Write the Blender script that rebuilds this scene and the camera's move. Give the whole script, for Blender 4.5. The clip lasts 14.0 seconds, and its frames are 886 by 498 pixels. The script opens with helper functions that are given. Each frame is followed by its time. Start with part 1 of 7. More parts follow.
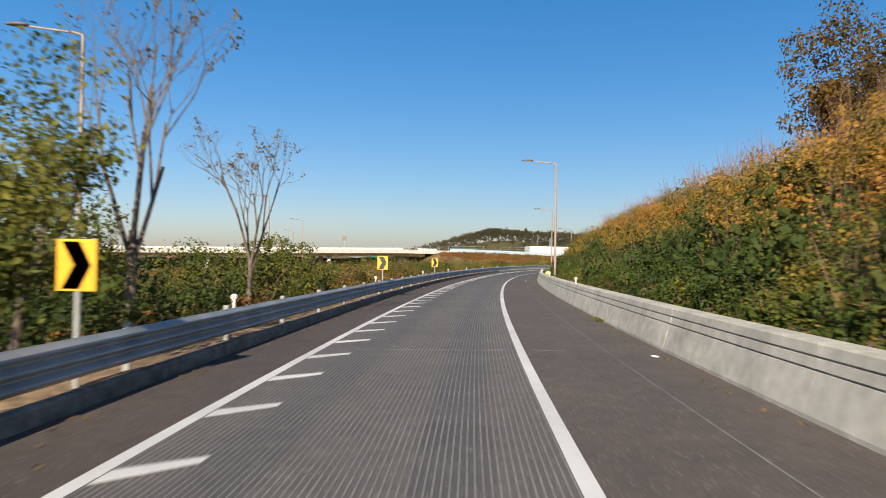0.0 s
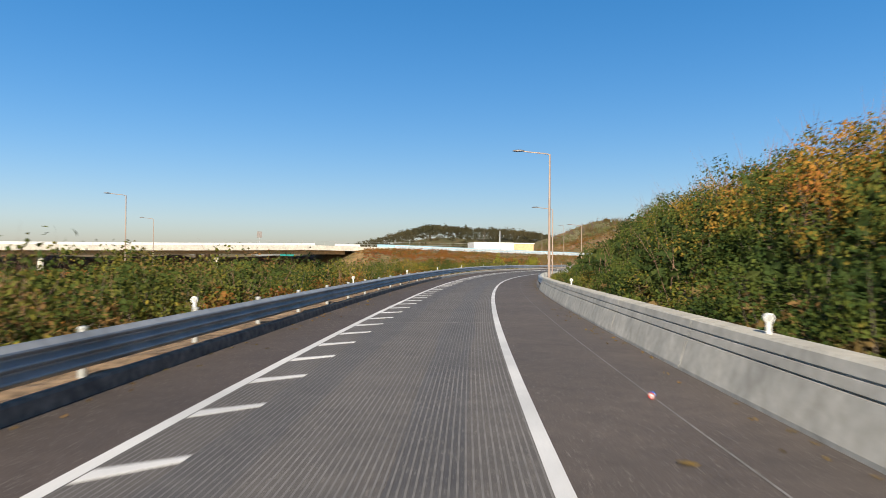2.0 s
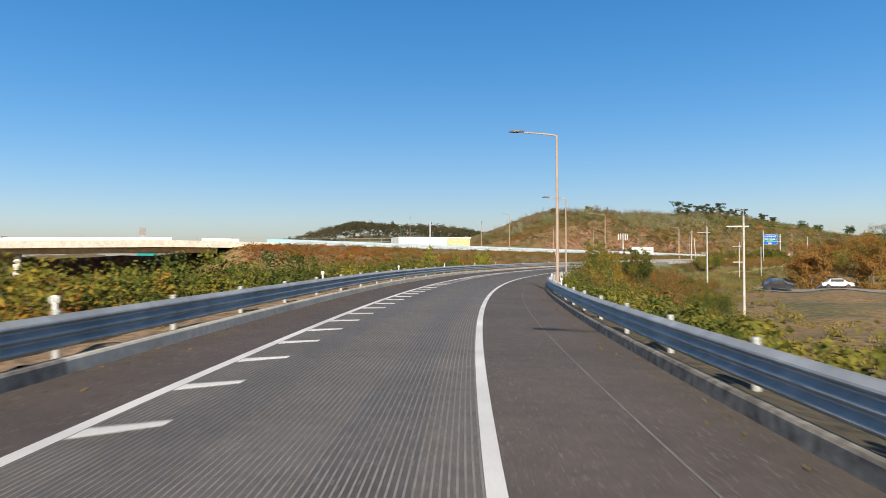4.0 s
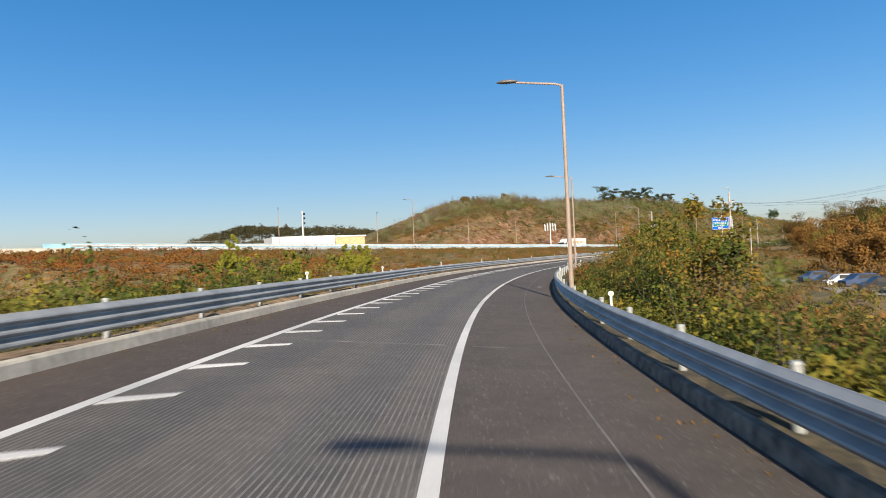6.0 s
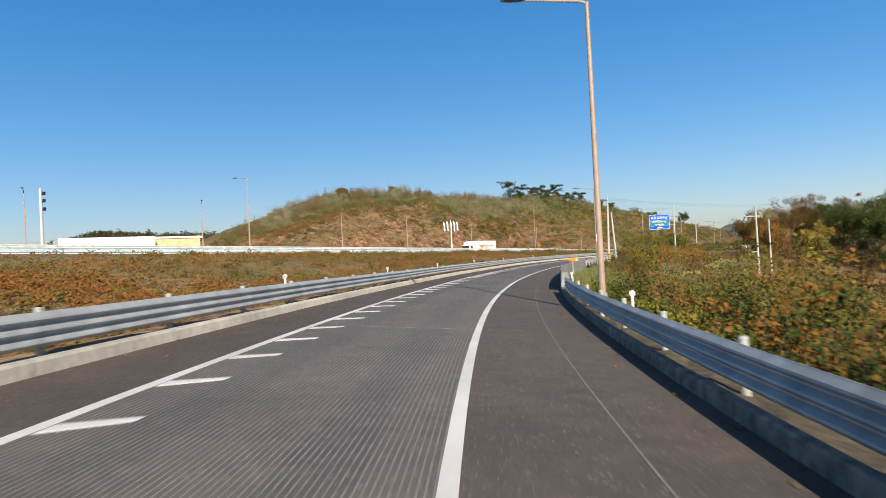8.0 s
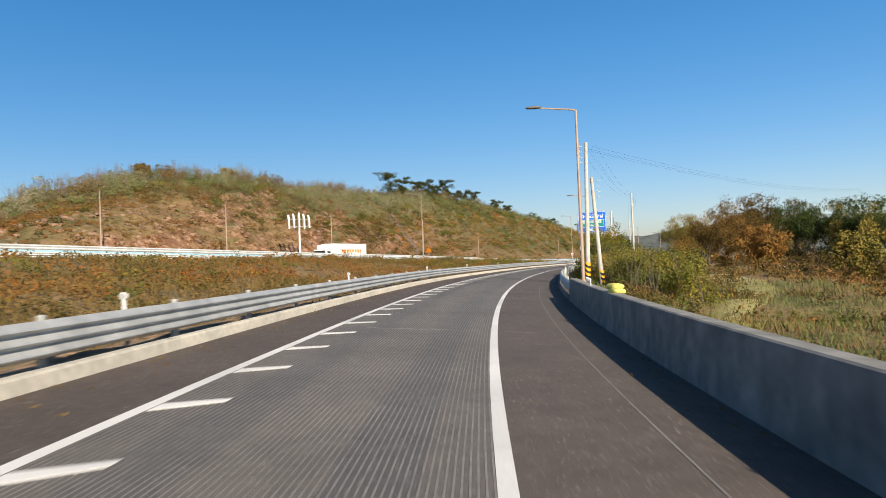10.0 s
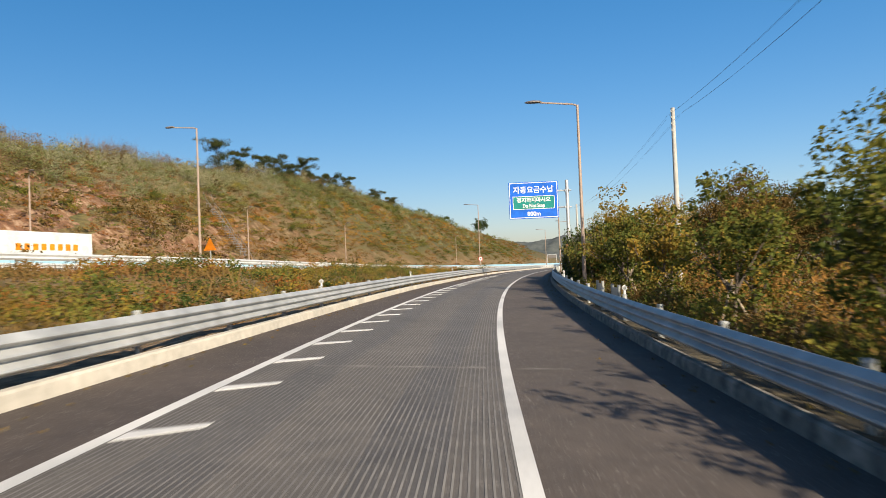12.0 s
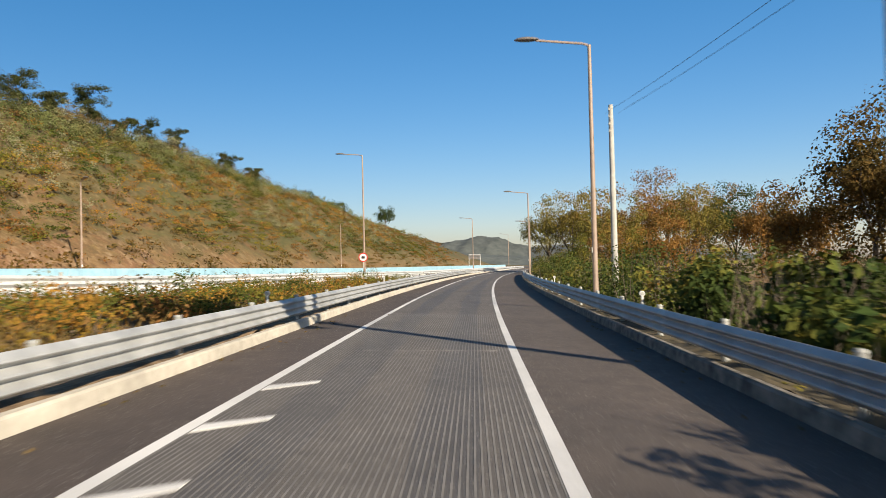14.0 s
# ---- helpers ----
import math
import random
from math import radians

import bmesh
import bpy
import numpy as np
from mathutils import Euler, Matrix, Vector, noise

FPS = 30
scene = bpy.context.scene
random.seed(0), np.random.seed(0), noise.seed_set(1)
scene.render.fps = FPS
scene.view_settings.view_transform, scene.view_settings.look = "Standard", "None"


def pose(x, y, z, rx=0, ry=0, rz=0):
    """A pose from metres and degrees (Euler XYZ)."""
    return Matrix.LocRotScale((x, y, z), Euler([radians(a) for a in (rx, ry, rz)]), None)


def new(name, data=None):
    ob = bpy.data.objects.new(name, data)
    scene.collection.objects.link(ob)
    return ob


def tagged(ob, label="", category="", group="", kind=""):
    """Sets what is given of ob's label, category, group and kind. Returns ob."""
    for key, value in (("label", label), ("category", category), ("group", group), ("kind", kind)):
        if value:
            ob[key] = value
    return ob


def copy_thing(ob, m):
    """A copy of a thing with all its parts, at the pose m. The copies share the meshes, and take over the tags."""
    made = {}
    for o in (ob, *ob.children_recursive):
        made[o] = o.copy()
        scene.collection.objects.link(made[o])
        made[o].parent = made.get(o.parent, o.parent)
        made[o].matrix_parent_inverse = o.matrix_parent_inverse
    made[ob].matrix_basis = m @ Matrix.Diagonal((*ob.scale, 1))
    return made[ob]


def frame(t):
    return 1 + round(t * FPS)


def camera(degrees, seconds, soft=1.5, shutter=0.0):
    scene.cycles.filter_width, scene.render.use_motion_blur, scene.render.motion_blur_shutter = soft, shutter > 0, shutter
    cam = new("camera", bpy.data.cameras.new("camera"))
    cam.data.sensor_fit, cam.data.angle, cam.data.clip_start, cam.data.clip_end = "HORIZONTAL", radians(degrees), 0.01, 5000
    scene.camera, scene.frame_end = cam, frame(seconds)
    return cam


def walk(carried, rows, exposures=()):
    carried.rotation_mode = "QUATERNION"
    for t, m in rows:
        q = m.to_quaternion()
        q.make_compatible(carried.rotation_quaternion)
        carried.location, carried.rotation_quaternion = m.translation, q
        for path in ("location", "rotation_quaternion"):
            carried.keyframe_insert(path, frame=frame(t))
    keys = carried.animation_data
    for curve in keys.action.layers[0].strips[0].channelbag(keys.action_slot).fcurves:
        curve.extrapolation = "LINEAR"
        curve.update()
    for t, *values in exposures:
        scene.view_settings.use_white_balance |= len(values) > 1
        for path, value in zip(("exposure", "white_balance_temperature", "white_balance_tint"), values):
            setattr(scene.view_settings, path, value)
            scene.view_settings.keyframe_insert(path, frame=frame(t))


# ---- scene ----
cam = camera(60.2, 14.0, soft=0.8, shutter=0.15)
PATH = [
    (0.0, 0.000, 0.000, 1.60, 90.970, -0.814, 1.469),
    (0.5, 0.181, 14.133, 1.61, 90.963, -0.671, 0.036),
    (1.0, 0.668, 28.252, 1.62, 90.972, -0.608, -1.011),
    (1.5, 1.407, 42.349, 1.63, 90.962, -0.577, -2.056),
    (2.0, 2.407, 56.403, 1.64, 90.938, -0.499, -3.143),
    (2.5, 3.675, 70.383, 1.64, 90.892, -0.380, -4.278),
    (3.0, 5.216, 84.253, 1.63, 90.820, -0.246, -5.473),
    (3.5, 7.055, 97.981, 1.60, 90.850, -0.069, -6.862),
    (4.0, 9.233, 111.545, 1.59, 90.873, 0.200, -8.439),
    (4.5, 11.780, 124.932, 1.58, 90.899, 0.605, -10.145),
    (5.0, 14.712, 138.143, 1.57, 90.816, 1.197, -11.902),
    (5.5, 18.032, 151.192, 1.54, 90.826, 1.967, -13.646),
    (6.0, 21.756, 164.098, 1.52, 90.842, 2.642, -15.530),
    (6.5, 25.917, 176.881, 1.51, 90.859, 3.003, -17.497),
    (7.0, 30.543, 189.558, 1.50, 90.925, 3.105, -19.541),
    (7.5, 35.642, 202.133, 1.51, 91.001, 3.073, -21.539),
    (8.0, 41.228, 214.602, 1.53, 91.053, 2.966, -23.663),
    (8.5, 47.332, 226.970, 1.57, 91.110, 2.783, -25.795),
    (9.0, 53.984, 239.267, 1.63, 91.217, 2.601, -27.958),
    (9.5, 61.235, 251.520, 1.72, 91.322, 2.458, -30.200),
    (10.0, 69.145, 263.745, 1.83, 91.383, 2.367, -32.529),
    (10.5, 77.757, 275.938, 1.95, 91.387, 2.310, -34.837),
    (11.0, 87.074, 288.092, 2.07, 91.340, 2.179, -36.999),
    (11.5, 97.065, 300.193, 2.19, 91.367, 2.186, -39.003),
    (12.0, 107.707, 312.210, 2.33, 91.463, 2.207, -40.971),
    (12.5, 118.993, 324.096, 2.48, 91.431, 2.115, -42.964),
    (13.0, 130.889, 335.825, 2.62, 91.374, 1.965, -44.730),
    (13.5, 143.322, 347.407, 2.74, 91.293, 1.676, -46.236),
    (14.0, 156.226, 358.862, 2.85, 91.274, 1.346, -47.520),
]

walk(cam, [(t, pose(*r)) for t, *r in PATH], [(0.0, 0.86, 6850, 10), (7.5, 0.86, 6850, 10), (10.0, 0.9, 7100, 10), (14.0, 0.92, 7450, 10)])

# ---- daylight: low autumn sun behind the road's start ----
SKY = 0.062
SUN_ELEV, SUN_HEAD = 24.2, -10.9          # height of the sun, heading in which its light travels
world = bpy.data.worlds.new("sky")
scene.world = world
world.use_nodes = True
wn = world.node_tree.nodes
sky = wn.new("ShaderNodeTexSky")
sky.sky_type = "NISHITA"
sky.sun_disc = False
sky.sun_elevation = radians(SUN_ELEV)
sky.sun_rotation = radians(180 - SUN_HEAD)
sky.altitude = 50
sky.air_density, sky.dust_density, sky.ozone_density = 0.8, 1.0, 1.6
tone = wn.new("ShaderNodeHueSaturation")
tone.inputs["Saturation"].default_value = 1.36
world.node_tree.links.new(sky.outputs[0], tone.inputs["Color"])
tint = wn.new("ShaderNodeMix")
tint.data_type, tint.blend_type = "RGBA", "MULTIPLY"
tint.inputs[0].default_value = 1.0
world.node_tree.links.new(tone.outputs[0], tint.inputs[6])
world.node_tree.links.new(tint.outputs[2], wn["Background"].inputs[0])
# haze lifts the sky at the sides, where a clear one would be darkest
way = wn.new("ShaderNodeTexCoord")
aside = wn.new("ShaderNodeVectorMath")
aside.operation = "DOT_PRODUCT"
aside.inputs[1].default_value = (math.cos(radians(SUN_HEAD)), math.sin(radians(SUN_HEAD)), 0)
world.node_tree.links.new(way.outputs["Generated"], aside.inputs[0])
square = wn.new("ShaderNodeMath")
square.operation = "MULTIPLY"
# pale mauve haze along the horizon, a deeper blue above
rise = wn.new("ShaderNodeSeparateXYZ")
world.node_tree.links.new(way.outputs["Generated"], rise.inputs[0])
haze = wn.new("ShaderNodeValToRGB")
for at, c in ((0.0, (0.92, 0.79, 0.87)), (0.05, (0.94, 0.88, 0.95)), (0.14, (0.92, 1.01, 1.05)), (0.36, (0.77, 1.11, 1.21))):
    e = haze.color_ramp.elements[int(at > 0)] if at in (0.0, 0.36) else haze.color_ramp.elements.new(at)
    e.position, e.color = at, (*c, 1)
world.node_tree.links.new(rise.outputs[2], haze.inputs[0])
world.node_tree.links.new(haze.outputs[0], tint.inputs[7])
world.node_tree.links.new(aside.outputs["Value"], square.inputs[0])
world.node_tree.links.new(aside.outputs["Value"], square.inputs[1])
lift = wn.new("ShaderNodeMath")
lift.operation = "MULTIPLY_ADD"
lift.inputs[1].default_value, lift.inputs[2].default_value = 0.7 * SKY, SKY
world.node_tree.links.new(square.outputs[0], lift.inputs[0])
world.node_tree.links.new(lift.outputs[0], wn["Background"].inputs[1])
lamp = bpy.data.lights.new("sun", "SUN")
lamp.energy, lamp.angle, lamp.color = 5.0, radians(0.53), (1.0, 0.93, 0.82)
sun = new("sun", lamp)
sun.rotation_euler = Euler((radians(90 - SUN_ELEV), 0, radians(SUN_HEAD)))


# ---- materials ----
def shader(name, rough=0.8, metal=0.0, spec=0.4):
    m = bpy.data.materials.new(name)
    m.use_nodes = True
    b = m.node_tree.nodes["Principled BSDF"]
    b.inputs["Roughness"].default_value, b.inputs["Metallic"].default_value = rough, metal
    b.inputs["Specular IOR Level"].default_value = spec
    return m, m.node_tree.nodes, m.node_tree.links, b


def ramp_node(nodes, stops):
    r = nodes.new("ShaderNodeValToRGB")
    e = r.color_ramp.elements
    while len(e) < len(stops):
        e.new(0.5)
    for k, (at, c) in enumerate(stops):
        e[k].position, e[k].color = at, (*c, 1)
    return r


def noise_node(nodes, links, scale, detail=4.0, rough=0.6, space="Object"):
    co = nodes.new("ShaderNodeTexCoord")
    n = nodes.new("ShaderNodeTexNoise")
    n.inputs["Scale"].default_value, n.inputs["Detail"].default_value = scale, detail
    n.inputs["Roughness"].default_value = rough
    links.new(co.outputs[space], n.inputs["Vector"])
    return n


def mixed(nodes, links, a, b, fac, mode="MIX"):
    x = nodes.new("ShaderNodeMix")
    x.data_type, x.blend_type = "RGBA", mode
    for sock, v in ((x.inputs[6], a), (x.inputs[7], b), (x.inputs[0], fac)):
        if isinstance(v, (int, float)):
            sock.default_value = v
        elif isinstance(v, tuple):
            sock.default_value = (*v, 1)
        else:
            links.new(v, sock)
    return x.outputs[2]


def surface(name, dark, light, grain=30.0, stain=0.6, rough=0.85, metal=0.0, bump=0.15, spec=0.4, spread=0.35):
    """Two tones mixed by a fine grain and by wide stains, with a fine relief."""
    m, n, l, b = shader(name, rough, metal, spec)
    g, w = noise_node(n, l, grain), noise_node(n, l, stain, 6.0)
    rg = ramp_node(n, [(0.5 - spread / 2, dark), (0.5 + spread / 2, light)])
    l.new(g.outputs["Fac"], rg.inputs[0])
    rw = ramp_node(n, [(0.3, (0.58, 0.58, 0.58)), (0.7, (0.9, 0.885, 0.87))])
    l.new(w.outputs["Fac"], rw.inputs[0])
    l.new(mixed(n, l, rg.outputs[0], rw.outputs[0], 1.0, "MULTIPLY"), b.inputs["Base Color"])
    if bump:
        bp = n.new("ShaderNodeBump")
        bp.inputs["Strength"].default_value, bp.inputs["Distance"].default_value = bump, 0.02
        l.new(g.outputs["Fac"], bp.inputs["Height"])
        l.new(bp.outputs[0], b.inputs["Normal"])
    return m


def leafy(name, stops, patch=0.12, through_light=0.27):
    """Leaves: each one its own tint, and wider patches over the ground."""
    m, n, l, b = shader(name, 0.75, 0.0, 0.1)
    geo = n.new("ShaderNodeNewGeometry")
    last = None
    for src, amount, shift in ((noise_node(n, l, patch, 4.0).outputs["Fac"], 1.35, -0.675), (noise_node(n, l, 0.85, 3.0).outputs["Fac"], 0.9, -0.45),
                               (geo.outputs["Random Per Island"], 0.2, 0.39)):
        add = n.new("ShaderNodeMath")
        add.operation = "MULTIPLY_ADD"
        l.new(src, add.inputs[0])
        add.inputs[1].default_value, add.inputs[2].default_value = amount, shift
        if last:
            both = n.new("ShaderNodeMath")
            l.new(last.outputs[0], both.inputs[0])
            l.new(add.outputs[0], both.inputs[1])
            add = both
        last = add
    r = ramp_node(n, [(at, tuple(min(1, 0.8 * v) for v in c)) for at, c in stops])
    l.new(add.outputs[0], r.inputs[0])
    l.new(r.outputs[0], b.inputs["Base Color"])
    tr = n.new("ShaderNodeBsdfTranslucent")
    l.new(r.outputs[0], tr.inputs[0])
    mx = n.new("ShaderNodeMixShader")
    mx.inputs[0].default_value = through_light
    l.new(b.outputs[0], mx.inputs[1])
    l.new(tr.outputs[0], mx.inputs[2])
    l.new(mx.outputs[0], n["Material Output"].inputs[0])
    return m


def plain(name, col, rough=0.6, metal=0.0, spec=0.4):
    return surface(name, tuple(c * 0.9 for c in col), tuple(min(1, c * 1.06) for c in col), 18.0, 1.3, rough, metal, 0.04, spec)


def asphalt(name, dark, light, rough=0.82):
    """Chippings, mid-size blotches, wide stains and pale specks."""
    m, n, l, b = shader(name, rough)
    g, mid, w = noise_node(n, l, 70.0, 3.0), noise_node(n, l, 2.6, 5.0, 0.7), noise_node(n, l, 0.3, 5.0)
    rg = ramp_node(n, [(0.36, dark), (0.62, light)])
    l.new(g.outputs["Fac"], rg.inputs[0])
    c = rg.outputs[0]
    for src, lo, hi in ((mid, 0.72, 1.03), (w, 0.73, 1.02)):
        r = ramp_node(n, [(0.32, (lo, lo, lo)), (0.68, (hi, hi * 0.985, hi * 0.97))])
        l.new(src.outputs["Fac"], r.inputs[0])
        c = mixed(n, l, c, r.outputs[0], 1.0, "MULTIPLY")
    sp = noise_node(n, l, 26.0, 1.0)
    rs = ramp_node(n, [(0.66, (0, 0, 0)), (0.74, (0.8, 0.8, 0.8))])
    l.new(sp.outputs["Fac"], rs.inputs[0])
    c = mixed(n, l, c, (0.3, 0.27, 0.24), rs.outputs[0])
    l.new(c, b.inputs["Base Color"])
    bp = n.new("ShaderNodeBump")
    bp.inputs["Strength"].default_value, bp.inputs["Distance"].default_value = 0.3, 0.01
    l.new(g.outputs["Fac"], bp.inputs["Height"])
    l.new(bp.outputs[0], b.inputs["Normal"])
    return m


ASPHALT = asphalt("asphalt", (0.088, 0.07, 0.06), (0.144, 0.118, 0.102))
HARD_SHOULDER = asphalt("hard_shoulder_asphalt", (0.078, 0.062, 0.053), (0.129, 0.105, 0.09))
SHOULDER = asphalt("shoulder_asphalt", (0.066, 0.05, 0.042), (0.112, 0.088, 0.076))
LANE = asphalt("lane_asphalt", (0.102, 0.091, 0.084), (0.16, 0.145, 0.134))
TRACK = asphalt("wheel_track_asphalt", (0.082, 0.075, 0.072), (0.128, 0.12, 0.114), 0.72)
JOINT = surface("worn_joint", (0.2, 0.185, 0.17), (0.36, 0.335, 0.31), 5.0, 0.8, 0.9)
GROOVE = surface("groove_ridge", (0.175, 0.165, 0.155), (0.28, 0.265, 0.25), 8.0, 0.5, 0.85)
PAINT = surface("road_paint", (0.74, 0.73, 0.71), (0.84, 0.83, 0.81), 30.0, 0.25, 0.65, 0.0, 0.1)
SEAM = surface("joint_filler", (0.16, 0.15, 0.14), (0.26, 0.25, 0.24), 6.0, 0.5, 0.9)
CONCRETE = surface("concrete", (0.47, 0.435, 0.36), (0.72, 0.68, 0.59), 5.0, 0.9, 0.9, 0.0, 0.25, 0.3, 0.5)
# stained concrete, made darker because the parapet's shade is put into the colour
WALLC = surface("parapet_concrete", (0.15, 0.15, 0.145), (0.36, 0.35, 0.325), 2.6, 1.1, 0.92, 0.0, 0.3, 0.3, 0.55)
GRAVEL = surface("gravel", (0.2, 0.19, 0.17), (0.34, 0.32, 0.29), 12.0, 0.4, 0.95)
# darker copy of the kerb concrete: the rail's shade is in its colour
KERB_SHADED = surface("shaded_kerb_concrete", (0.13, 0.12, 0.105), (0.34, 0.31, 0.27), 5.0, 0.9, 0.92)
# right kerb: worn concrete, with the shadow on it mixed into the tone
KERB_WORN_SHADED = surface("worn_shaded_kerb_concrete", (0.11, 0.098, 0.082), (0.38, 0.345, 0.295), 5.0, 0.8, 0.92)
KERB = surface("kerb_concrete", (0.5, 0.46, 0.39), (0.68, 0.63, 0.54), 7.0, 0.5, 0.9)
GALV = surface("galvanised_steel", (0.38, 0.39, 0.39), (0.6, 0.615, 0.615), 2.2, 0.8, 0.5, 0.22, 0.08, 0.4, 0.5)
POST = plain("galvanised_post", (0.42, 0.43, 0.41), 0.5, 0.3)
LAMPPOLE = plain("lamp_pole_paint", (0.36, 0.27, 0.215), 0.5)
LAMPHEAD = plain("lamp_head_metal", (0.22, 0.2, 0.19), 0.45, 0.3)
STEEL = plain("pale_steel", (0.62, 0.64, 0.65), 0.4, 0.5)
UPOLE = surface("concrete_pole", (0.4, 0.39, 0.36), (0.5, 0.49, 0.46), 5.0, 0.6, 0.85)
YELLOW = plain("sign_yellow", (0.85, 0.42, 0.015), 0.4)
BLACK = plain("sign_black", (0.015, 0.014, 0.014), 0.5)
BLUE = plain("sign_blue", (0.003, 0.125, 0.6), 0.6, 0.0, 0.2)
GREEN = plain("sign_green", (0.004, 0.22, 0.2), 0.6, 0.0, 0.2)
WHITE = plain("white_paint", (0.8, 0.8, 0.78), 0.55)
ORANGE = plain("sign_orange", (0.85, 0.27, 0.01), 0.45)
RED = plain("sign_red", (0.6, 0.03, 0.02), 0.45)
BAG = plain("sandbag_cloth", (0.78, 0.72, 0.16), 0.8)
WIRE = plain("wire_black", (0.04, 0.04, 0.042), 0.6)
PALE_BLUE = plain("pale_blue_panel", (0.38, 0.66, 0.82), 0.5)
TAN = plain("tan_cladding", (0.66, 0.47, 0.25), 0.7)
BARK = surface("bark", (0.10, 0.075, 0.055), (0.2, 0.16, 0.125), 12.0, 1.0, 0.95)
ROCK = surface("cut_rock", (0.13, 0.066, 0.04), (0.36, 0.235, 0.155), 1.1, 0.12, 0.95, 0.0, 0.6)
LEAF_SLOPE = leafy("autumn_brush", [(0.0, (0.045, 0.08, 0.02)), (0.3, (0.1, 0.125, 0.024)), (0.5, (0.24, 0.17, 0.032)),
                                    (0.75, (0.36, 0.185, 0.034)), (1.0, (0.3, 0.115, 0.035))], 0.2)
LEAF_ORANGE = leafy("orange_brush", [(0.0, (0.11, 0.13, 0.028)), (0.25, (0.27, 0.19, 0.038)), (0.55, (0.42, 0.21, 0.038)),
                                     (0.8, (0.4, 0.155, 0.04)), (1.0, (0.27, 0.11, 0.055))], 0.2)
TWIG = surface("reddish_twigs", (0.16, 0.075, 0.045), (0.34, 0.2, 0.14), 3.0, 0.3, 0.9)
LEAF_GREEN = leafy("green_brush", [(0.0, (0.03, 0.05, 0.014)), (0.4, (0.085, 0.105, 0.022)), (0.65, (0.22, 0.19, 0.034)), (0.85, (0.36, 0.25, 0.042)), (1.0, (0.34, 0.17, 0.04))])
LEAF_RED = leafy("russet_scrub", [(0.0, (0.0516, 0.0602, 0.0172)), (0.3, (0.163, 0.103, 0.0275)), (0.55, (0.284, 0.12, 0.0292)), (0.8, (0.241, 0.0731, 0.0258)), (1.0, (0.172, 0.0516, 0.0258))], 0.06)
LEAF_HILL = leafy("hill_scrub", [(0.0, (0.05, 0.062, 0.02)), (0.35, (0.125, 0.1, 0.032)), (0.6, (0.23, 0.13, 0.045)), (0.8, (0.3, 0.14, 0.045)), (1.0, (0.25, 0.09, 0.035))], 0.07)
LEAF_SILVER = leafy("silvery_shrubs", [(0.0, (0.176, 0.202, 0.106)), (0.5, (0.299, 0.29, 0.167)), (1.0, (0.387, 0.317, 0.194))], 0.1)
LEAF_HEDGE = leafy("climber_leaves", [(0.0, (0.02, 0.04, 0.012)), (0.45, (0.06, 0.085, 0.02)), (0.68, (0.2, 0.18, 0.036)), (0.85, (0.24, 0.11, 0.034)), (1.0, (0.17, 0.06, 0.03))], 0.25, 0.2)
LEAF_PINE = leafy("pine_needles", [(0.0, (0.0315, 0.0455, 0.0154)), (0.5, (0.063, 0.0735, 0.0245)), (1.0, (0.14, 0.105, 0.0385))], 0.2)
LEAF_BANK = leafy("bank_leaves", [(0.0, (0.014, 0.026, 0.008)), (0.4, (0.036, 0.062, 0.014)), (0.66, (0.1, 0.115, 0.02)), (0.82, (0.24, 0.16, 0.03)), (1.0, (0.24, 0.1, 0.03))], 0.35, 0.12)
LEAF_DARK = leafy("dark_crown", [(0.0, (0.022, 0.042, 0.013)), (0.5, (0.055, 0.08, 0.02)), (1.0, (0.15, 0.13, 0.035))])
LEAF_BROWN = leafy("brown_crown", [(0.0, (0.1, 0.095, 0.025)), (0.45, (0.27, 0.14, 0.04)), (1.0, (0.42, 0.2, 0.05))], 0.15)
LEAF_WOODS = leafy("mixed_woods", [(0.0, (0.09, 0.11, 0.03)), (0.5, (0.24, 0.19, 0.045)), (1.0, (0.4, 0.25, 0.06))], 0.15)
LEAF_VERGE = leafy("verge_leaves", [(0.0, (0.018, 0.034, 0.01)), (0.4, (0.06, 0.085, 0.018)), (0.65, (0.17, 0.155, 0.027)), (0.82, (0.33, 0.24, 0.036)), (1.0, (0.3, 0.14, 0.034))], 0.2, 0.25)
LEAF_OAK = leafy("oak_leaves", [(0.0, (0.0425, 0.0498, 0.0144)), (0.5, (0.128, 0.0789, 0.0224)), (1.0, (0.238, 0.116, 0.028))], 0.12)
LEAF_YELLOW = leafy("yellow_leaves", [(0.0, (0.14, 0.17, 0.03)), (0.5, (0.32, 0.31, 0.045)), (1.0, (0.46, 0.36, 0.05))], 0.4, 0.4)
# aerial haze is mixed into this bluish forest tone
FOREST = surface("far_forest", (0.06, 0.075, 0.075), (0.12, 0.135, 0.13), 0.03, 0.004, 0.95)
LEAF_SAGE = leafy("sage_bushes", [(0.0, (0.09, 0.13, 0.045)), (0.5, (0.18, 0.2, 0.075)), (1.0, (0.27, 0.22, 0.1))], 0.08)
LEAF_WOOD = leafy("far_crowns", [(0.0, (0.0425, 0.0498, 0.024)), (0.5, (0.085, 0.0747, 0.036)), (1.0, (0.145, 0.0996, 0.048))], 0.02)
STAKE = surface("weathered_pole_wood", (0.26, 0.2, 0.14), (0.46, 0.38, 0.28), 9.0, 0.5, 0.85)
LEAF_DRY = leafy("dry_grass", [(0.0, (0.1, 0.093, 0.0288)), (0.5, (0.2, 0.133, 0.0512)), (1.0, (0.243, 0.12, 0.0448))])


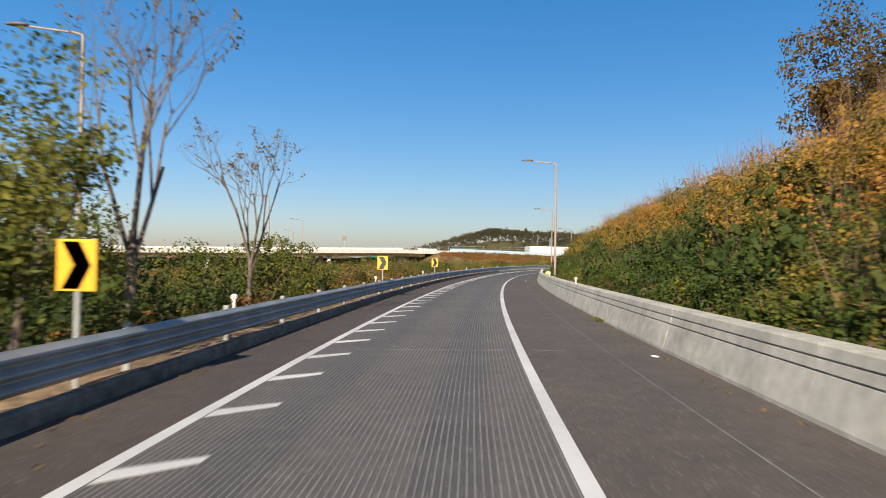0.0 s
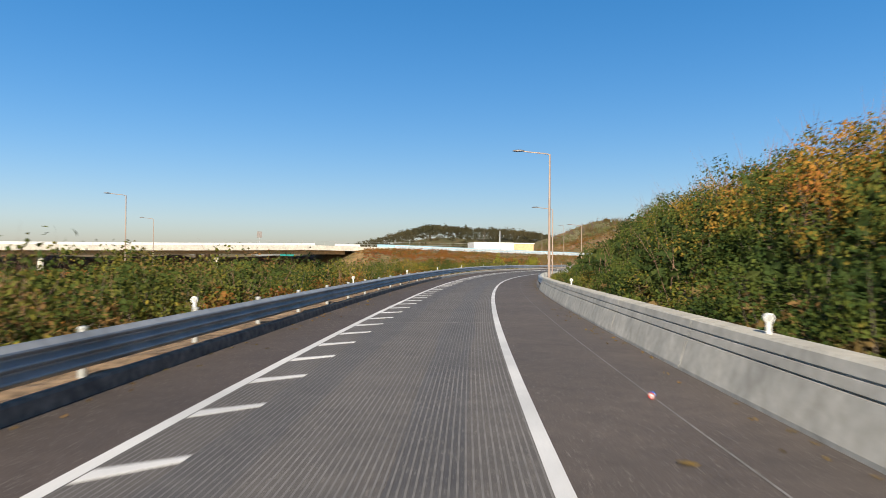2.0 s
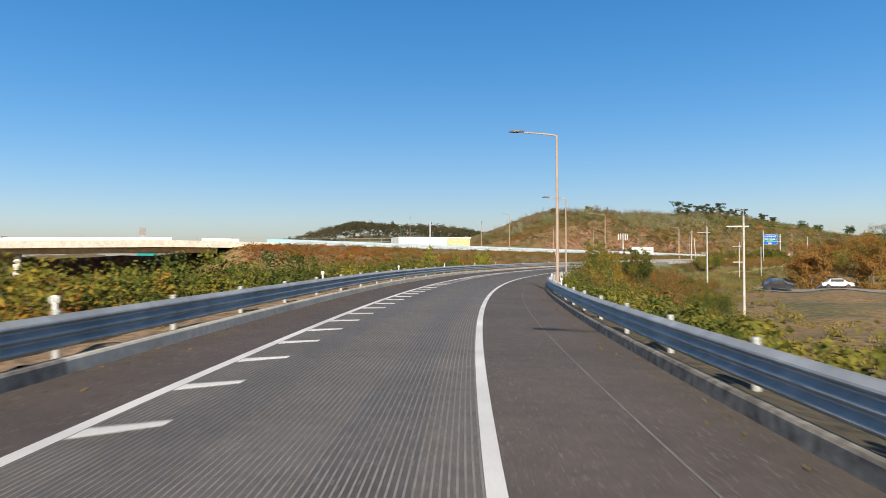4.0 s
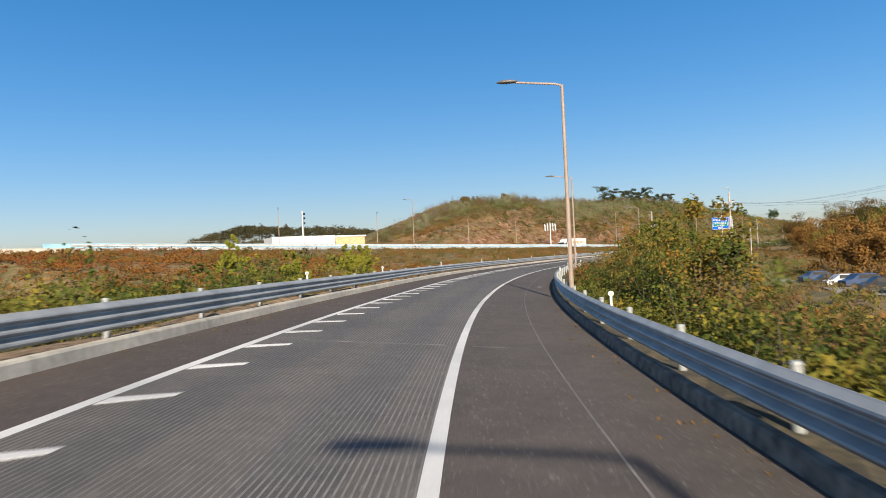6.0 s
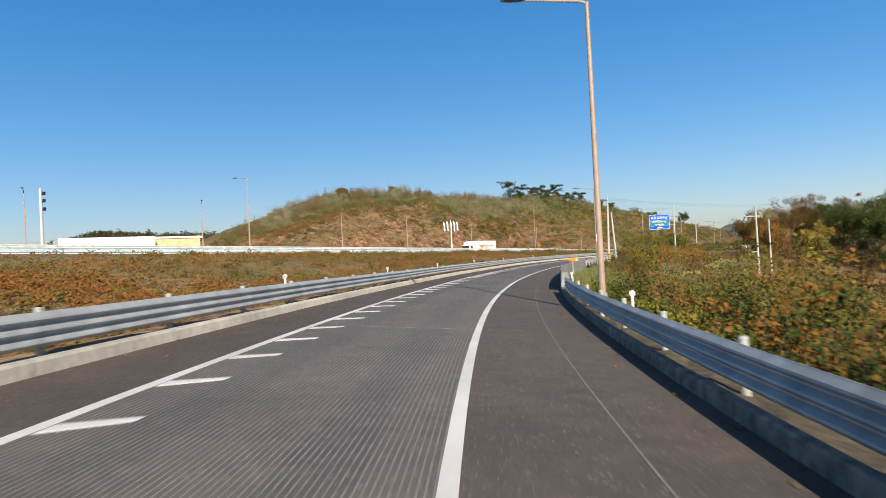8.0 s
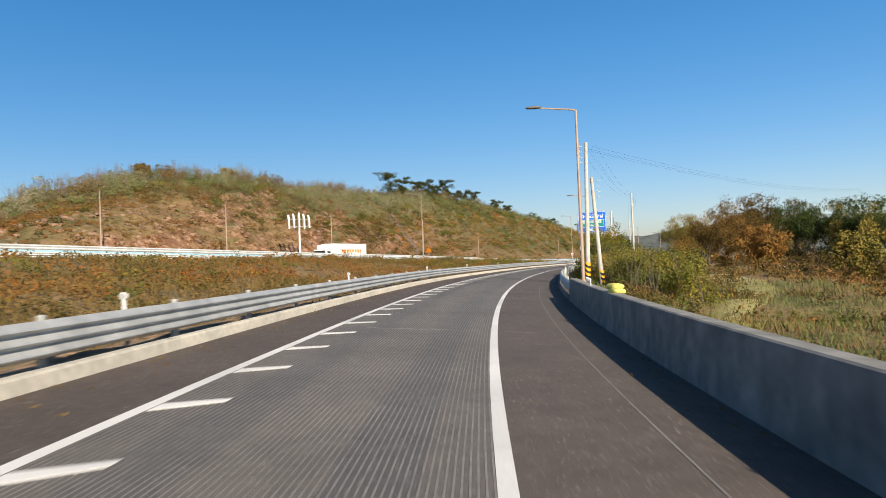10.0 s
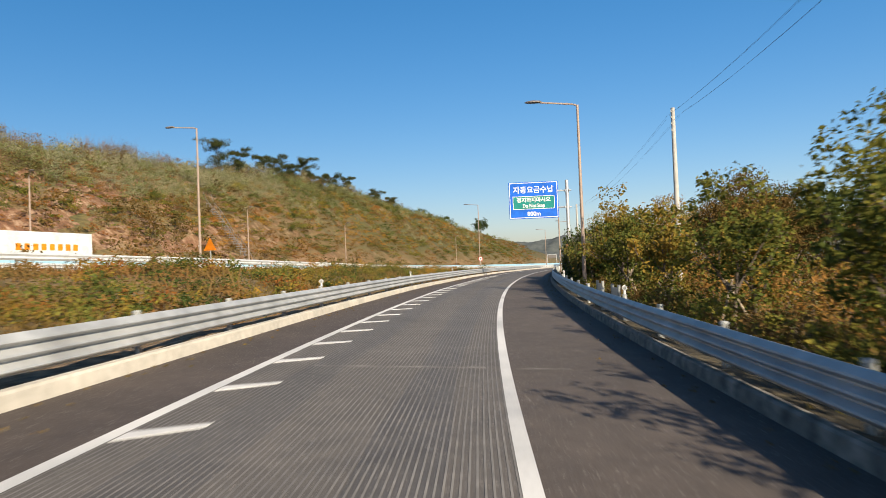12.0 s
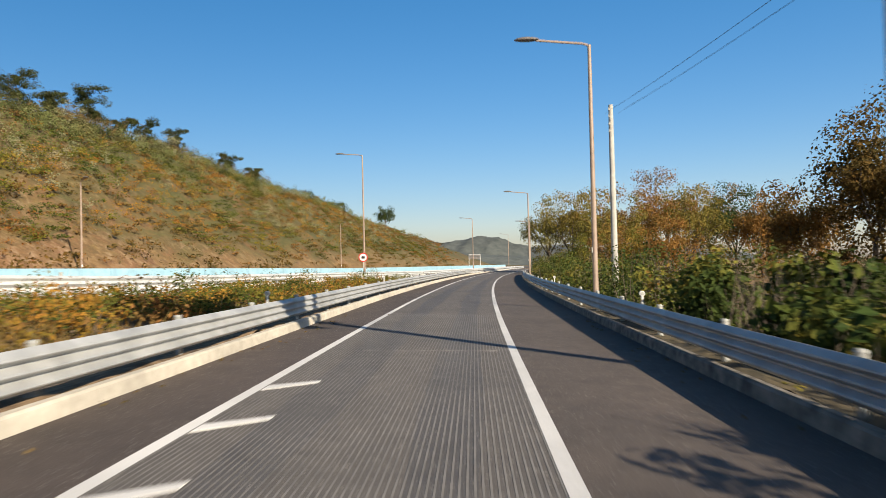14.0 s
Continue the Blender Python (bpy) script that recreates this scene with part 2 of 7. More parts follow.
# ---- the road's line ----
ROAD = [
    (2.39, -39.91, -0.81), (1.29, -19.94, -0.81), (0.91, 0.06, -0.81), (1.24, 20.06, -0.64), (2.09, 40.04, -0.58), (3.43, 59.99,
    -0.47), (5.33, 79.90, -0.18), (7.76, 99.75, 0.62), (10.87, 119.51, 1.64), (14.85, 139.10, 2.85), (19.79, 158.48, 3.97),
    (25.77, 177.57, 4.61), (32.81, 196.28, 4.70), (40.93, 214.56, 4.57), (50.06, 232.35, 4.30), (60.15, 249.61, 4.08), (71.15,
    266.31, 3.95), (82.96, 282.45, 3.83), (95.55, 297.99, 3.77), (108.86, 312.91, 3.16), (122.80, 327.25, 2.43), (137.27, 341.06,
    1.84), (152.17, 354.39, 1.46), (167.39, 367.37, 1.35), (182.78, 380.14, 1.35), (198.37, 392.67, 1.35), (214.15, 404.96, 1.35),
    (230.13, 416.99, 1.35), (246.29, 428.78, 1.35), (262.62, 440.32, 1.35), (279.08, 451.68, 1.35), (295.63, 462.91, 1.35),
    (312.25, 474.03, 1.35), (328.92, 485.08, 1.35), (345.63, 496.07, 1.35),
]


def catmull(rows, step=1.0):
    """A dense line through the rows; rows are 20 m apart."""
    p = np.array(rows)
    p = np.vstack([2 * p[0] - p[1], p, 2 * p[-1] - p[-2]])
    out = []
    for i in range(1, len(p) - 2):
        a, b, c, d = p[i - 1:i + 3]
        for f in np.arange(0, 1, step / 20.0):
            out.append(0.5 * (2 * b + (c - a) * f + (2 * a - 5 * b + 4 * c - d) * f * f + (3 * b - a - 3 * c + d) * f ** 3))
    return np.array(out)


S0 = -40.0
LINE = catmull(ROAD)                      # one row a metre, from S0 on: the right edge line
NS = len(LINE)
TAN_V = np.gradient(LINE[:, :2], axis=0)
TAN_V /= np.linalg.norm(TAN_V, axis=1)[:, None]
S_END = S0 + NS - 2


def line_at(s):
    k = np.clip(np.asarray(s, float) - S0, 0, NS - 1.001)
    i = k.astype(int)
    f = (k - i)[..., None]
    p = LINE[i] * (1 - f) + LINE[i + 1] * f
    t = TAN_V[i] * (1 - f) + TAN_V[i + 1] * f
    return p, t / np.linalg.norm(t, axis=-1)[..., None]


def road_z(s):
    """The road climbs gently towards its end."""
    return np.interp(s, [-40, 80, 140, 200, 260, 290, 320, 350, 380, 410, 440], [0, 0.03, -0.03, -0.1, 0.1, 0.3, 0.56, 0.82, 1.08, 1.24, 1.3])


def rp(s, o, z=0.0):
    """World points at s metres along the road, o metres right of its right edge line, z above the banked road."""
    p, t = line_at(s)
    o = np.asarray(o, float)
    return np.stack([p[..., 0] + t[..., 1] * o, p[..., 1] - t[..., 0] * o,
                     -o * np.tan(np.radians(p[..., 2])) + z + road_z(np.asarray(s, float))], -1)


def heading(s):
    t = line_at(np.array(float(s)))[1]
    return math.degrees(math.atan2(-t[0], t[1]))


def road_so(x, y):
    """The nearest s and the offset o of places in the plan."""
    x, y = np.ravel(x), np.ravel(y)
    s, o = np.empty(len(x)), np.empty(len(x))
    q = LINE[::3, :2]
    for k in range(0, len(x), 20000):
        xx, yy = x[k:k + 20000], y[k:k + 20000]
        i = np.argmin((xx[:, None] - q[:, 0]) ** 2 + (yy[:, None] - q[:, 1]) ** 2, axis=1) * 3
        dx, dy = xx - LINE[i, 0], yy - LINE[i, 1]
        s[k:k + 20000] = S0 + i + dx * TAN_V[i, 0] + dy * TAN_V[i, 1]
        o[k:k + 20000] = dx * TAN_V[i, 1] - dy * TAN_V[i, 0]
    return s, o


def lane_w(s):
    return np.interp(s, [20, 67, 87, 145, 164, 204, 330, 382, 417], [3.68, 3.66, 3.62, 3.74, 3.66, 3.63, 3.63, 3.54, 3.5])


def kerb_l(s):
    """Offset of the left kerb's face."""
    return np.interp(s, [20, 66, 86, 150, 165, 181, 208, 285, 333, 352, 384, 417],
                     [-5.05, -5.2, -5.25, -5.35, -5.22, -5.2, -5.2, -5.2, -5.2, -5.1, -5.05, -5.0])


def kerb_r(s):
    return np.interp(s, [25, 67, 86, 143, 161, 201, 278, 305, 329, 382, 415], [2.56, 2.48, 2.54, 2.92, 2.8, 2.85, 2.6, 2.66, 2.57, 2.62, 2.57])


# the main road beyond: a runs along it, b across
HU, HN = np.array([0.841, 0.541]), np.array([-0.541, 0.841])


def hw(a, b, z=0.0):
    return (*(a * HU + b * HN), z)


def hw_z(a):
    return np.interp(a, [40, 90, 126, 160, 243, 267, 309, 356, 420, 520], [4.0, 4.7, 5.35, 5.1, 3.75, 3.35, 2.7, 1.75, 1.35, 1.3])


def smooth(lo, hi, v):
    t = np.clip((v - lo) / (hi - lo), 0, 1)
    return t * t * (3 - 2 * t)


def wave(x, y, size, seed=0.0):
    """Cheap smooth unevenness, about -1 to 1."""
    k = 2 * np.pi / size
    return (np.sin(k * x + 1.7 * np.sin(k * 0.7 * y + seed)) + np.sin(k * 0.83 * y + 1.9 * np.sin(k * 0.61 * x + seed * 1.7) + seed)) / 2


def far_drop(s, o):
    """How far the fields beyond the last bend lie below the verge."""
    return 3.6 * smooth(16, 60, o) * smooth(235, 265, s) * smooth(440, 405, s)


def ground_z(x, y):
    x, y = np.ravel(np.asarray(x, float)), np.ravel(np.asarray(y, float))
    s, o = road_so(x, y)
    a, b = x * HU[0] + y * HU[1], x * HN[0] + y * HN[1]
    kl, kr = kerb_l(s), kerb_r(s)
    bank = np.tan(np.radians(line_at(s)[0][:, 2]))
    edge = -np.clip(o, kl - 1.5, kr + 1.5) * bank + road_z(s)
    dl, dr = kl - o, o - kr
    z = edge - 0.35
    # left of the road: a shallow dip, then the bank of the main road
    low = edge - 1.1 * smooth(1.0, 7.0, dl) - 0.9 * smooth(8, 25, dl) + 0.35 * wave(x, y, 11) * smooth(2, 8, dl)
    field = hw_z(a) - 0.15 - np.interp(a, [120, 200, 250, 330], [0.16, 0.12, 0.08, 0.07]) * np.clip(234.5 - b, 0, 400)
    field = field + 0.5 * wave(x, y, 23, 4.0) * smooth(232, 222, b)
    opening = smooth(141, 128, a)
    field = field - opening * 9
    left = np.maximum(low, field)
    ridge = np.interp(a, [225, 252, 264, 274, 286, 305, 355, 385, 410, 445, 484, 537, 640, 760], [2.5, 5.0, 9.0, 12.0, 15.6, 20.4, 21.0, 21.4, 22.8, 22.4, 20.0, 17.2, 13, 4])
    ridge = ridge + 1.0 * wave(x, y, 37) + 0.5 * wave(x, y, 13, 2.0)
    cut = hw_z(a) + 0.2 + np.interp(a, [350, 405, 480, 560], [0.7, 0.9, 0.88, 0.75]) * (b - 257.5) + (0.9 * wave(x, y, 17, 1.0) + 0.5 * wave(x, y, 7, 2.5)) * smooth(258, 265, b)
    up = -np.log(np.exp(-np.clip(cut, -5, 60) / 1.6) + np.exp(-ridge / 1.6)) * 1.6
    up = up - 0.4 * np.clip(b - 302, 0, 1e9)
    left = np.where(b > 256.5, np.maximum(up, -2.0 - 3 * smooth(300, 420, b)), left)
    left = np.where((b > 234.5) & (b <= 256.5), hw_z(a) - 0.2 - opening * 9, left)
    left = np.where(b > 256.5, left, np.minimum(left, edge - 0.3 + 0.32 * np.clip(dl - 1.6, 0, 1e9)))
    z = np.where(dl > 0, left * smooth(0, 0.5, dl) + z * (1 - smooth(0, 0.5, dl)), z)
    # right of the road: a wooded bank, then lower land
    bankz = edge + np.minimum(0.62 * np.clip(dr - 0.9, 0, 99), np.interp(s, [25, 60, 90], [4.5, 3.6, 2.9])) + 0.4 * wave(x, y, 9, 3.0) * smooth(1.5, 4, dr)
    drop = np.interp(s, [100, 130, 190, 208, 235, 262, 325, 345], [0.5, 4.6, 4.2, 3.3, 2.6, 2.6, 2.6, 1.2])
    lowr = edge - drop * smooth(1.2, 9.0, dr) + 0.3 * wave(x, y, 15, 5.0) * smooth(3, 8, dr)
    lowr = lowr - far_drop(s, o)
    w = smooth(118, 98, s)
    right = np.minimum(bankz * w + lowr * (1 - w), edge - 0.3 + 0.8 * np.clip(dr - 1.2, 0, 1e9))
    z = np.where(dr > 0, right * smooth(0, 0.5, dr) + z * (1 - smooth(0, 0.5, dr)), z)
    # distant hills
    for cx, cy, rx, ry, hh, cap in ((36, 900, 120, 80, 32, 1), (170, 940, 140, 80, 24, 1), (-900, 1500, 500, 200, 35, 1)):
        e = np.exp(-(((x - cx) / rx) ** 2 + ((y - cy) / ry) ** 2))
        z = z + hh * e * (1 + 0.12 * wave(x, y, 150, cx))
    return z


# ---- mesh helpers ----
def mesh_of(name, verts, faces, material, smooth_shade=False):
    me = bpy.data.meshes.new(name)
    v, f = np.asarray(verts, np.float32).reshape(-1, 3), np.asarray(faces, np.int32)
    k = f.shape[1]
    me.vertices.add(len(v))
    me.vertices.foreach_set("co", v.ravel())
    me.loops.add(f.size)
    me.loops.foreach_set("vertex_index", f.ravel())
    me.polygons.add(len(f))
    me.polygons.foreach_set("loop_start", np.arange(0, f.size, k, dtype=np.int32))
    me.polygons.foreach_set("use_smooth", np.full(len(f), smooth_shade))
    me.update(calc_edges=True)
    me.materials.append(material)
    return me


def part(name, data, material, parent=None, label=""):
    """One mesh object, from a bmesh or a mesh, under a thing or a part."""
    if isinstance(data, bmesh.types.BMesh):
        me = bpy.data.meshes.new(name)
        bmesh.ops.recalc_face_normals(data, faces=data.faces)
        data.to_mesh(me)
        data.free()
        me.materials.append(material)
        data = me
    ob = new(name, data)
    if parent is not None:
        ob.parent = parent
    return tagged(ob, label)


def sweep(sections, closed=True, cap=True):
    """Verts and quads from a row of equal sections (n x m x 3)."""
    q = np.asarray(sections, float)
    n, m = q.shape[:2]
    faces = []
    for i in range(n - 1):
        for j in range(m if closed else m - 1):
            k = (j + 1) % m
            faces.append((i * m + j, i * m + k, (i + 1) * m + k, (i + 1) * m + j))
    if cap and closed and m == 4:
        faces += [(3, 2, 1, 0), tuple((n - 1) * m + j for j in range(4))]
    return q.reshape(-1, 3), faces


def along(s0, s1, profile, step=2.0, offset=None):
    """A profile of (o, z) carried along the road; offset(s) shifts it sideways."""
    ss = np.linspace(s0, s1, max(2, int(round((s1 - s0) / step)) + 1))
    out = []
    for s in ss:
        d = float(offset(s)) if offset else 0.0
        out.append(rp(np.full(len(profile), s), np.array([o + d for o, _ in profile]), np.array([z for _, z in profile])))
    return out


def box(bm, x0, x1, y0, y1, z0, z1, m=None, bevel=0.0):
    r = bmesh.ops.create_cube(bm, size=1.0)
    mm = Matrix.Translation(((x0 + x1) / 2, (y0 + y1) / 2, (z0 + z1) / 2)) @ Matrix.Diagonal((x1 - x0, y1 - y0, z1 - z0, 1))
    bmesh.ops.transform(bm, matrix=(m @ mm) if m else mm, verts=r["verts"])
    if bevel:
        es = list({e for v in r["verts"] for e in v.link_edges})
        bmesh.ops.bevel(bm, geom=es, offset=bevel, segments=2, affect="EDGES", profile=0.5)
    return bm


def rod(bm, p0, p1, r0, r1=None, n=10):
    """A tapered round bar from p0 to p1."""
    p0, p1 = Vector(p0), Vector(p1)
    d = p1 - p0
    m = Matrix.Translation((p0 + p1) / 2) @ d.to_track_quat("Z", "Y").to_matrix().to_4x4()
    bmesh.ops.create_cone(bm, cap_ends=True, segments=n, radius1=r0, radius2=r0 if r1 is None else r1, depth=d.length, matrix=m)
    return bm


def bm_new():
    return bmesh.new()


def thing(name, m, label, category, group=""):
    ob = new(name)
    ob.matrix_basis = m
    ob.empty_display_size = 0.3
    return tagged(ob, label, category, group)


def at_road(s, o, z=0.0, turn=0.0):
    p = rp(np.array(float(s)), o, z)
    return pose(p[0], p[1], p[2], 0, 0, heading(s) + turn)


# ---- ground: one sheet to the horizon ----
def axis_steps(lo, hi, step, far):
    core = list(np.arange(lo, hi, step))
    a, d = hi, step
    while a < far:
        core.append(a)
        d *= 1.25
        a += d
    a, d = lo - step, step
    while a > -far:
        core.insert(0, a)
        d *= 1.25
        a -= d
    return np.array(core)


def build_ground():
    xs, ys = axis_steps(-60, 330, 2.5, 4500), axis_steps(-30, 520, 2.5, 4500)
    gx, gy = np.meshgrid(xs, ys)
    gz = ground_z(gx, gy)
    v = np.stack([gx.ravel(), gy.ravel(), gz], 1)
    nx, ny = len(xs), len(ys)
    i = (np.arange(ny - 1)[:, None] * nx + np.arange(nx - 1)[None, :]).ravel()
    f = np.stack([i, i + 1, i + nx + 1, i + nx], 1)
    me = mesh_of("ground", v, f, SOIL, True)
    return tagged(new("ground", me), "earth and dry grass verge with scrubby slopes", "ground", kind="structure")


def soil_material():
    m, n, l, b = shader("soil", 0.95)
    w, g, q = noise_node(n, l, 0.07, 5.0), noise_node(n, l, 1.3, 5.0), noise_node(n, l, 14.0, 3.0)
    r1 = ramp_node(n, [(0.3, (0.1, 0.1, 0.036)), (0.5, (0.21, 0.145, 0.062)), (0.7, (0.27, 0.155, 0.068))])
    l.new(w.outputs["Fac"], r1.inputs[0])
    r2 = ramp_node(n, [(0.35, (0.46, 0.46, 0.46)), (0.65, (1.05, 1.0, 0.92))])
    l.new(g.outputs["Fac"], r2.inputs[0])
    c = mixed(n, l, r1.outputs[0], r2.outputs[0], 1.0, "MULTIPLY")
    r3 = ramp_node(n, [(0.3, (0.75, 0.75, 0.75)), (0.7, (1.2, 1.2, 1.2))])
    l.new(q.outputs["Fac"], r3.inputs[0])
    c = mixed(n, l, c, r3.outputs[0], 1.0, "MULTIPLY")
    # broken rock shows where the ground is steep
    geo = n.new("ShaderNodeNewGeometry")
    sep = n.new("ShaderNodeSeparateXYZ")
    l.new(geo.outputs["True Normal"], sep.inputs[0])
    steep = ramp_node(n, [(0.72, (1, 1, 1)), (0.86, (0, 0, 0))])
    l.new(sep.outputs[2], steep.inputs[0])
    across = n.new("ShaderNodeVectorMath")
    across.operation = "DOT_PRODUCT"
    l.new(geo.outputs["Position"], across.inputs[0])
    across.inputs[1].default_value = (-0.541, 0.841, 0)
    side = n.new("ShaderNodeMath")
    side.operation = "GREATER_THAN"
    side.inputs[1].default_value = 256.0
    l.new(across.outputs["Value"], side.inputs[0])
    rocky = n.new("ShaderNodeMath")
    rocky.operation = "MULTIPLY"
    l.new(steep.outputs[0], rocky.inputs[0])
    l.new(side.outputs[0], rocky.inputs[1])
    run = n.new("ShaderNodeVectorMath")
    run.operation = "DOT_PRODUCT"
    l.new(geo.outputs["Position"], run.inputs[0])
    run.inputs[1].default_value = (0.841, 0.541, 0)
    grassy = n.new("ShaderNodeMapRange")
    grassy.inputs[1].default_value, grassy.inputs[2].default_value = 360.0, 430.0
    grassy.inputs[3].default_value, grassy.inputs[4].default_value = 1.0, 0.35
    l.new(run.outputs["Value"], grassy.inputs[0])
    bare = n.new("ShaderNodeMath")
    bare.operation = "MULTIPLY"
    l.new(rocky.outputs[0], bare.inputs[0])
    l.new(grassy.outputs[0], bare.inputs[1])
    rocky = bare
    rk = noise_node(n, l, 0.9, 8.0, 0.7)
    r4 = ramp_node(n, [(0.32, (0.085, 0.036, 0.02)), (0.5, (0.2, 0.092, 0.05)), (0.66, (0.42, 0.28, 0.19))])
    l.new(rk.outputs["Fac"], r4.inputs[0])
    c = mixed(n, l, c, r4.outputs[0], rocky.outputs[0])
    # matted grass and herbs on the younger slope
    h1, h2 = noise_node(n, l, 0.22, 6.0, 0.7), noise_node(n, l, 3.5, 6.0, 0.75)
    r5 = ramp_node(n, [(0.34, (0.045, 0.062, 0.018)), (0.48, (0.082, 0.088, 0.027)), (0.58, (0.14, 0.095, 0.036)), (0.68, (0.22, 0.1, 0.045))])
    l.new(h1.outputs["Fac"], r5.inputs[0])
    r6 = ramp_node(n, [(0.32, (0.3, 0.33, 0.3)), (0.68, (0.98, 0.95, 0.84))])
    l.new(h2.outputs["Fac"], r6.inputs[0])
    herb = mixed(n, l, r5.outputs[0], r6.outputs[0], 1.0, "MULTIPLY")
    young = n.new("ShaderNodeMapRange")
    young.inputs[1].default_value, young.inputs[2].default_value = 340.0, 420.0
    young.inputs[3].default_value, young.inputs[4].default_value = 0.2, 0.85
    l.new(run.outputs["Value"], young.inputs[0])
    cover = n.new("ShaderNodeMath")
    cover.operation = "MULTIPLY"
    # bare earth is left along the foot of the slope
    foot = n.new("ShaderNodeMath")
    foot.operation = "MULTIPLY_ADD"
    foot.inputs[1].default_value = 14.0
    l.new(h1.outputs["Fac"], foot.inputs[0])
    l.new(across.outputs["Value"], foot.inputs[2])
    grown = n.new("ShaderNodeMapRange")
    grown.inputs[1].default_value, grown.inputs[2].default_value = 266.5, 271.0
    grown.inputs[3].default_value, grown.inputs[4].default_value = 0.15, 1.0
    l.new(foot.outputs[0], grown.inputs[0])
    l.new(young.outputs[0], cover.inputs[0])
    l.new(grown.outputs[0], cover.inputs[1])
    both = n.new("ShaderNodeMath")
    both.operation = "MULTIPLY"
    l.new(cover.outputs[0], both.inputs[0])
    l.new(side.outputs[0], both.inputs[1])
    cover = both
    c = mixed(n, l, c, herb, cover.outputs[0])
    l.new(c, b.inputs["Base Color"])
    bp = n.new("ShaderNodeBump")
    bp.inputs["Strength"].default_value, bp.inputs["Distance"].default_value = 0.6, 0.12
    l.new(g.outputs["Fac"], bp.inputs["Height"])
    l.new(bp.outputs[0], b.inputs["Normal"])
    return m


SOIL = soil_material()
build_ground()


# ---- the slip road ----
def ribbon_mesh(name, s0, s1, left, right, z, material, step=2.0):
    """A flat strip between two offsets, which may be functions of s."""
    ss = np.arange(s0, s1 + 0.01, step)
    lo = left(ss) if callable(left) else np.full(len(ss), left)
    hi = right(ss) if callable(right) else np.full(len(ss), right)
    a, b = rp(ss, lo, z), rp(ss, hi, z)
    v = np.stack([a, b], 1).reshape(-1, 3)
    i = np.arange(len(ss) - 1) * 2
    return mesh_of(name, v, np.stack([i, i + 1, i + 3, i + 2], 1), material)


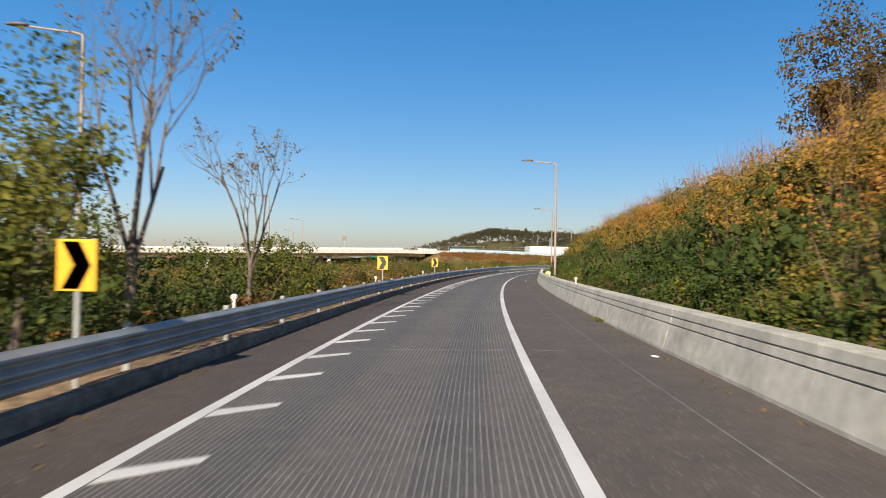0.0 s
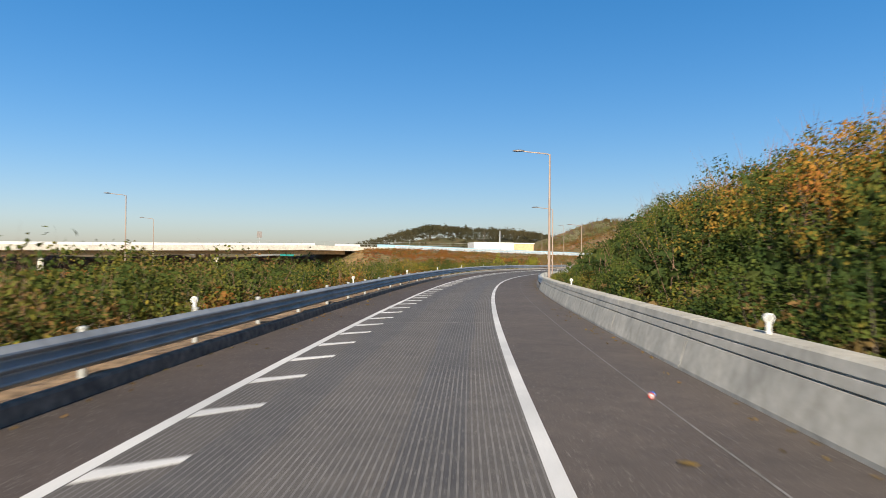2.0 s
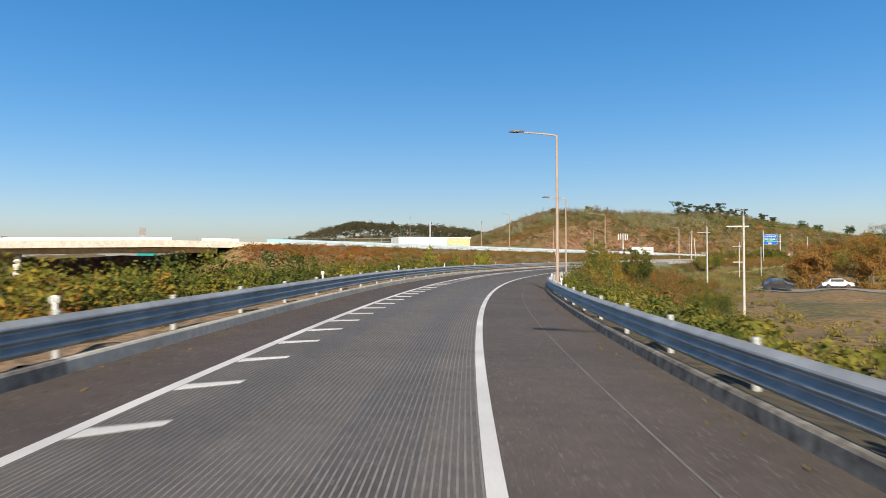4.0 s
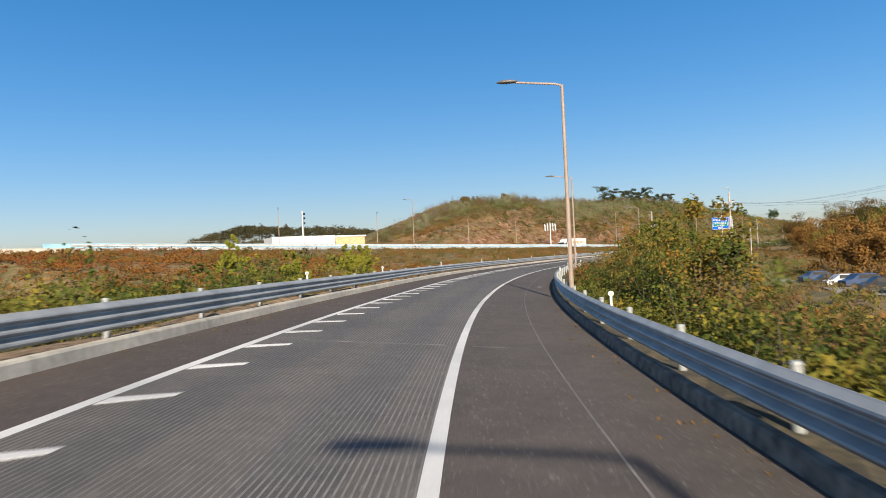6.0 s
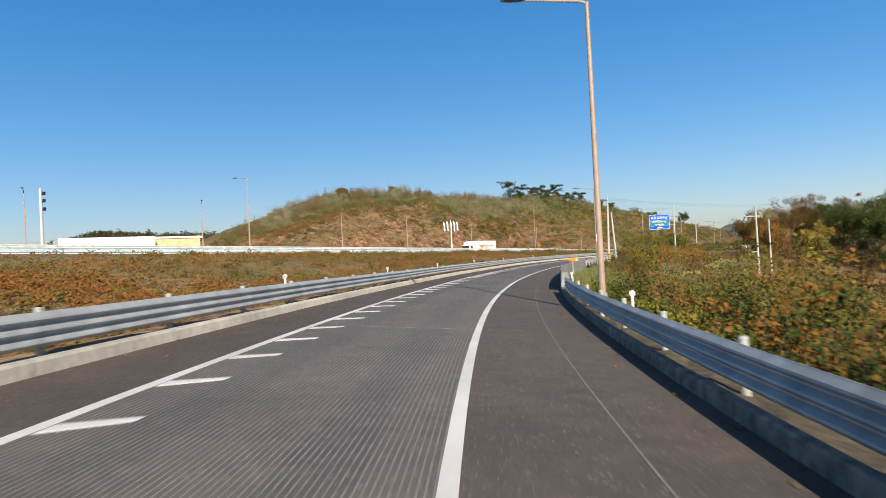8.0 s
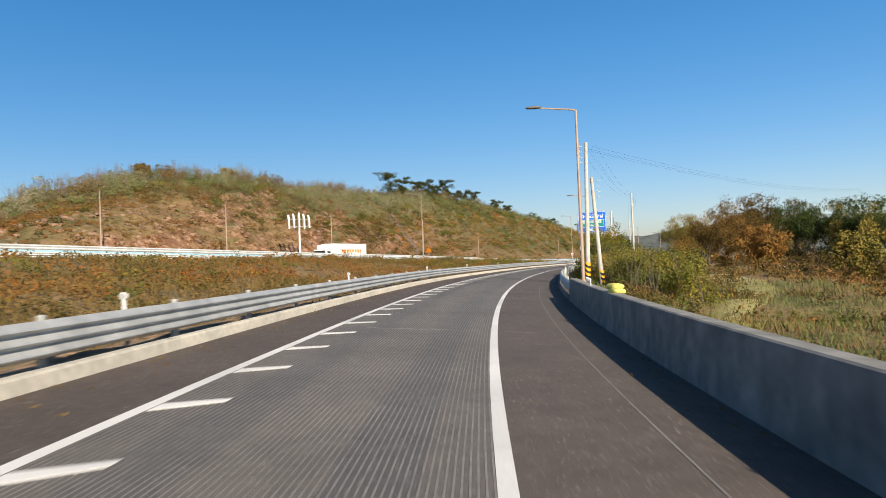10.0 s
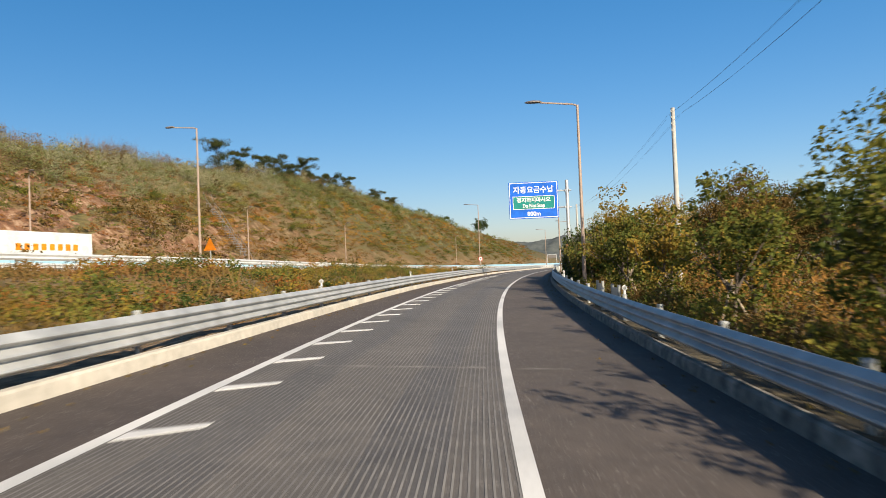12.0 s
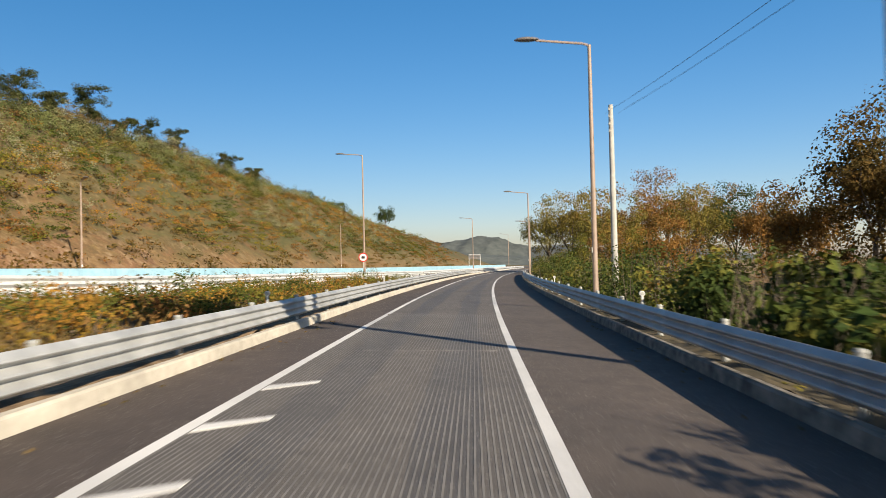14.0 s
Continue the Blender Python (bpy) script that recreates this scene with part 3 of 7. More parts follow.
def build_road():
    secs = []
    for s in np.arange(S0, S_END, 2.0):
        lo, hi, w = float(kerb_l(s)) - 0.1, float(kerb_r(s)) + 0.1, float(lane_w(s))
        jig = 0.05 * math.sin(s * 0.31) + 0.03 * math.sin(s * 0.83)
        top = [lo, -w, -w + 0.62 + jig, -w + 1.3 - jig, -1.32 + jig, -0.64 - jig, 0.0, hi]
        secs.append(rp(np.full(10, s), np.array(top + [hi, lo]), np.array([0] * 8 + [-0.25, -0.25])))
    v, f = sweep(secs)
    me = mesh_of("road", v, f[:len(f) // 1], ASPHALT)
    me.materials.append(LANE)
    me.materials.append(TRACK)
    me.materials.append(SHOULDER)
    me.materials.append(HARD_SHOULDER)
    me.polygons.foreach_set("material_index", np.array([(3, 1, 2, 1, 2, 1, 4 if S0 + k // 10 * 2 > 104 else 0, 0, 0, 0)[k % 10] for k in range(len(f))], np.int32))
    road = tagged(new("road", me), "worn dark asphalt slip road with a grooved lane", "road", kind="structure")
    for nm, o in (("edge_line", lambda s: 0 * s), ("edge_line", lambda s: -lane_w(s))):
        part(nm, ribbon_mesh(nm, S0, S_END, lambda s: o(s) - 0.085, lambda s: o(s) + 0.065, 0.006, PAINT), PAINT, road, "solid white painted line")
    # sawtooth marks along the left line
    num = [-10, 0, 6, 12, 18, 25, 31, 59, 65, 70, 78, 81, 87, 116, 122, 131, 135, 142, 148, 155, 161, 167, 169]
    pos = [-17.9, 6.18, 20.42, 34.54, 48.57, 65.01, 78.34, 145.48, 159.8, 171.97, 191.76, 198.53, 212.85, 282.53, 298.3, 319.62, 328.89, 345.94, 361.13, 379.14, 395.23, 411.55, 416.4]
    for s in np.interp(np.arange(-10, 170), num, pos):
        l0 = -float(lane_w(s)) + 0.08
        q = rp(np.array([s - 0.82, s - 0.45, s, s - 0.2]), np.array([l0, l0, l0 + 0.6, l0 + 0.6]), 0.007)
        q = np.vstack([q, q - [0, 0, 0.007]])
        part("sawtooth_mark", mesh_of("sawtooth_mark", q, [(0, 3, 2, 1), (1, 0, 4, 5), (2, 1, 5, 6), (3, 2, 6, 7), (0, 3, 7, 4)], PAINT), PAINT, road)
    # ridges of the grooved lane
    vs, fs, base = [], [], 0
    ss = np.arange(-20.0, 432.0, 3.0)
    for k in range(1, 61):
        c = k / 61.0
        o = -lane_w(ss) * (1 - c) + 0.02
        a, b = rp(ss, o - 0.009, 0.003), rp(ss, o + 0.009, 0.003)
        vs.append(np.stack([a, b], 1).reshape(-1, 3))
        i = np.arange(len(ss) - 1) * 2 + base
        fs.append(np.stack([i, i + 1, i + 3, i + 2], 1))
        base += 2 * len(ss)
    g = part("lane_ridges", mesh_of("lane_ridges", np.vstack(vs), np.vstack(fs), GROOVE), GROOVE, road, "pale ridges between saw-cut lane grooves")
    tagged(g, kind="stuff")
    # sealed seam in the shoulder, and cross joints
    part("shoulder_seam", ribbon_mesh("shoulder_seam", S0, 322, 1.52, 1.545, 0.004, SEAM), SEAM, road, "pale sealed seam")
    for s in (13.8, 45.0, 76.5, 113.0, 150.4, 180.0, 208.0, 237.0, 265.0, 294.0, 326.0, 350.0, 390.5, 420.0):
        w = float(lane_w(s))
        for o0, o1, wd in ((-w + 0.72, -0.3, 0.14), (0.2, 0.95, 0.08)):
            n = 14
            oo = np.linspace(o0, o1, n)
            e0 = s + 0.02 * np.sin(oo * 3.1 + s) + 0.03 * oo
            e1 = e0 + wd * (0.75 + 0.35 * np.sin(oo * 7.3 + s * 1.7))
            v = np.stack([rp(e0, oo, 0.0065), rp(e1, oo, 0.0065)], 1).reshape(-1, 3)
            i = np.arange(n - 1) * 2
            part("cross_joint", mesh_of("cross_joint", v, np.stack([i, i + 2, i + 3, i + 1], 1), JOINT), JOINT, road, "worn pale joint across the lane")
    return road


build_road()


def build_kerb(name, side, s0, s1, label):
    """Concrete kerb with a chamfered nose, cast in lengths."""
    k = tagged(new(name), label, "kerb", kind="structure")
    off, sg = (kerb_l, -1) if side < 0 else (kerb_r, 1)
    prof = [(0.0, -0.15), (0.035 * sg, 0.165), (0.06 * sg, 0.195), (0.16 * sg, 0.2), (0.18 * sg, 0.18), (0.2 * sg, -0.15)]
    n = max(1, int(round((s1 - s0) / 6.0)))
    d = (s1 - s0) / n
    for i in range(n):
        v, f = sweep(along(s0 + i * d + 0.01, s0 + (i + 1) * d - 0.01, prof, 2.0, off))
        m = len(prof)
        # both darker concretes carry the kerb's shade; only the later left kerb is plain
        mat = KERB_WORN_SHADED if side > 0 else KERB_SHADED if s0 + i * d < 118 else KERB
        part("kerb_length", mesh_of("kerb_length", v, f, mat), mat, k)
    return k


build_kerb("kerb_left", -1, S0, S_END - 2, "weathered pale concrete kerb below the guardrail")
build_kerb("kerb_right_1", 1, 105, 258, "weathered concrete kerb below the guardrail")
build_kerb("kerb_right_2", 1, 309, S_END - 2, "weathered concrete kerb below the guardrail")


def build_verge(name, side, s0, s1, label):
    """Rough earth strip between kerb and slope."""
    off, sg = (kerb_l, -1) if side < 0 else (kerb_r, 1)
    ss = np.arange(s0, s1, 0.8)
    r = np.random.default_rng(11 + side)
    rows = []
    for d, z in ((0.19, 0.15), (0.5, 0.13), (0.95, 0.07), (1.5, -0.05), (2.3, -0.35), (3.0, -0.75)):
        jit = r.normal(size=len(ss)) * 0.035
        p = rp(ss, off(ss) + sg * (d + 0.0 * jit), 0.0)
        p[:, 2] += z + jit
        rows.append(p)
    v = np.stack(rows, 1)
    n, m = v.shape[:2]
    i = (np.arange(n - 1)[:, None] * m + np.arange(m - 1)[None, :]).ravel()
    f = np.stack([i, i + 1, i + m + 1, i + m], 1)
    if side < 0:
        f = f[:, ::-1]
    return tagged(new(name, mesh_of(name, v.reshape(-1, 3), f, VERGE if side < 0 else VERGE_WEEDY_SHADED)), label, "verge", kind="structure")


# weedy earth, its colour lowered further for the shade of the bushes
VERGE_WEEDY_SHADED = surface("shaded_weedy_verge_earth", (0.03, 0.027, 0.014), (0.15, 0.115, 0.065), 5.0, 0.5, 0.95, 0.0, 0.7)
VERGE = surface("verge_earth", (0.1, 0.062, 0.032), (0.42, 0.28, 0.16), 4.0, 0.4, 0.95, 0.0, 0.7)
build_verge("verge_left", -1, S0, S_END - 2, "strip of bare brown earth and dry grass behind the kerb")
build_verge("verge_right_1", 1, 104, 258, "strip of weedy earth behind the kerb, coloured dark for shade")
build_verge("verge_right_2", 1, 309, S_END - 2, "strip of weedy earth behind the kerb, coloured dark for shade")


# ---- guardrails ----
def beam_profile(sg):
    """A three-wave beam: face towards the road, 8 mm thick."""
    pts = [(0.0, 0.298)]
    for b in (0.3, 0.45, 0.6):
        pts += [(0.01, b + 0.008), (0.074, b + 0.046), (0.084, b + 0.062), (0.076, b + 0.084), (0.012, b + 0.138)]
    pts += [(0.0, 0.752)]
    face = [(-sg * o, z) for o, z in pts]
    back = [(x + sg * 0.008, z) for x, z in reversed(face)]
    return face + back


def build_guardrail(name, side, s0, s1, label, extra=0.0):
    rail = tagged(new(name), label, "guardrail")
    sg = -1 if side < 0 else 1
    off = (lambda s: kerb_l(s) - 0.22 - extra) if side < 0 else (lambda s: kerb_r(s) + 0.22 + extra)
    prof = beam_profile(sg)
    post_bm = bm_new()
    rod(post_bm, (0, 0, -0.6), (0, 0, 0.755), 0.06, 0.06, 12)
    rod(post_bm, (0, 0, 0.755), (0, 0, 0.785), 0.066, 0.05, 12)
    post_me = bpy.data.meshes.new("post")
    post_bm.to_mesh(post_me)
    post_bm.free()
    post_me.materials.append(POST)
    blk = bm_new()
    box(blk, -0.05, 0.05, -0.06, 0.06, 0.40, 0.68, None, 0.01)
    blk_me = bpy.data.meshes.new("spacer")
    blk.to_mesh(blk_me)
    blk.free()
    blk_me.materials.append(POST)
    n = int((s1 - s0) / 4.0)
    for i in range(n):
        a = s0 + i * 4.0
        v, f = sweep(along(a - 0.12, a + 4.0, prof, 2.06, lambda s: off(s) - sg * 0.004 * (i % 2)))
        part("beam", mesh_of("beam", v, f, GALV), GALV, rail)
        for me, dd in ((post_me, 0.21), (blk_me, 0.09)):
            p = rp(np.array(a + 2.0), off(a + 2.0) + sg * dd)
            ob = part("post" if me is post_me else "spacer", me, POST, rail)
            ob.matrix_basis = pose(p[0], p[1], p[2], 0, 0, heading(a + 2))
    return rail


build_guardrail("guardrail", -1, -24, 520, "galvanised three-wave steel guardrail on round posts")
build_guardrail("guardrail", 1, 103, 258, "galvanised three-wave steel guardrail beside the shoulder")
build_guardrail("guardrail", 1, 307.5, 520, "galvanised three-wave steel guardrail beside the shoulder")


# ---- concrete barriers ----
def build_barrier():
    b = tagged(new("concrete_barrier"), "pale weathered concrete safety barrier with dark grooves", "barrier")
    prof = [(0, -0.2), (0.005, 0.05), (0.13, 0.475), (0.18, 0.478), (0.18, 0.498), (0.138, 0.501), (0.165, 0.606), (0.21, 0.609),
            (0.21, 0.63), (0.172, 0.633), (0.2, 0.745), (0.23, 0.77), (0.5, 0.77), (0.52, 0.74), (0.52, -0.3)]
    for i in range(24):
        a = -40 + i * 6.0
        v, f = sweep(along(a + 0.008, a + 5.992, prof, 2.0, kerb_r))
        bm = bm_new()
        vv = [bm.verts.new(p) for p in v]
        for q in f:
            bm.faces.new([vv[j] for j in q])
        m = len(prof)
        bm.faces.new(vv[:m])
        bm.faces.new(vv[-m:])
        part("barrier_length", bm, CONCRETE, b)
    return b


build_barrier()


def build_wall():
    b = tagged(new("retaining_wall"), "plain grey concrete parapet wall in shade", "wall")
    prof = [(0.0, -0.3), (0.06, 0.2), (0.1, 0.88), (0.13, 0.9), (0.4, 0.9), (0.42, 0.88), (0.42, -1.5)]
    for i in range(5):
        a = 257.5 + i * 10.2
        v, f = sweep(along(a + 0.008, a + 10.192, prof, 2.0, kerb_r))
        bm = bm_new()
        vv = [bm.verts.new(p) for p in v]
        for q in f:
            bm.faces.new([vv[j] for j in q])
        m = len(prof)
        bm.faces.new(vv[:m])
        bm.faces.new(vv[-m:])
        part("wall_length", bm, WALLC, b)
    return b


build_wall()


# ---- street lamps ----
def build_lamp(m, height=9.1, reach=2.45, label="tall brown-painted steel street lamp with one arm", paint=None):
    """Local x points away from the road, the arm reaches to -x."""
    paint = paint or LAMPPOLE
    t = thing("street_lamp", m, label, "street lamp", "street lamps")
    bm = bm_new()
    rod(bm, (0, 0, -1.2), (0, 0, height), 0.105, 0.06, 14)
    rod(bm, (0, 0, -1.2), (0, 0, 0.35), 0.14, 0.14, 14)
    part("pole", bm, paint, t)
    bm = bm_new()
    pts = [Vector((0.02, 0, height - 0.12)), Vector((-0.05, 0, height - 0.01)), Vector((-0.25, 0, height + 0.05)), Vector((-reach + 0.6, 0, height + 0.22))]
    for a, b in zip(pts, pts[1:]):
        rod(bm, a, b, 0.045, 0.04, 10)
    part("arm", bm, paint, t)
    bm = bm_new()
    bmesh.ops.create_uvsphere(bm, u_segments=16, v_segments=10, radius=1.0)
    for v in bm.verts:
        k = 1.0 if v.co.z > 0 else 0.55
        v.co = Vector((v.co.x * 0.44 - reach + 0.3, v.co.y * 0.19, v.co.z * 0.1 * k + height + 0.25))
    part("head", bm, LAMPHEAD, t, "dark oval lamp head")
    bm = bm_new()
    box(bm, -0.1, -0.085, -0.05, 0.05, 1.9, 2.1)
    part("plate", bm, WHITE, t, "small white number plate")
    return t


LAMP_S = [58.1, 109.5, 153.4, 196.6, 243.4, 316.5, 376.8, 432.5, 488, 545]
LAMP_O = [3.7, 3.5, 3.4, 3.4, 3.45, 3.8, 3.9, 3.4, 3.4, 3.4]
first = None
for s, o in zip(LAMP_S, LAMP_O):
    p = rp(np.array(float(s)), o)
    m = pose(p[0], p[1], float(road_z(s)), 0, 0, heading(s))
    if s in (153.4, 196.6):
        build_lamp(m, 8.35)
    elif first is None:
        first = build_lamp(m)
    else:
        copy_thing(first, m)
# lamps of the main road
hd = math.degrees(math.atan2(HU[1], HU[0]))
main_lamp = None
for a, h in ((223, 10.4), (309, 10.8), (398, 12.4), (480, 11.0), (566, 11.0)):
    x, y, _ = hw(a, 237.5)
    made = build_lamp(pose(x, y, float(hw_z(a)), 0, 0, hd - 90), h, 2.6, "tall grey-brown street lamp beside the main road")
    main_lamp = main_lamp or made


# ---- signs ----
def build_chevron(m):
    t = thing("chevron_sign", m, "yellow curve sign with a black chevron on a steel post", "road sign", "chevron signs")
    bm = bm_new()
    rod(bm, (0, 0.03, -1.5), (0, 0.03, 1.75), 0.035, 0.035, 10)
    part("post", bm, POST, t)
    bm = bm_new()
    box(bm, -0.24, 0.24, -0.012, 0.012, 1.25, 1.87, None, 0.006)
    part("board", bm, YELLOW, t)
    bm = bm_new()
    q = [(-0.18, 1.84), (0.04, 1.84), (0.18, 1.56), (0.04, 1.28), (-0.18, 1.28), (-0.035, 1.56)]
    vs = [bm.verts.new((x, -0.016, z)) for x, z in q]
    bm.faces.new((vs[0], vs[1], vs[2], vs[5]))
    bm.faces.new((vs[5], vs[2], vs[3], vs[4]))
    bmesh.ops.solidify(bm, geom=bm.faces[:], thickness=0.003)
    part("chevron", bm, BLACK, t, "black arrow mark")
    return t


chev = build_chevron(at_road(8.8, -5.55, 0, 0))
for s in (34.1, 57.9):
    copy_thing(chev, at_road(s, -5.4, 0, 0))


def stroke_text(name, text, size, material, m, parent, label="", bold=0.012):
    cu = bpy.data.curves.new(name, "FONT")
    cu.body, cu.size, cu.align_x, cu.align_y, cu.extrude = text, size, "CENTER", "CENTER", 0.002
    cu.offset = bold
    tmp = new(name + "_tmp", cu)
    bpy.context.view_layer.update()
    me = bpy.data.meshes.new_from_object(tmp.evaluated_get(bpy.context.evaluated_depsgraph_get()))
    bpy.data.objects.remove(tmp)
    me.materials.clear()
    me.materials.append(material)
    ob = part(name, me, material, parent, label)
    ob.matrix_basis = m
    return ob


def frame_strip(bm, x0, x1, z0, z1, w, y):
    box(bm, x0, x1, y - 0.002, y + 0.002, z0, z0 + w)
    box(bm, x0, x1, y - 0.002, y + 0.002, z1 - w, z1)
    box(bm, x0, x0 + w, y - 0.002, y + 0.002, z0 + w, z1 - w)
    box(bm, x1 - w, x1, y - 0.002, y + 0.002, z0 + w, z1 - w)
    return bm


def build_big_sign():
    """Toll sign on a cantilever post; the panel faces oncoming cars, local -y."""
    t = thing("toll_sign", pose(166.6, 360.9, 1.34, 0, 0, -46), "large blue toll sign with a green panel on a steel post", "road sign")
    bm = bm_new()
    rod(bm, (0, 0, -1.5), (0, 0, 9.25), 0.17, 0.16, 20)
    rod(bm, (0, 0, 9.25), (0, 0, 9.29), 0.17, 0.1, 20)
    part("post", bm, STEEL, t)
    for z in (8.25, 6.6):
        bm = bm_new()
        rod(bm, (-0.95, -0.02, z), (0.1, -0.02, z), 0.07, 0.07, 12)
        rod(bm, (-0.12, -0.02, z), (0.42, -0.02, z), 0.055, 0.055, 12)
        box(bm, 0.16, 0.2, -0.2, 0.2, z - 0.13, z + 0.13)
        box(bm, -0.24, -0.2, -0.2, 0.2, z - 0.13, z + 0.13)
        part("bracket", bm, STEEL, t)
    x0, x1, z0, z1 = -5.75, -0.88, 5.6, 9.25
    bm = bm_new()
    box(bm, x0, x1, -0.06, 0.0, z0, z1, None, 0.03)
    panel = part("panel", bm, BLUE, t, "deep blue reflective panel")
    bm = frame_strip(bm_new(), x0 + 0.07, x1 - 0.07, z0 + 0.07, z1 - 0.07, 0.06, -0.064)
    part("border", bm, WHITE, panel)
    cx = (x0 + x1) / 2
    bm = bm_new()
    box(bm, x0 + 0.38, x1 - 0.38, -0.068, -0.06, 6.53, 7.83)
    part("green_field", bm, GREEN, panel, "green inner panel")
    bm = frame_strip(bm_new(), x0 + 0.38, x1 - 0.38, 6.53, 7.83, 0.05, -0.071)
    part("inner_border", bm, WHITE, panel)
    face = lambda x, z, y: Matrix.Translation((x, y, z)) @ Matrix.Rotation(radians(90), 4, "X")
    stroke_text("heading", "자동요금수납", 0.72, WHITE, face(cx, 8.42, -0.066), panel)
    stroke_text("notice", "정지하지마시오", 0.52, WHITE, face(cx, 7.42, -0.074), panel)
    stroke_text("notice_latin", "Do Not Stop", 0.5, WHITE, face(cx, 6.86, -0.074) @ Matrix.Diagonal((0.82, 1, 1, 1)), panel)
    stroke_text("distance", "800m", 0.58, WHITE, face(cx, 6.05, -0.066), panel)
    return t


build_big_sign()


# ---- leaves ----
def leaves(rng, centers, radii, count, size, flat=0.25):
    """Leaves in ellipsoids, facing mostly outwards and up: centers (n,3), radii (n,3), count leaves each, size (n,) metres."""
    n = len(centers)
    count = max(3, int(count * 0.8))
    k = n * count
    ci = np.repeat(np.arange(n), count)
    d = rng.normal(size=(k, 3))
    d /= np.linalg.norm(d, axis=1)[:, None]
    r = rng.uniform(0.2, 1.0, k) ** 0.45 * (1 + 0.1 * rng.normal(size=k).clip(-1.6, 1.6))
    pos = centers[ci] + d * r[:, None] * radii[ci]
    face = d * 0.75 + rng.normal(size=(k, 3)) * 0.42 + [0, 0, 0.3]
    face /= np.linalg.norm(face, axis=1)[:, None] + 1e-9
    a = np.cross(face, rng.normal(size=(k, 3)))
    a /= np.linalg.norm(a, axis=1)[:, None] + 1e-9
    b = np.cross(face, a)
    sz = (size[ci] * 0.95 * rng.uniform(0.6, 1.35, k))[:, None]
    a, b, fold = a * sz, b * sz * 0.34, face * sz * 0.1
    v = np.stack([pos - a * 0.5 - fold, pos + b + a * 0.04, pos + a * 0.55 - fold, pos - b + a * 0.04], 1).reshape(-1, 3)
    i = np.arange(k) * 4
    return v, np.stack([i, i + 1, i + 2, i + 3], 1)


def scrub(name, rng, xs, ys, height, width, count, size, material, label, category="scrub", lift=0.35, clumps=5, twigs=True):
    """A thicket on the ground: at each place some tufts of leaves on thin stems."""
    z = ground_z(xs, ys)
    n = len(xs)
    h = height * rng.uniform(0.55, 1.2, n)
    w = width * rng.uniform(0.7, 1.3, n)
    d = rng.normal(size=(n, clumps, 3))
    d /= np.linalg.norm(d, axis=2)[:, :, None]
    d *= rng.uniform(0.35, 0.85, (n, clumps, 1))
    c = np.empty((n, clumps, 3))
    c[:, :, 0] = xs[:, None] + d[:, :, 0] * w[:, None]
    c[:, :, 1] = ys[:, None] + d[:, :, 1] * w[:, None]
    c[:, :, 2] = z[:, None] + h[:, None] * (0.42 + 0.5 * d[:, :, 2])
    c = c.reshape(-1, 3)
    r = np.repeat(w, clumps) * rng.uniform(0.25, 0.6, n * clumps)
    rz = np.minimum(r * 0.9, np.repeat(h, clumps) * 0.28)
    v, f = leaves(rng, c, np.stack([r, r, rz], 1), max(4, count // clumps), np.full(n * clumps, size))
    ob = tagged(new(name, mesh_of(name, v, f, material)), label, category, kind="stuff")
    if twigs and height > 0.8:
        base = (np.repeat(np.stack([xs, ys, z - 0.2], 1), clumps, 0) + rng.normal(size=(n * clumps, 3)) * [0.12, 0.12, 0])[::2]
        c, rz = c[::2], rz[::2]
        tip = c + np.stack([0 * rz, 0 * rz, rz * rng.uniform(0.2, 1.2, len(rz))], 1) + rng.normal(size=c.shape) * 0.12
        s = rng.normal(size=c.shape)
        s /= np.linalg.norm(s, axis=1)[:, None]
        t = np.cross(s, tip - base)
        t /= np.linalg.norm(t, axis=1)[:, None] + 1e-9
        q = np.stack([base + s * 0.018, base - s * 0.009 + t * 0.016, base - s * 0.009 - t * 0.016, tip], 1).reshape(-1, 3)
        i = np.arange(len(c)) * 4
        tf = np.concatenate([np.stack([i, i + 1, i + 3], 1), np.stack([i + 1, i + 2, i + 3], 1), np.stack([i + 2, i, i + 3], 1)])
        st = part("stems", mesh_of("stems", q, tf, BARK), BARK, ob, "thin brown stems")
        tagged(st, kind="stuff")
    return ob


def grass(name, rng, xs, ys, height, width, n, material, label, blade=0.02):
    """Tufts of narrow blades."""
    z = ground_z(xs, ys)
    k = len(xs) * n
    base = np.repeat(np.stack([xs, ys, z - 0.05], 1), n, 0)
    base[:, :2] += rng.normal(size=(k, 2)) * width * 0.5
    h = np.repeat(height * rng.uniform(0.5, 1.3, len(xs)), n) * rng.uniform(0.5, 1.15, k)
    tip = base + np.stack([rng.normal(size=k) * 0.42 * h, rng.normal(size=k) * 0.42 * h, h], 1)
    an = rng.uniform(0, np.pi, k)
    side = np.stack([np.cos(an), np.sin(an), np.zeros(k)], 1) * blade
    mid = base * 0.4 + tip * 0.6 + np.array([0, 0, 0.08]) * h[:, None]
    v = np.stack([base - side, base + side, mid + side * 0.8, tip, mid - side * 0.8], 1).reshape(-1, 3)
    i = np.arange(k) * 5
    f = np.concatenate([np.stack([i, i + 1, i + 2], 1), np.stack([i, i + 2, i + 4], 1), np.stack([i + 4, i + 2, i + 3], 1)])
    return tagged(new(name, mesh_of(name, v, f, material)), label, "grass", kind="stuff")


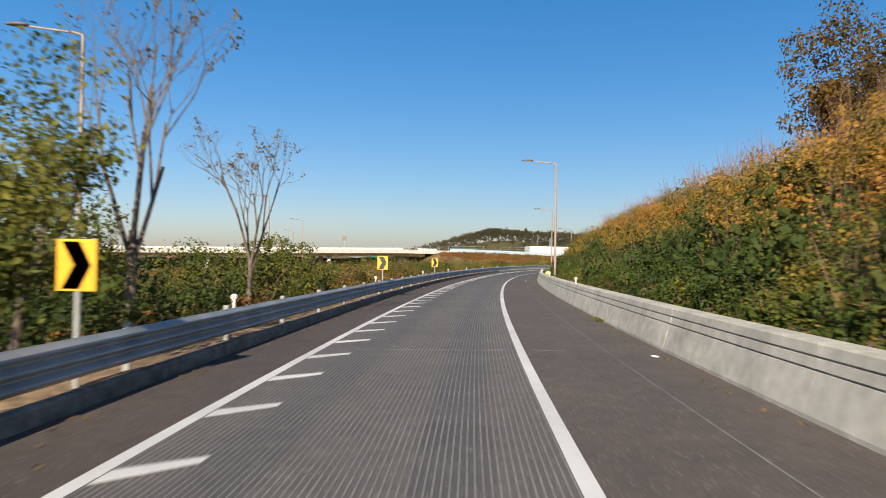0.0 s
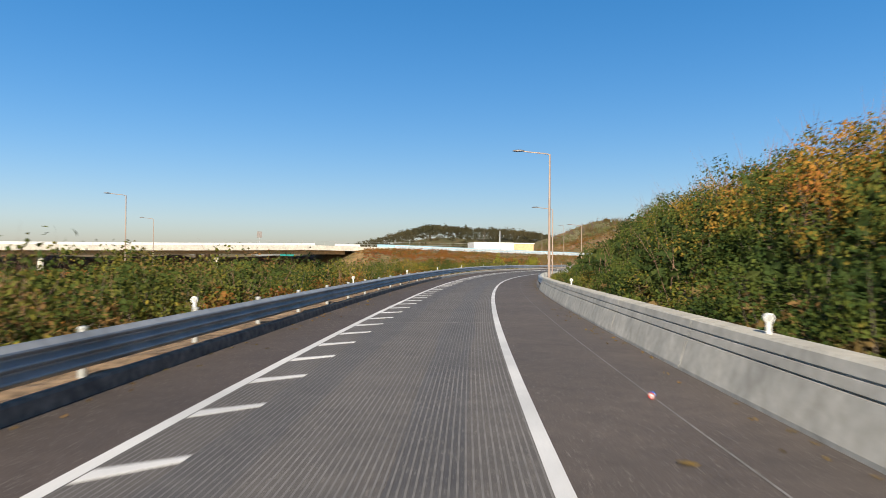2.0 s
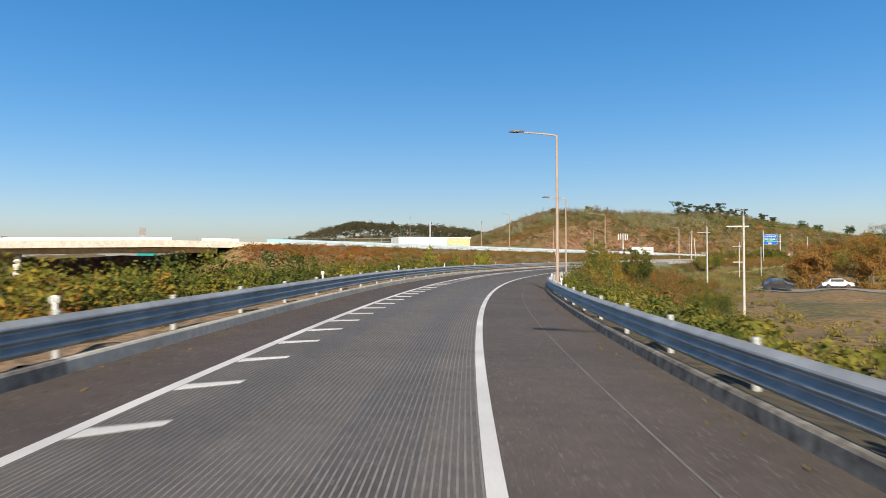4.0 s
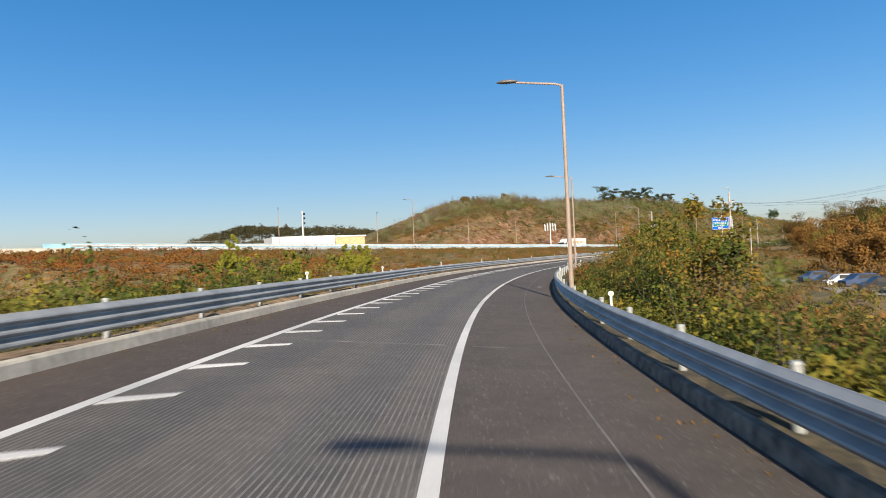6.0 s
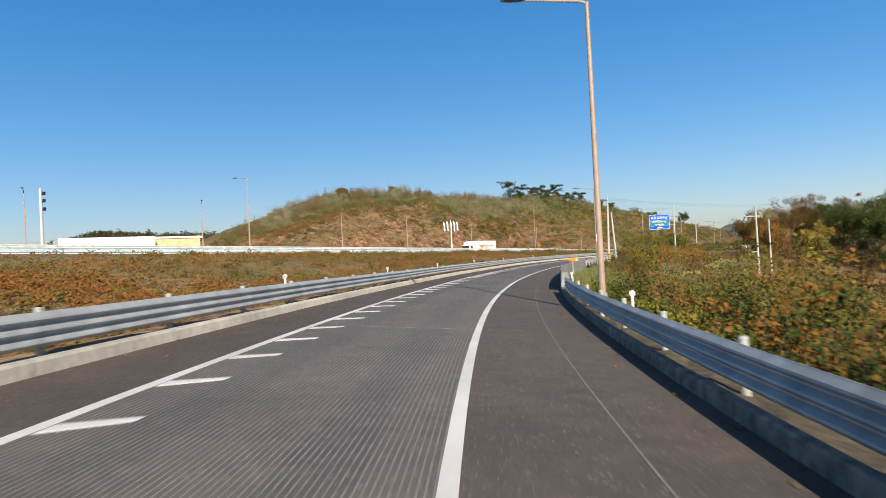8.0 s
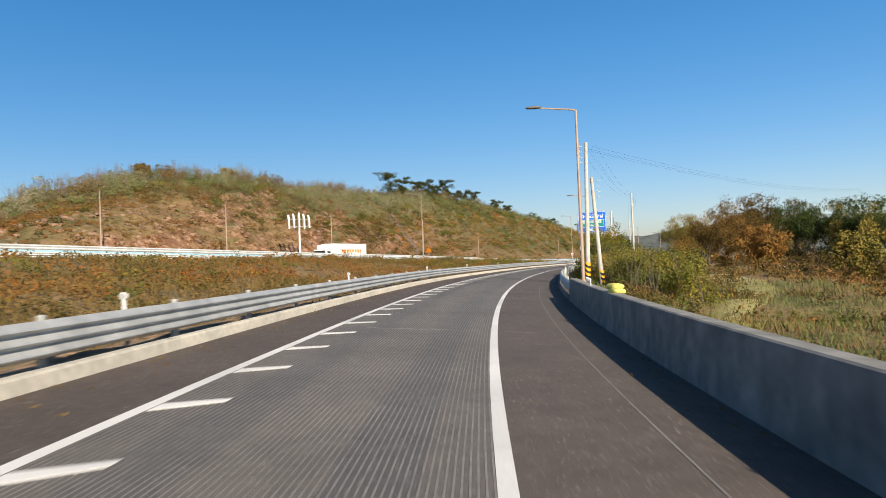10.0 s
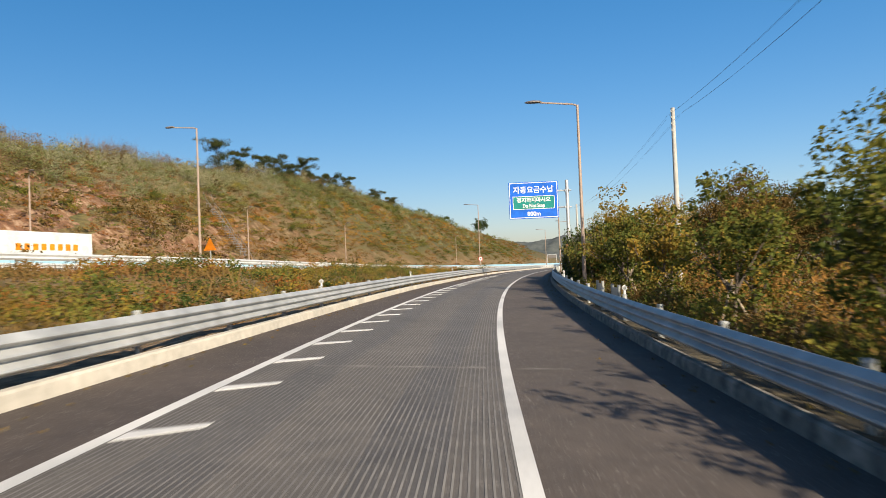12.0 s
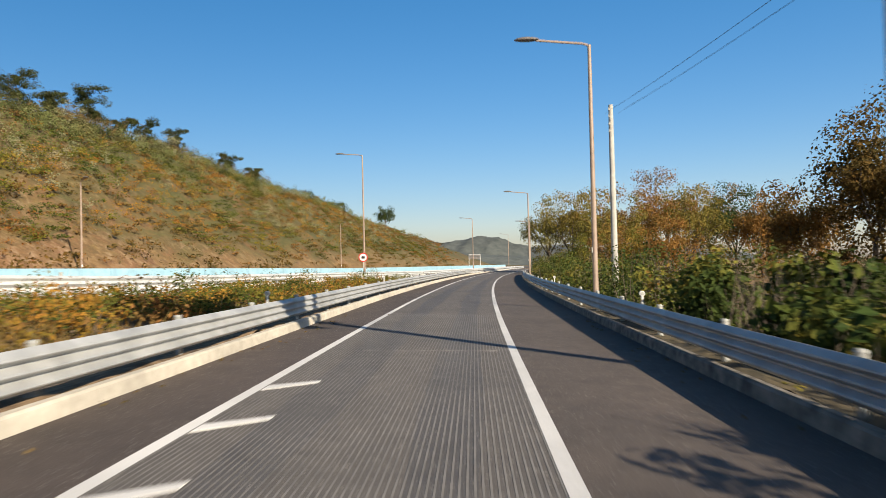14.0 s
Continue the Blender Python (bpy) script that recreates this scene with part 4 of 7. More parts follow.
def sprays(name, rng, xs, ys, z0, height, fan, n, label, material=None, thick=0.012, category="brush"):
    """Bare twigs: at each place a fan of thin tapered shoots."""
    k = len(xs) * n
    base = np.repeat(np.stack([xs, ys, z0], 1), n, 0) + rng.normal(size=(k, 3)) * [0.25, 0.25, 0.1]
    h = np.repeat(height * rng.uniform(0.6, 1.25, len(xs)), n) * rng.uniform(0.5, 1.1, k)
    tip = base + np.stack([rng.normal(size=k) * fan * h, rng.normal(size=k) * fan * h, h], 1)
    side = rng.normal(size=(k, 3))
    side /= np.linalg.norm(side, axis=1)[:, None]
    t = np.cross(side, tip - base)
    t /= np.linalg.norm(t, axis=1)[:, None] + 1e-9
    mid = base * 0.45 + tip * 0.55 + rng.normal(size=(k, 3)) * 0.06
    q = np.stack([base + side * thick, base + t * thick, base - side * thick, mid + side * thick * 0.6, mid + t * thick * 0.6, mid - side * thick * 0.6, tip], 1).reshape(-1, 3)
    i = np.arange(k) * 7
    f = [np.stack([i + a, i + b, i + c], 1) for a, b, c in ((0, 1, 4), (0, 4, 3), (1, 2, 5), (1, 5, 4), (2, 0, 3), (2, 3, 5), (3, 4, 6), (4, 5, 6), (5, 3, 6))]
    return tagged(new(name, mesh_of(name, q, np.concatenate(f), material or TWIG)), label, category, kind="stuff")


def road_scatter(rng, n, s0, s1, o0, o1):
    s, o = rng.uniform(s0, s1, n), rng.uniform(o0, o1, n)
    o = np.where(o < 0, kerb_l(s) + o, kerb_r(s) + o)
    p = rp(s, o)
    return p[:, 0], p[:, 1]


def hw_scatter(rng, n, a0, a1, b0, b1):
    a, b = rng.uniform(a0, a1, n), rng.uniform(b0, b1, n)
    return a * HU[0] + b * HN[0], a * HU[1] + b * HN[1]


def patchy(rng, n, s0, s1, o0, o1, size, keep):
    """Places scattered in uneven groups."""
    x, y = road_scatter(rng, n, s0, s1, o0, o1)
    k = wave(x, y, size, 1.3) + 0.5 * wave(x, y, size * 0.4, 4.0) > keep
    return x[k], y[k]


rng = np.random.default_rng(7)
# wooded bank at the start, green below and rust above
x, y = road_scatter(rng, 520, 0, 104, 1.7, 4.6)
scrub("bank_brush", rng, x, y, 1.4, 0.9, 380, 0.085, LEAF_BANK, "dense dark green brush at the foot of the bank")
x, y = road_scatter(rng, 360, 40, 103, 3.2, 9)
scrub("bank_thicket", rng, x, y, 2.3, 1.05, 420, 0.09, LEAF_BANK, "tall dark green thicket on the bank")
x, y = road_scatter(rng, 277, 0, 90, 2.9, 8)
scrub("bank_thicket", rng, x, y, 2.3, 1.0, 380, 0.1, LEAF_SLOPE, "mixed green, yellow and orange thicket on the bank")
x, y = road_scatter(rng, 352, 0, 76, 4.2, 10)
scrub("bank_thicket", rng, x, y, 2.3, 1.0, 380, 0.1, LEAF_ORANGE, "tall orange, yellow and rust thicket on top of the bank")
x, y = road_scatter(rng, 420, -10, 112, 5.5, 11)
sprays("bare_twigs", rng, x, y, ground_z(x, y) + 1.2, 1.6, 0.3, 12, "fine reddish bare twigs above the thicket")
x, y = road_scatter(rng, 218, 0, 122, 1.0, 2.6)
scrub("verge_grass", rng, x, y, 0.6, 0.5, 60, 0.3, LEAF_DRY, "dry straw-coloured grass along the barrier")
x, y = road_scatter(rng, 170, 68, 104, 5.8, 11)
scrub("bank_thicket", rng, x, y, 2.4, 0.95, 330, 0.095, LEAF_ORANGE, "orange-tipped thicket on top of the bank")
x, y = road_scatter(rng, 277, 0, 104, 1.1, 2.6)
scrub("bank_brush", rng, x, y, 0.9, 0.7, 200, 0.09, LEAF_BANK, "low dark green brush beside the barrier")
x, y = road_scatter(rng, 110, 10, 106, 2.0, 7.5)
sprays("bare_twigs", rng, x, y, ground_z(x, y) + 0.2, 1.9, 0.32, 9, "brown bare stems and dead shoots in the thicket", thick=0.011)
x, y = road_scatter(rng, 110, 20, 125, -13, -2.4)
sprays("bare_twigs", rng, x, y, ground_z(x, y) + 0.2, 2.2, 0.35, 9, "brown dead stems among the brush", thick=0.012)
# large dark leaves added to stand for shade in the bank's gaps
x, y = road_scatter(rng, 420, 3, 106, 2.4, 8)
scrub("shade_filler", rng, x, y, 1.5, 1.2, 70, 0.3, LEAF_DARK, "dark leaves added for the shade inside the thicket", twigs=False)
# left verge
x, y = road_scatter(rng, 620, -24, 125, -1.3, -0.3)
scrub("kerb_weeds", rng, x, y, 0.28, 0.32, 45, 0.09, LEAF_HILL, "low dark weeds and dead leaves along the kerb", twigs=False)
x, y = road_scatter(rng, 170, 36, 82, -13, -2.6)
scrub("withered_brush", rng, x, y, 2.3, 1.0, 270, 0.12, LEAF_HILL, "half-withered brown and green bushes below the guardrail")
x, y = road_scatter(rng, 330, 24, 150, -13, -2.6)
k = (x * 0 + road_so(x, y)[0] < 38) | (road_so(x, y)[0] > 78) | (rng.random(len(x)) < 0.3)
x, y = x[k], y[k]
scrub("verge_brush", rng, x, y, 2.4, 1.1, 300, 0.13, LEAF_VERGE, "tangled green and yellowing bushes below the guardrail")
x, y = road_scatter(rng, 330, 15, 130, -7, -2.0)
scrub("verge_weeds", rng, x, y, 1.0, 0.7, 110, 0.14, LEAF_RED, "brown withered weeds below the guardrail")
# the trees' shade over this thicket is put into its dark leaf colour
x, y = road_scatter(rng, 260, -24, 25, -16, -2.6)
scrub("dark_thicket", rng, x, y, 2.6, 1.25, 300, 0.16, LEAF_DARK, "dark green shaded thicket behind the guardrail")
x, y = road_scatter(rng, 340, 118, 215, -17, -3.0)
scrub("verge_brush", rng, x, y, 2.3, 1.0, 170, 0.15, LEAF_VERGE, "dark green bushes behind the guardrail")
x, y = road_scatter(rng, 260, 118, 215, -17, -3.0)
scrub("verge_brush", rng, x, y, 2.3, 1.0, 150, 0.18, LEAF_GREEN, "low green and yellow bushes behind the guardrail")
x, y = road_scatter(rng, 480, 66, 128, -20, -5.5)
scrub("tall_brush", rng, x, y, 3.0, 1.35, 230, 0.15, LEAF_VERGE, "tall dark green brush below the guardrail", clumps=8)
x, y = road_scatter(rng, 230, 73, 104, -17, -4.5)
scrub("tall_brush", rng, x, y, 2.9, 1.6, 330, 0.17, LEAF_VERGE, "dense dark green brush below the guardrail", clumps=9)
x, y = road_scatter(rng, 170, 24, 64, -18, -8)
scrub("tall_brush", rng, x, y, 3.7, 1.3, 230, 0.14, LEAF_BANK, "tall dark green brush below the guardrail", clumps=8)
x, y = road_scatter(rng, 90, 62, 100, -15, -5)
scrub("withered_brush", rng, x, y, 2.7, 1.1, 260, 0.15, LEAF_HILL, "half-withered brown bushes among the green", clumps=8)
for s0, s1, o0, o1 in ((120, 470, -1.7, -0.35), (105, 257, 0.35, 1.8), (310, 470, 0.35, 1.8)):
    x, y = road_scatter(rng, int((s1 - s0) * 3), s0, s1, o0, o1)
    grass("verge_grass", rng, x, y, 0.26, 0.5, 16, LEAF_VERGE, "short green and brown grass behind the kerb", 0.014)
    x, y = road_scatter(rng, int((s1 - s0) * 1.3), s0, s1, o0 * 1.4, o1 * 1.4)
    scrub("kerb_weeds", rng, x, y, 0.35, 0.4, 40, 0.09, LEAF_VERGE if o0 > 0 else LEAF_HILL, "low weeds behind the kerb", twigs=False)
for s0, s1 in ((105, 257), (310, 470)):
    x, y = road_scatter(rng, int((s1 - s0) * 2.2), s0, s1, 0.24, 1.0)
    scrub("kerb_weeds", rng, x, y, 0.3, 0.3, 40, 0.085, LEAF_HILL, "withered weeds and dead leaves along the kerb", twigs=False)
    x, y = patchy(rng, int((s1 - s0) * 2.4), s0, s1, 0.4, 1.9, 3, 0.1)
    scrub("kerb_weeds", rng, x, y, 0.5, 0.4, 60, 0.1, LEAF_GREEN, "fresh green weeds along the kerb", twigs=False)
x, y = road_scatter(rng, 250, 40, 132, -9, -2.8)
scrub("verge_brush", rng, x, y, 2.3, 1.2, 260, 0.14, LEAF_VERGE, "dense green and yellowing bushes behind the guardrail", clumps=8)
x, y = road_scatter(rng, 90, 60, 132, -8, -2.8)
scrub("verge_brush", rng, x, y, 1.7, 0.9, 220, 0.13, LEAF_SLOPE, "yellow and orange bushes behind the guardrail", clumps=7)
# russet field up to the main road
x, y = road_scatter(rng, 2600, 225, 470, -36, -1.6)
k = (x * HN[0] + y * HN[1]) < 234.5
grass("dry_grass", rng, x[k], y[k], 0.55, 1.3, 26, LEAF_DRY, "tan and brown dry grass over open ground", 0.022)
x, y = road_scatter(rng, 1500, 215, 470, -15, -2.0)
scrub("field_scrub", rng, x, y, 0.75, 0.9, 90, 0.12, LEAF_HILL, "low brown and green weeds behind the guardrail")
x, y = patchy(rng, 1300, 225, 470, -15, -2.0, 12, 0.15)
scrub("field_scrub", rng, x, y, 0.8, 0.9, 90, 0.12, LEAF_RED, "low russet weeds behind the guardrail")
x, y = road_scatter(rng, 2300, 215, 480, -60, -14)
k = (x * HN[0] + y * HN[1]) < 234
scrub("field_scrub", rng, x[k], y[k], 0.8, 1.1, 55, 0.2, LEAF_HILL, "brown and green autumn scrub over open ground")
x, y = road_scatter(rng, 2600, 90, 400, -85, -15)
k = ((x * HN[0] + y * HN[1]) < 234) & ((road_so(x, y)[0] < 235) | (wave(x, y, 14, 2.0) > 0.1))
scrub("field_scrub", rng, x[k], y[k], 0.75, 1.15, 50, 0.24, LEAF_RED, "russet and brown autumn scrub over open ground")
x, y = road_scatter(rng, 2500, 128, 275, -62, -13)
k = (x * HN[0] + y * HN[1]) < 234
scrub("field_scrub", rng, x[k], y[k], 0.95, 1.5, 62, 0.26, LEAF_RED, "dense russet scrub beyond the verge")
x, y = rng.uniform(-75, 10, 1500), rng.uniform(180, 300, 1500)
k = ((x * HN[0] + y * HN[1]) < 234) & (road_so(x, y)[1] < -60)
scrub("field_scrub", rng, x[k], y[k], 0.8, 1.3, 55, 0.34, LEAF_RED, "russet scrub over the mound beside the bridge")
x, y = patchy(rng, 1300, 200, 470, -45, -3.0, 16, 0.55)
k = (x * HN[0] + y * HN[1]) < 233
scrub("field_bushes", rng, x[k], y[k], 1.1, 0.9, 90, 0.14, LEAF_GREEN, "scattered green and yellow bushes in the field")
x, y = road_scatter(rng, 420, 350, 480, -9, -2.6)
k = rng.random(len(x)) < 0.45
scrub("verge_brush", rng, x[k], y[k], 1.0, 0.8, 230, 0.105, LEAF_SLOPE, "yellowing low bushes behind the guardrail")
scrub("verge_brush", rng, x[~k], y[~k], 0.95, 0.8, 230, 0.1, LEAF_HEDGE, "green and brown low bushes behind the guardrail")
x, y = patchy(rng, 900, 120, 300, -60, -9, 18, 0.25)
k = (x * HN[0] + y * HN[1]) < 233
scrub("field_bushes", rng, x[k], y[k], 1.25, 1.1, 90, 0.15, LEAF_VERGE, "dark green bushes among the russet scrub", clumps=6)
x, y = patchy(rng, 800, 150, 330, -50, -6, 11, 0.45)
k = (x * HN[0] + y * HN[1]) < 233
scrub("field_bushes", rng, x[k], y[k], 1.0, 0.9, 80, 0.14, LEAF_SLOPE, "yellow and orange bushes among the russet scrub", clumps=6)
x, y = road_scatter(rng, 150, 385, 470, -11, -2.8)
k = rng.random(len(x)) < 0.5
scrub("verge_brush", rng, x[k], y[k], 1.55, 1.0, 240, 0.1, LEAF_VERGE, "dark green bushes behind the guardrail", clumps=8)
scrub("verge_brush", rng, x[~k], y[~k], 1.3, 0.9, 220, 0.1, LEAF_ORANGE, "yellow and orange bushes behind the guardrail", clumps=8)
# cut hillside
x, y = hw_scatter(rng, 2600, 255, 640, 259, 299)
a, b = x * HU[0] + y * HU[1], x * HN[0] + y * HN[1]
k = (wave(x, y, 12, 1.0) + wave(x, y, 31, 2.0) + 1.6 * smooth(266, 280, b) + 1.1 * smooth(350, 400, a)) > 0.05
scrub("hill_scrub", rng, x[k], y[k], 0.6, 1.5, 72, 0.27, LEAF_HILL, "low autumn scrub on a cut hillside")
x, y = hw_scatter(rng, 2200, 262, 620, 262, 296)
a, b = x * HU[0] + y * HU[1], x * HN[0] + y * HN[1]
k = (wave(x, y, 19, 5.0) + 0.6 * wave(x, y, 7, 3.0) > 0.25) & (b > 263 + 8 * smooth(350, 290, a))
scrub("hill_scrub", rng, x[k], y[k], 0.65, 1.6, 75, 0.25, LEAF_GREEN, "green patches of low scrub on a cut hillside")
k = (wave(x, y, 15, 8.0) + 0.6 * wave(x, y, 6, 1.0) > 0.55) & (b > 262) & (a > 335)
scrub("hill_scrub", rng, x[k], y[k], 0.65, 1.5, 60, 0.24, LEAF_RED, "orange and rust patches of low scrub on a cut hillside")
k = (wave(x, y, 9, 3.5) + 0.6 * wave(x, y, 23, 6.0) > 0.75) & (b > 268) & (a > 310)
scrub("silver_shrubs", rng, x[k], y[k], 2.0, 1.0, 75, 0.22, LEAF_SILVER, "pale silvery-green shrubs on the hillside")
x, y = hw_scatter(rng, 4600, 350, 580, 261, 288)
q = wave(x, y, 26, 3.0) + 0.6 * wave(x, y, 9, 7.0)
k = (x * HN[0] + y * HN[1]) > 263 + 3 * wave(x, y, 21, 5.0)
scrub("hill_scrub", rng, x[k & (q > 0.2)], y[k & (q > 0.2)], 0.6, 1.3, 72, 0.2, LEAF_VERGE, "dense green low scrub on the grown slope", clumps=6)
k2 = k & (q <= 0.2) & (q > -0.5)
scrub("hill_scrub", rng, x[k2], y[k2], 0.7, 1.1, 70, 0.16, LEAF_HILL, "dense brown and olive low scrub on the grown slope", clumps=6)
k3 = k & (q <= -0.5)
scrub("hill_scrub", rng, x[k3], y[k3], 0.75, 1.1, 70, 0.16, LEAF_ORANGE, "orange and yellow low scrub on the grown slope", clumps=6)
x, y = hw_scatter(rng, 1000, 262, 640, 277, 292)
scrub("ridge_bushes", rng, x, y, 2.6, 1.25, 65, 0.25, LEAF_SAGE, "straggling bushes along the ridge")
x, y = hw_scatter(rng, 560, 284, 420, 273, 291)
scrub("slope_bushes", rng, x, y, 3.0, 1.5, 84, 0.2, LEAF_SAGE, "sage-green bushes massed on the upper slope", clumps=7)
x, y = hw_scatter(rng, 380, 268, 470, 282, 292)
sprays("bare_twigs", rng, x, y, ground_z(x, y) + 0.6, 3.0, 0.22, 16, "feathery bare twigs along the ridge", BARK, 0.025)
x, y = hw_scatter(rng, 420, 258, 470, 282, 292)
scrub("ridge_bushes", rng, x, y, 3.4, 1.1, 110, 0.17, LEAF_DRY, "straw-coloured feathery bushes along the ridge", clumps=9)
x, y = hw_scatter(rng, 330, 392, 560, 266, 286)
k = wave(x, y, 31, 2.0) + 0.5 * wave(x, y, 9, 4.0) > 0.1
scrub("silver_shrubs", rng, x[k], y[k], 2.3, 1.1, 150, 0.17, LEAF_SILVER, "pale silvery-green shrubs on the hillside", clumps=8)
scrub("slope_bushes", rng, x[~k], y[~k], 2.0, 1.2, 150, 0.17, LEAF_SAGE, "olive bushes dotted over the grown slope", clumps=8)
x, y = hw_scatter(rng, 300, 380, 520, 270, 287)
k = wave(x, y, 24, 7.0) > 0.15
scrub("slope_bushes", rng, x[k], y[k], 1.4, 1.2, 130, 0.16, LEAF_ORANGE, "orange and rust bushes on the upper slope", clumps=7)
x, y = hw_scatter(rng, 2000, 260, 385, 258.5, 276)
k = wave(x, y, 8, 1.0) + 0.6 * wave(x, y, 3.7, 4.0) > -0.2
scrub("rock_tufts", rng, x[k], y[k], 0.55, 0.6, 50, 0.14, LEAF_RED, "reddish dry tufts on the rock face", twigs=False)
scrub("rock_tufts", rng, x[~k], y[~k], 0.5, 0.6, 45, 0.14, LEAF_DRY, "straw-coloured dry tufts on the rock face", twigs=False)
x, y = hw_scatter(rng, 420, 335, 398, 275, 285)
scrub("silver_shrubs", rng, x, y, 2.6, 1.2, 130, 0.17, LEAF_SILVER, "pale silvery-green shrubs massed below the ridge", clumps=8)
x, y = hw_scatter(rng, 520, 262, 350, 274, 281)
scrub("hill_scrub", rng, x, y, 0.9, 1.3, 100, 0.17, LEAF_HILL, "band of olive low scrub above the rock face", clumps=6)
x, y = hw_scatter(rng, 75, 268, 440, 279, 287)
k = wave(x, y, 22, 2.0) > -0.1
scrub("ridge_bushes", rng, x[k], y[k], 4.8, 1.6, 520, 0.19, LEAF_SILVER, "tall feathery grey-green bushes on the ridge", clumps=13)
scrub("ridge_bushes", rng, x[~k], y[~k], 4.4, 1.5, 460, 0.19, LEAF_DRY, "tall feathery brown bushes on the ridge", clumps=12)
x, y = hw_scatter(rng, 60, 300, 470, 266, 280)
scrub("slope_bushes", rng, x, y, 2.3, 1.9, 420, 0.18, LEAF_GREEN, "dark green bushes scattered on the slope", clumps=10)
# right side, low land
def off_track(x, y):
    """True away from the dirt track and the open ground round the car park."""
    s, o = road_so(x, y)
    return ~((s > 138) & (s < 178) & (o > np.interp(s, [138, 150, 165, 180, 195, 240], [6.5, 6.5, 7.0, 8.5, 13, 20])))


x, y = patchy(rng, 1100, 108, 180, 1.6, 12, 14, -0.45)
k = off_track(x, y)
scrub("low_brush", rng, x[k], y[k], 1.1, 0.8, 130, 0.15, LEAF_GREEN, "low green and yellow weeds beyond the guardrail")
x, y = patchy(rng, 800, 206, 258, 1.6, 18, 14, -0.5)
k = rng.random(len(x)) < 0.5
scrub("low_brush", rng, x[k], y[k], 1.5, 0.9, 130, 0.13, LEAF_RED, "low russet bushes beyond the guardrail")
# this half takes darker leaves to stand for shade below the taller shrubs
scrub("low_brush", rng, x[~k], y[~k], 1.6, 0.9, 170, 0.11, LEAF_BANK, "dark green and rust bushes beyond the guardrail")
x, y = patchy(rng, 330, 212, 262, 3.4, 10, 12, -0.6)
k = rng.random(len(x)) < 0.45
scrub("tall_brush", rng, x[k], y[k], 3.6, 1.1, 210, 0.13, LEAF_RED, "head-high russet bushes beyond the guardrail", clumps=8)
scrub("tall_brush", rng, x[~k], y[~k], 3.5, 1.1, 240, 0.115, LEAF_VERGE, "head-high olive and brown bushes beyond the guardrail", clumps=8)
x, y = patchy(rng, 90, 196, 258, 8, 12.5, 15, -0.5)
scrub("tall_brush", rng, x, y, 3.4, 1.4, 150, 0.2, LEAF_HILL, "brown and green thicket over the lower ground", clumps=7)
x, y = patchy(rng, 60, 196, 258, 8, 12.5, 13, -0.2)
scrub("tall_brush", rng, x, y, 3.2, 1.3, 150, 0.2, LEAF_RED, "russet thicket over the lower ground", clumps=7)
x, y = patchy(rng, 260, 163, 212, 2.6, 11, 10, -0.2)
scrub("tall_brush", rng, x, y, 2.9, 1.0, 210, 0.11, LEAF_HILL, "brown and green bushes beyond the guardrail", clumps=8)
x, y = patchy(rng, 700, 172, 214, 1.6, 18, 14, -0.45)
k = off_track(x, y)
scrub("low_brush", rng, x[k], y[k], 1.8, 0.95, 230, 0.11, LEAF_VERGE, "green and yellow autumn bushes beyond the guardrail")
x, y = patchy(rng, 200, 157, 175, 3.2, 9.0, 11, -0.05)
scrub("slender_shrubs", rng, x, y, 3.9, 0.75, 130, 0.13, LEAF_SLOPE, "thin straggling yellow-green shrubs beyond the guardrail", clumps=10)
x, y = road_scatter(rng, 120, 162, 203, 2.8, 8.5)
k = (road_so(x, y)[0] < 173) | (road_so(x, y)[0] > 189)
x, y = x[k], y[k]
k = rng.random(len(x)) < 0.5
scrub("tall_brush", rng, x[k], y[k], 4.3, 1.0, 260, 0.11, LEAF_GREEN, "tall olive and yellowing shrubs beyond the guardrail", clumps=11)
scrub("tall_brush", rng, x[~k], y[~k], 4.0, 0.9, 260, 0.11, LEAF_SLOPE, "tall green and rust shrubs beyond the guardrail", clumps=11)
x, y = road_scatter(rng, 330, 148, 262, 0.9, 2.8)
scrub("kerb_weeds", rng, x, y, 0.7, 0.6, 110, 0.11, LEAF_GREEN, "fresh green weeds behind the guardrail", twigs=False)
x, y = patchy(rng, 420, 150, 235, 7, 24, 9, 0.15)
scrub("low_brush", rng, x, y, 1.4, 0.9, 110, 0.18, LEAF_WOODS, "low olive and brown bushes on open ground")
x, y = patchy(rng, 190, 184, 206, 2.6, 9, 19, -0.2)
k = off_track(x, y)
x, y = x[k], y[k]
k = rng.random(len(x)) < 0.4
scrub("tall_brush", rng, x[k], y[k], 3.3, 0.9, 260, 0.1, LEAF_SLOPE, "tall slender yellow-green shrubs beyond the guardrail", clumps=11)
scrub("tall_brush", rng, x[~k], y[~k], 3.1, 0.9, 260, 0.1, LEAF_BANK, "tall slender brown and green shrubs beyond the guardrail", clumps=11)
x, y = road_scatter(rng, 700, 138, 240, 5, 50)
k = ~off_track(x, y) & (wave(x, y, 8, 2.0) > 0.1)
scrub("dry_grass", rng, x[k], y[k], 0.5, 0.8, 45, 0.2, LEAF_DRY, "low dry weeds on open ground", twigs=False)
x, y = road_scatter(rng, 1500, 240, 400, 5, 75)
grass("meadow_grass", rng, x, y, 0.6, 2.0, 22, LEAF_DRY, "brown and green rough grass over the lower field", 0.035)
x, y = patchy(rng, 700, 235, 380, 6, 70, 13, 0.35)
scrub("meadow_scrub", rng, x, y, 1.4, 1.2, 120, 0.2, LEAF_HILL, "olive and brown bushes over the lower field")
x, y = road_scatter(rng, 60, 303, 317, 2.2, 6)
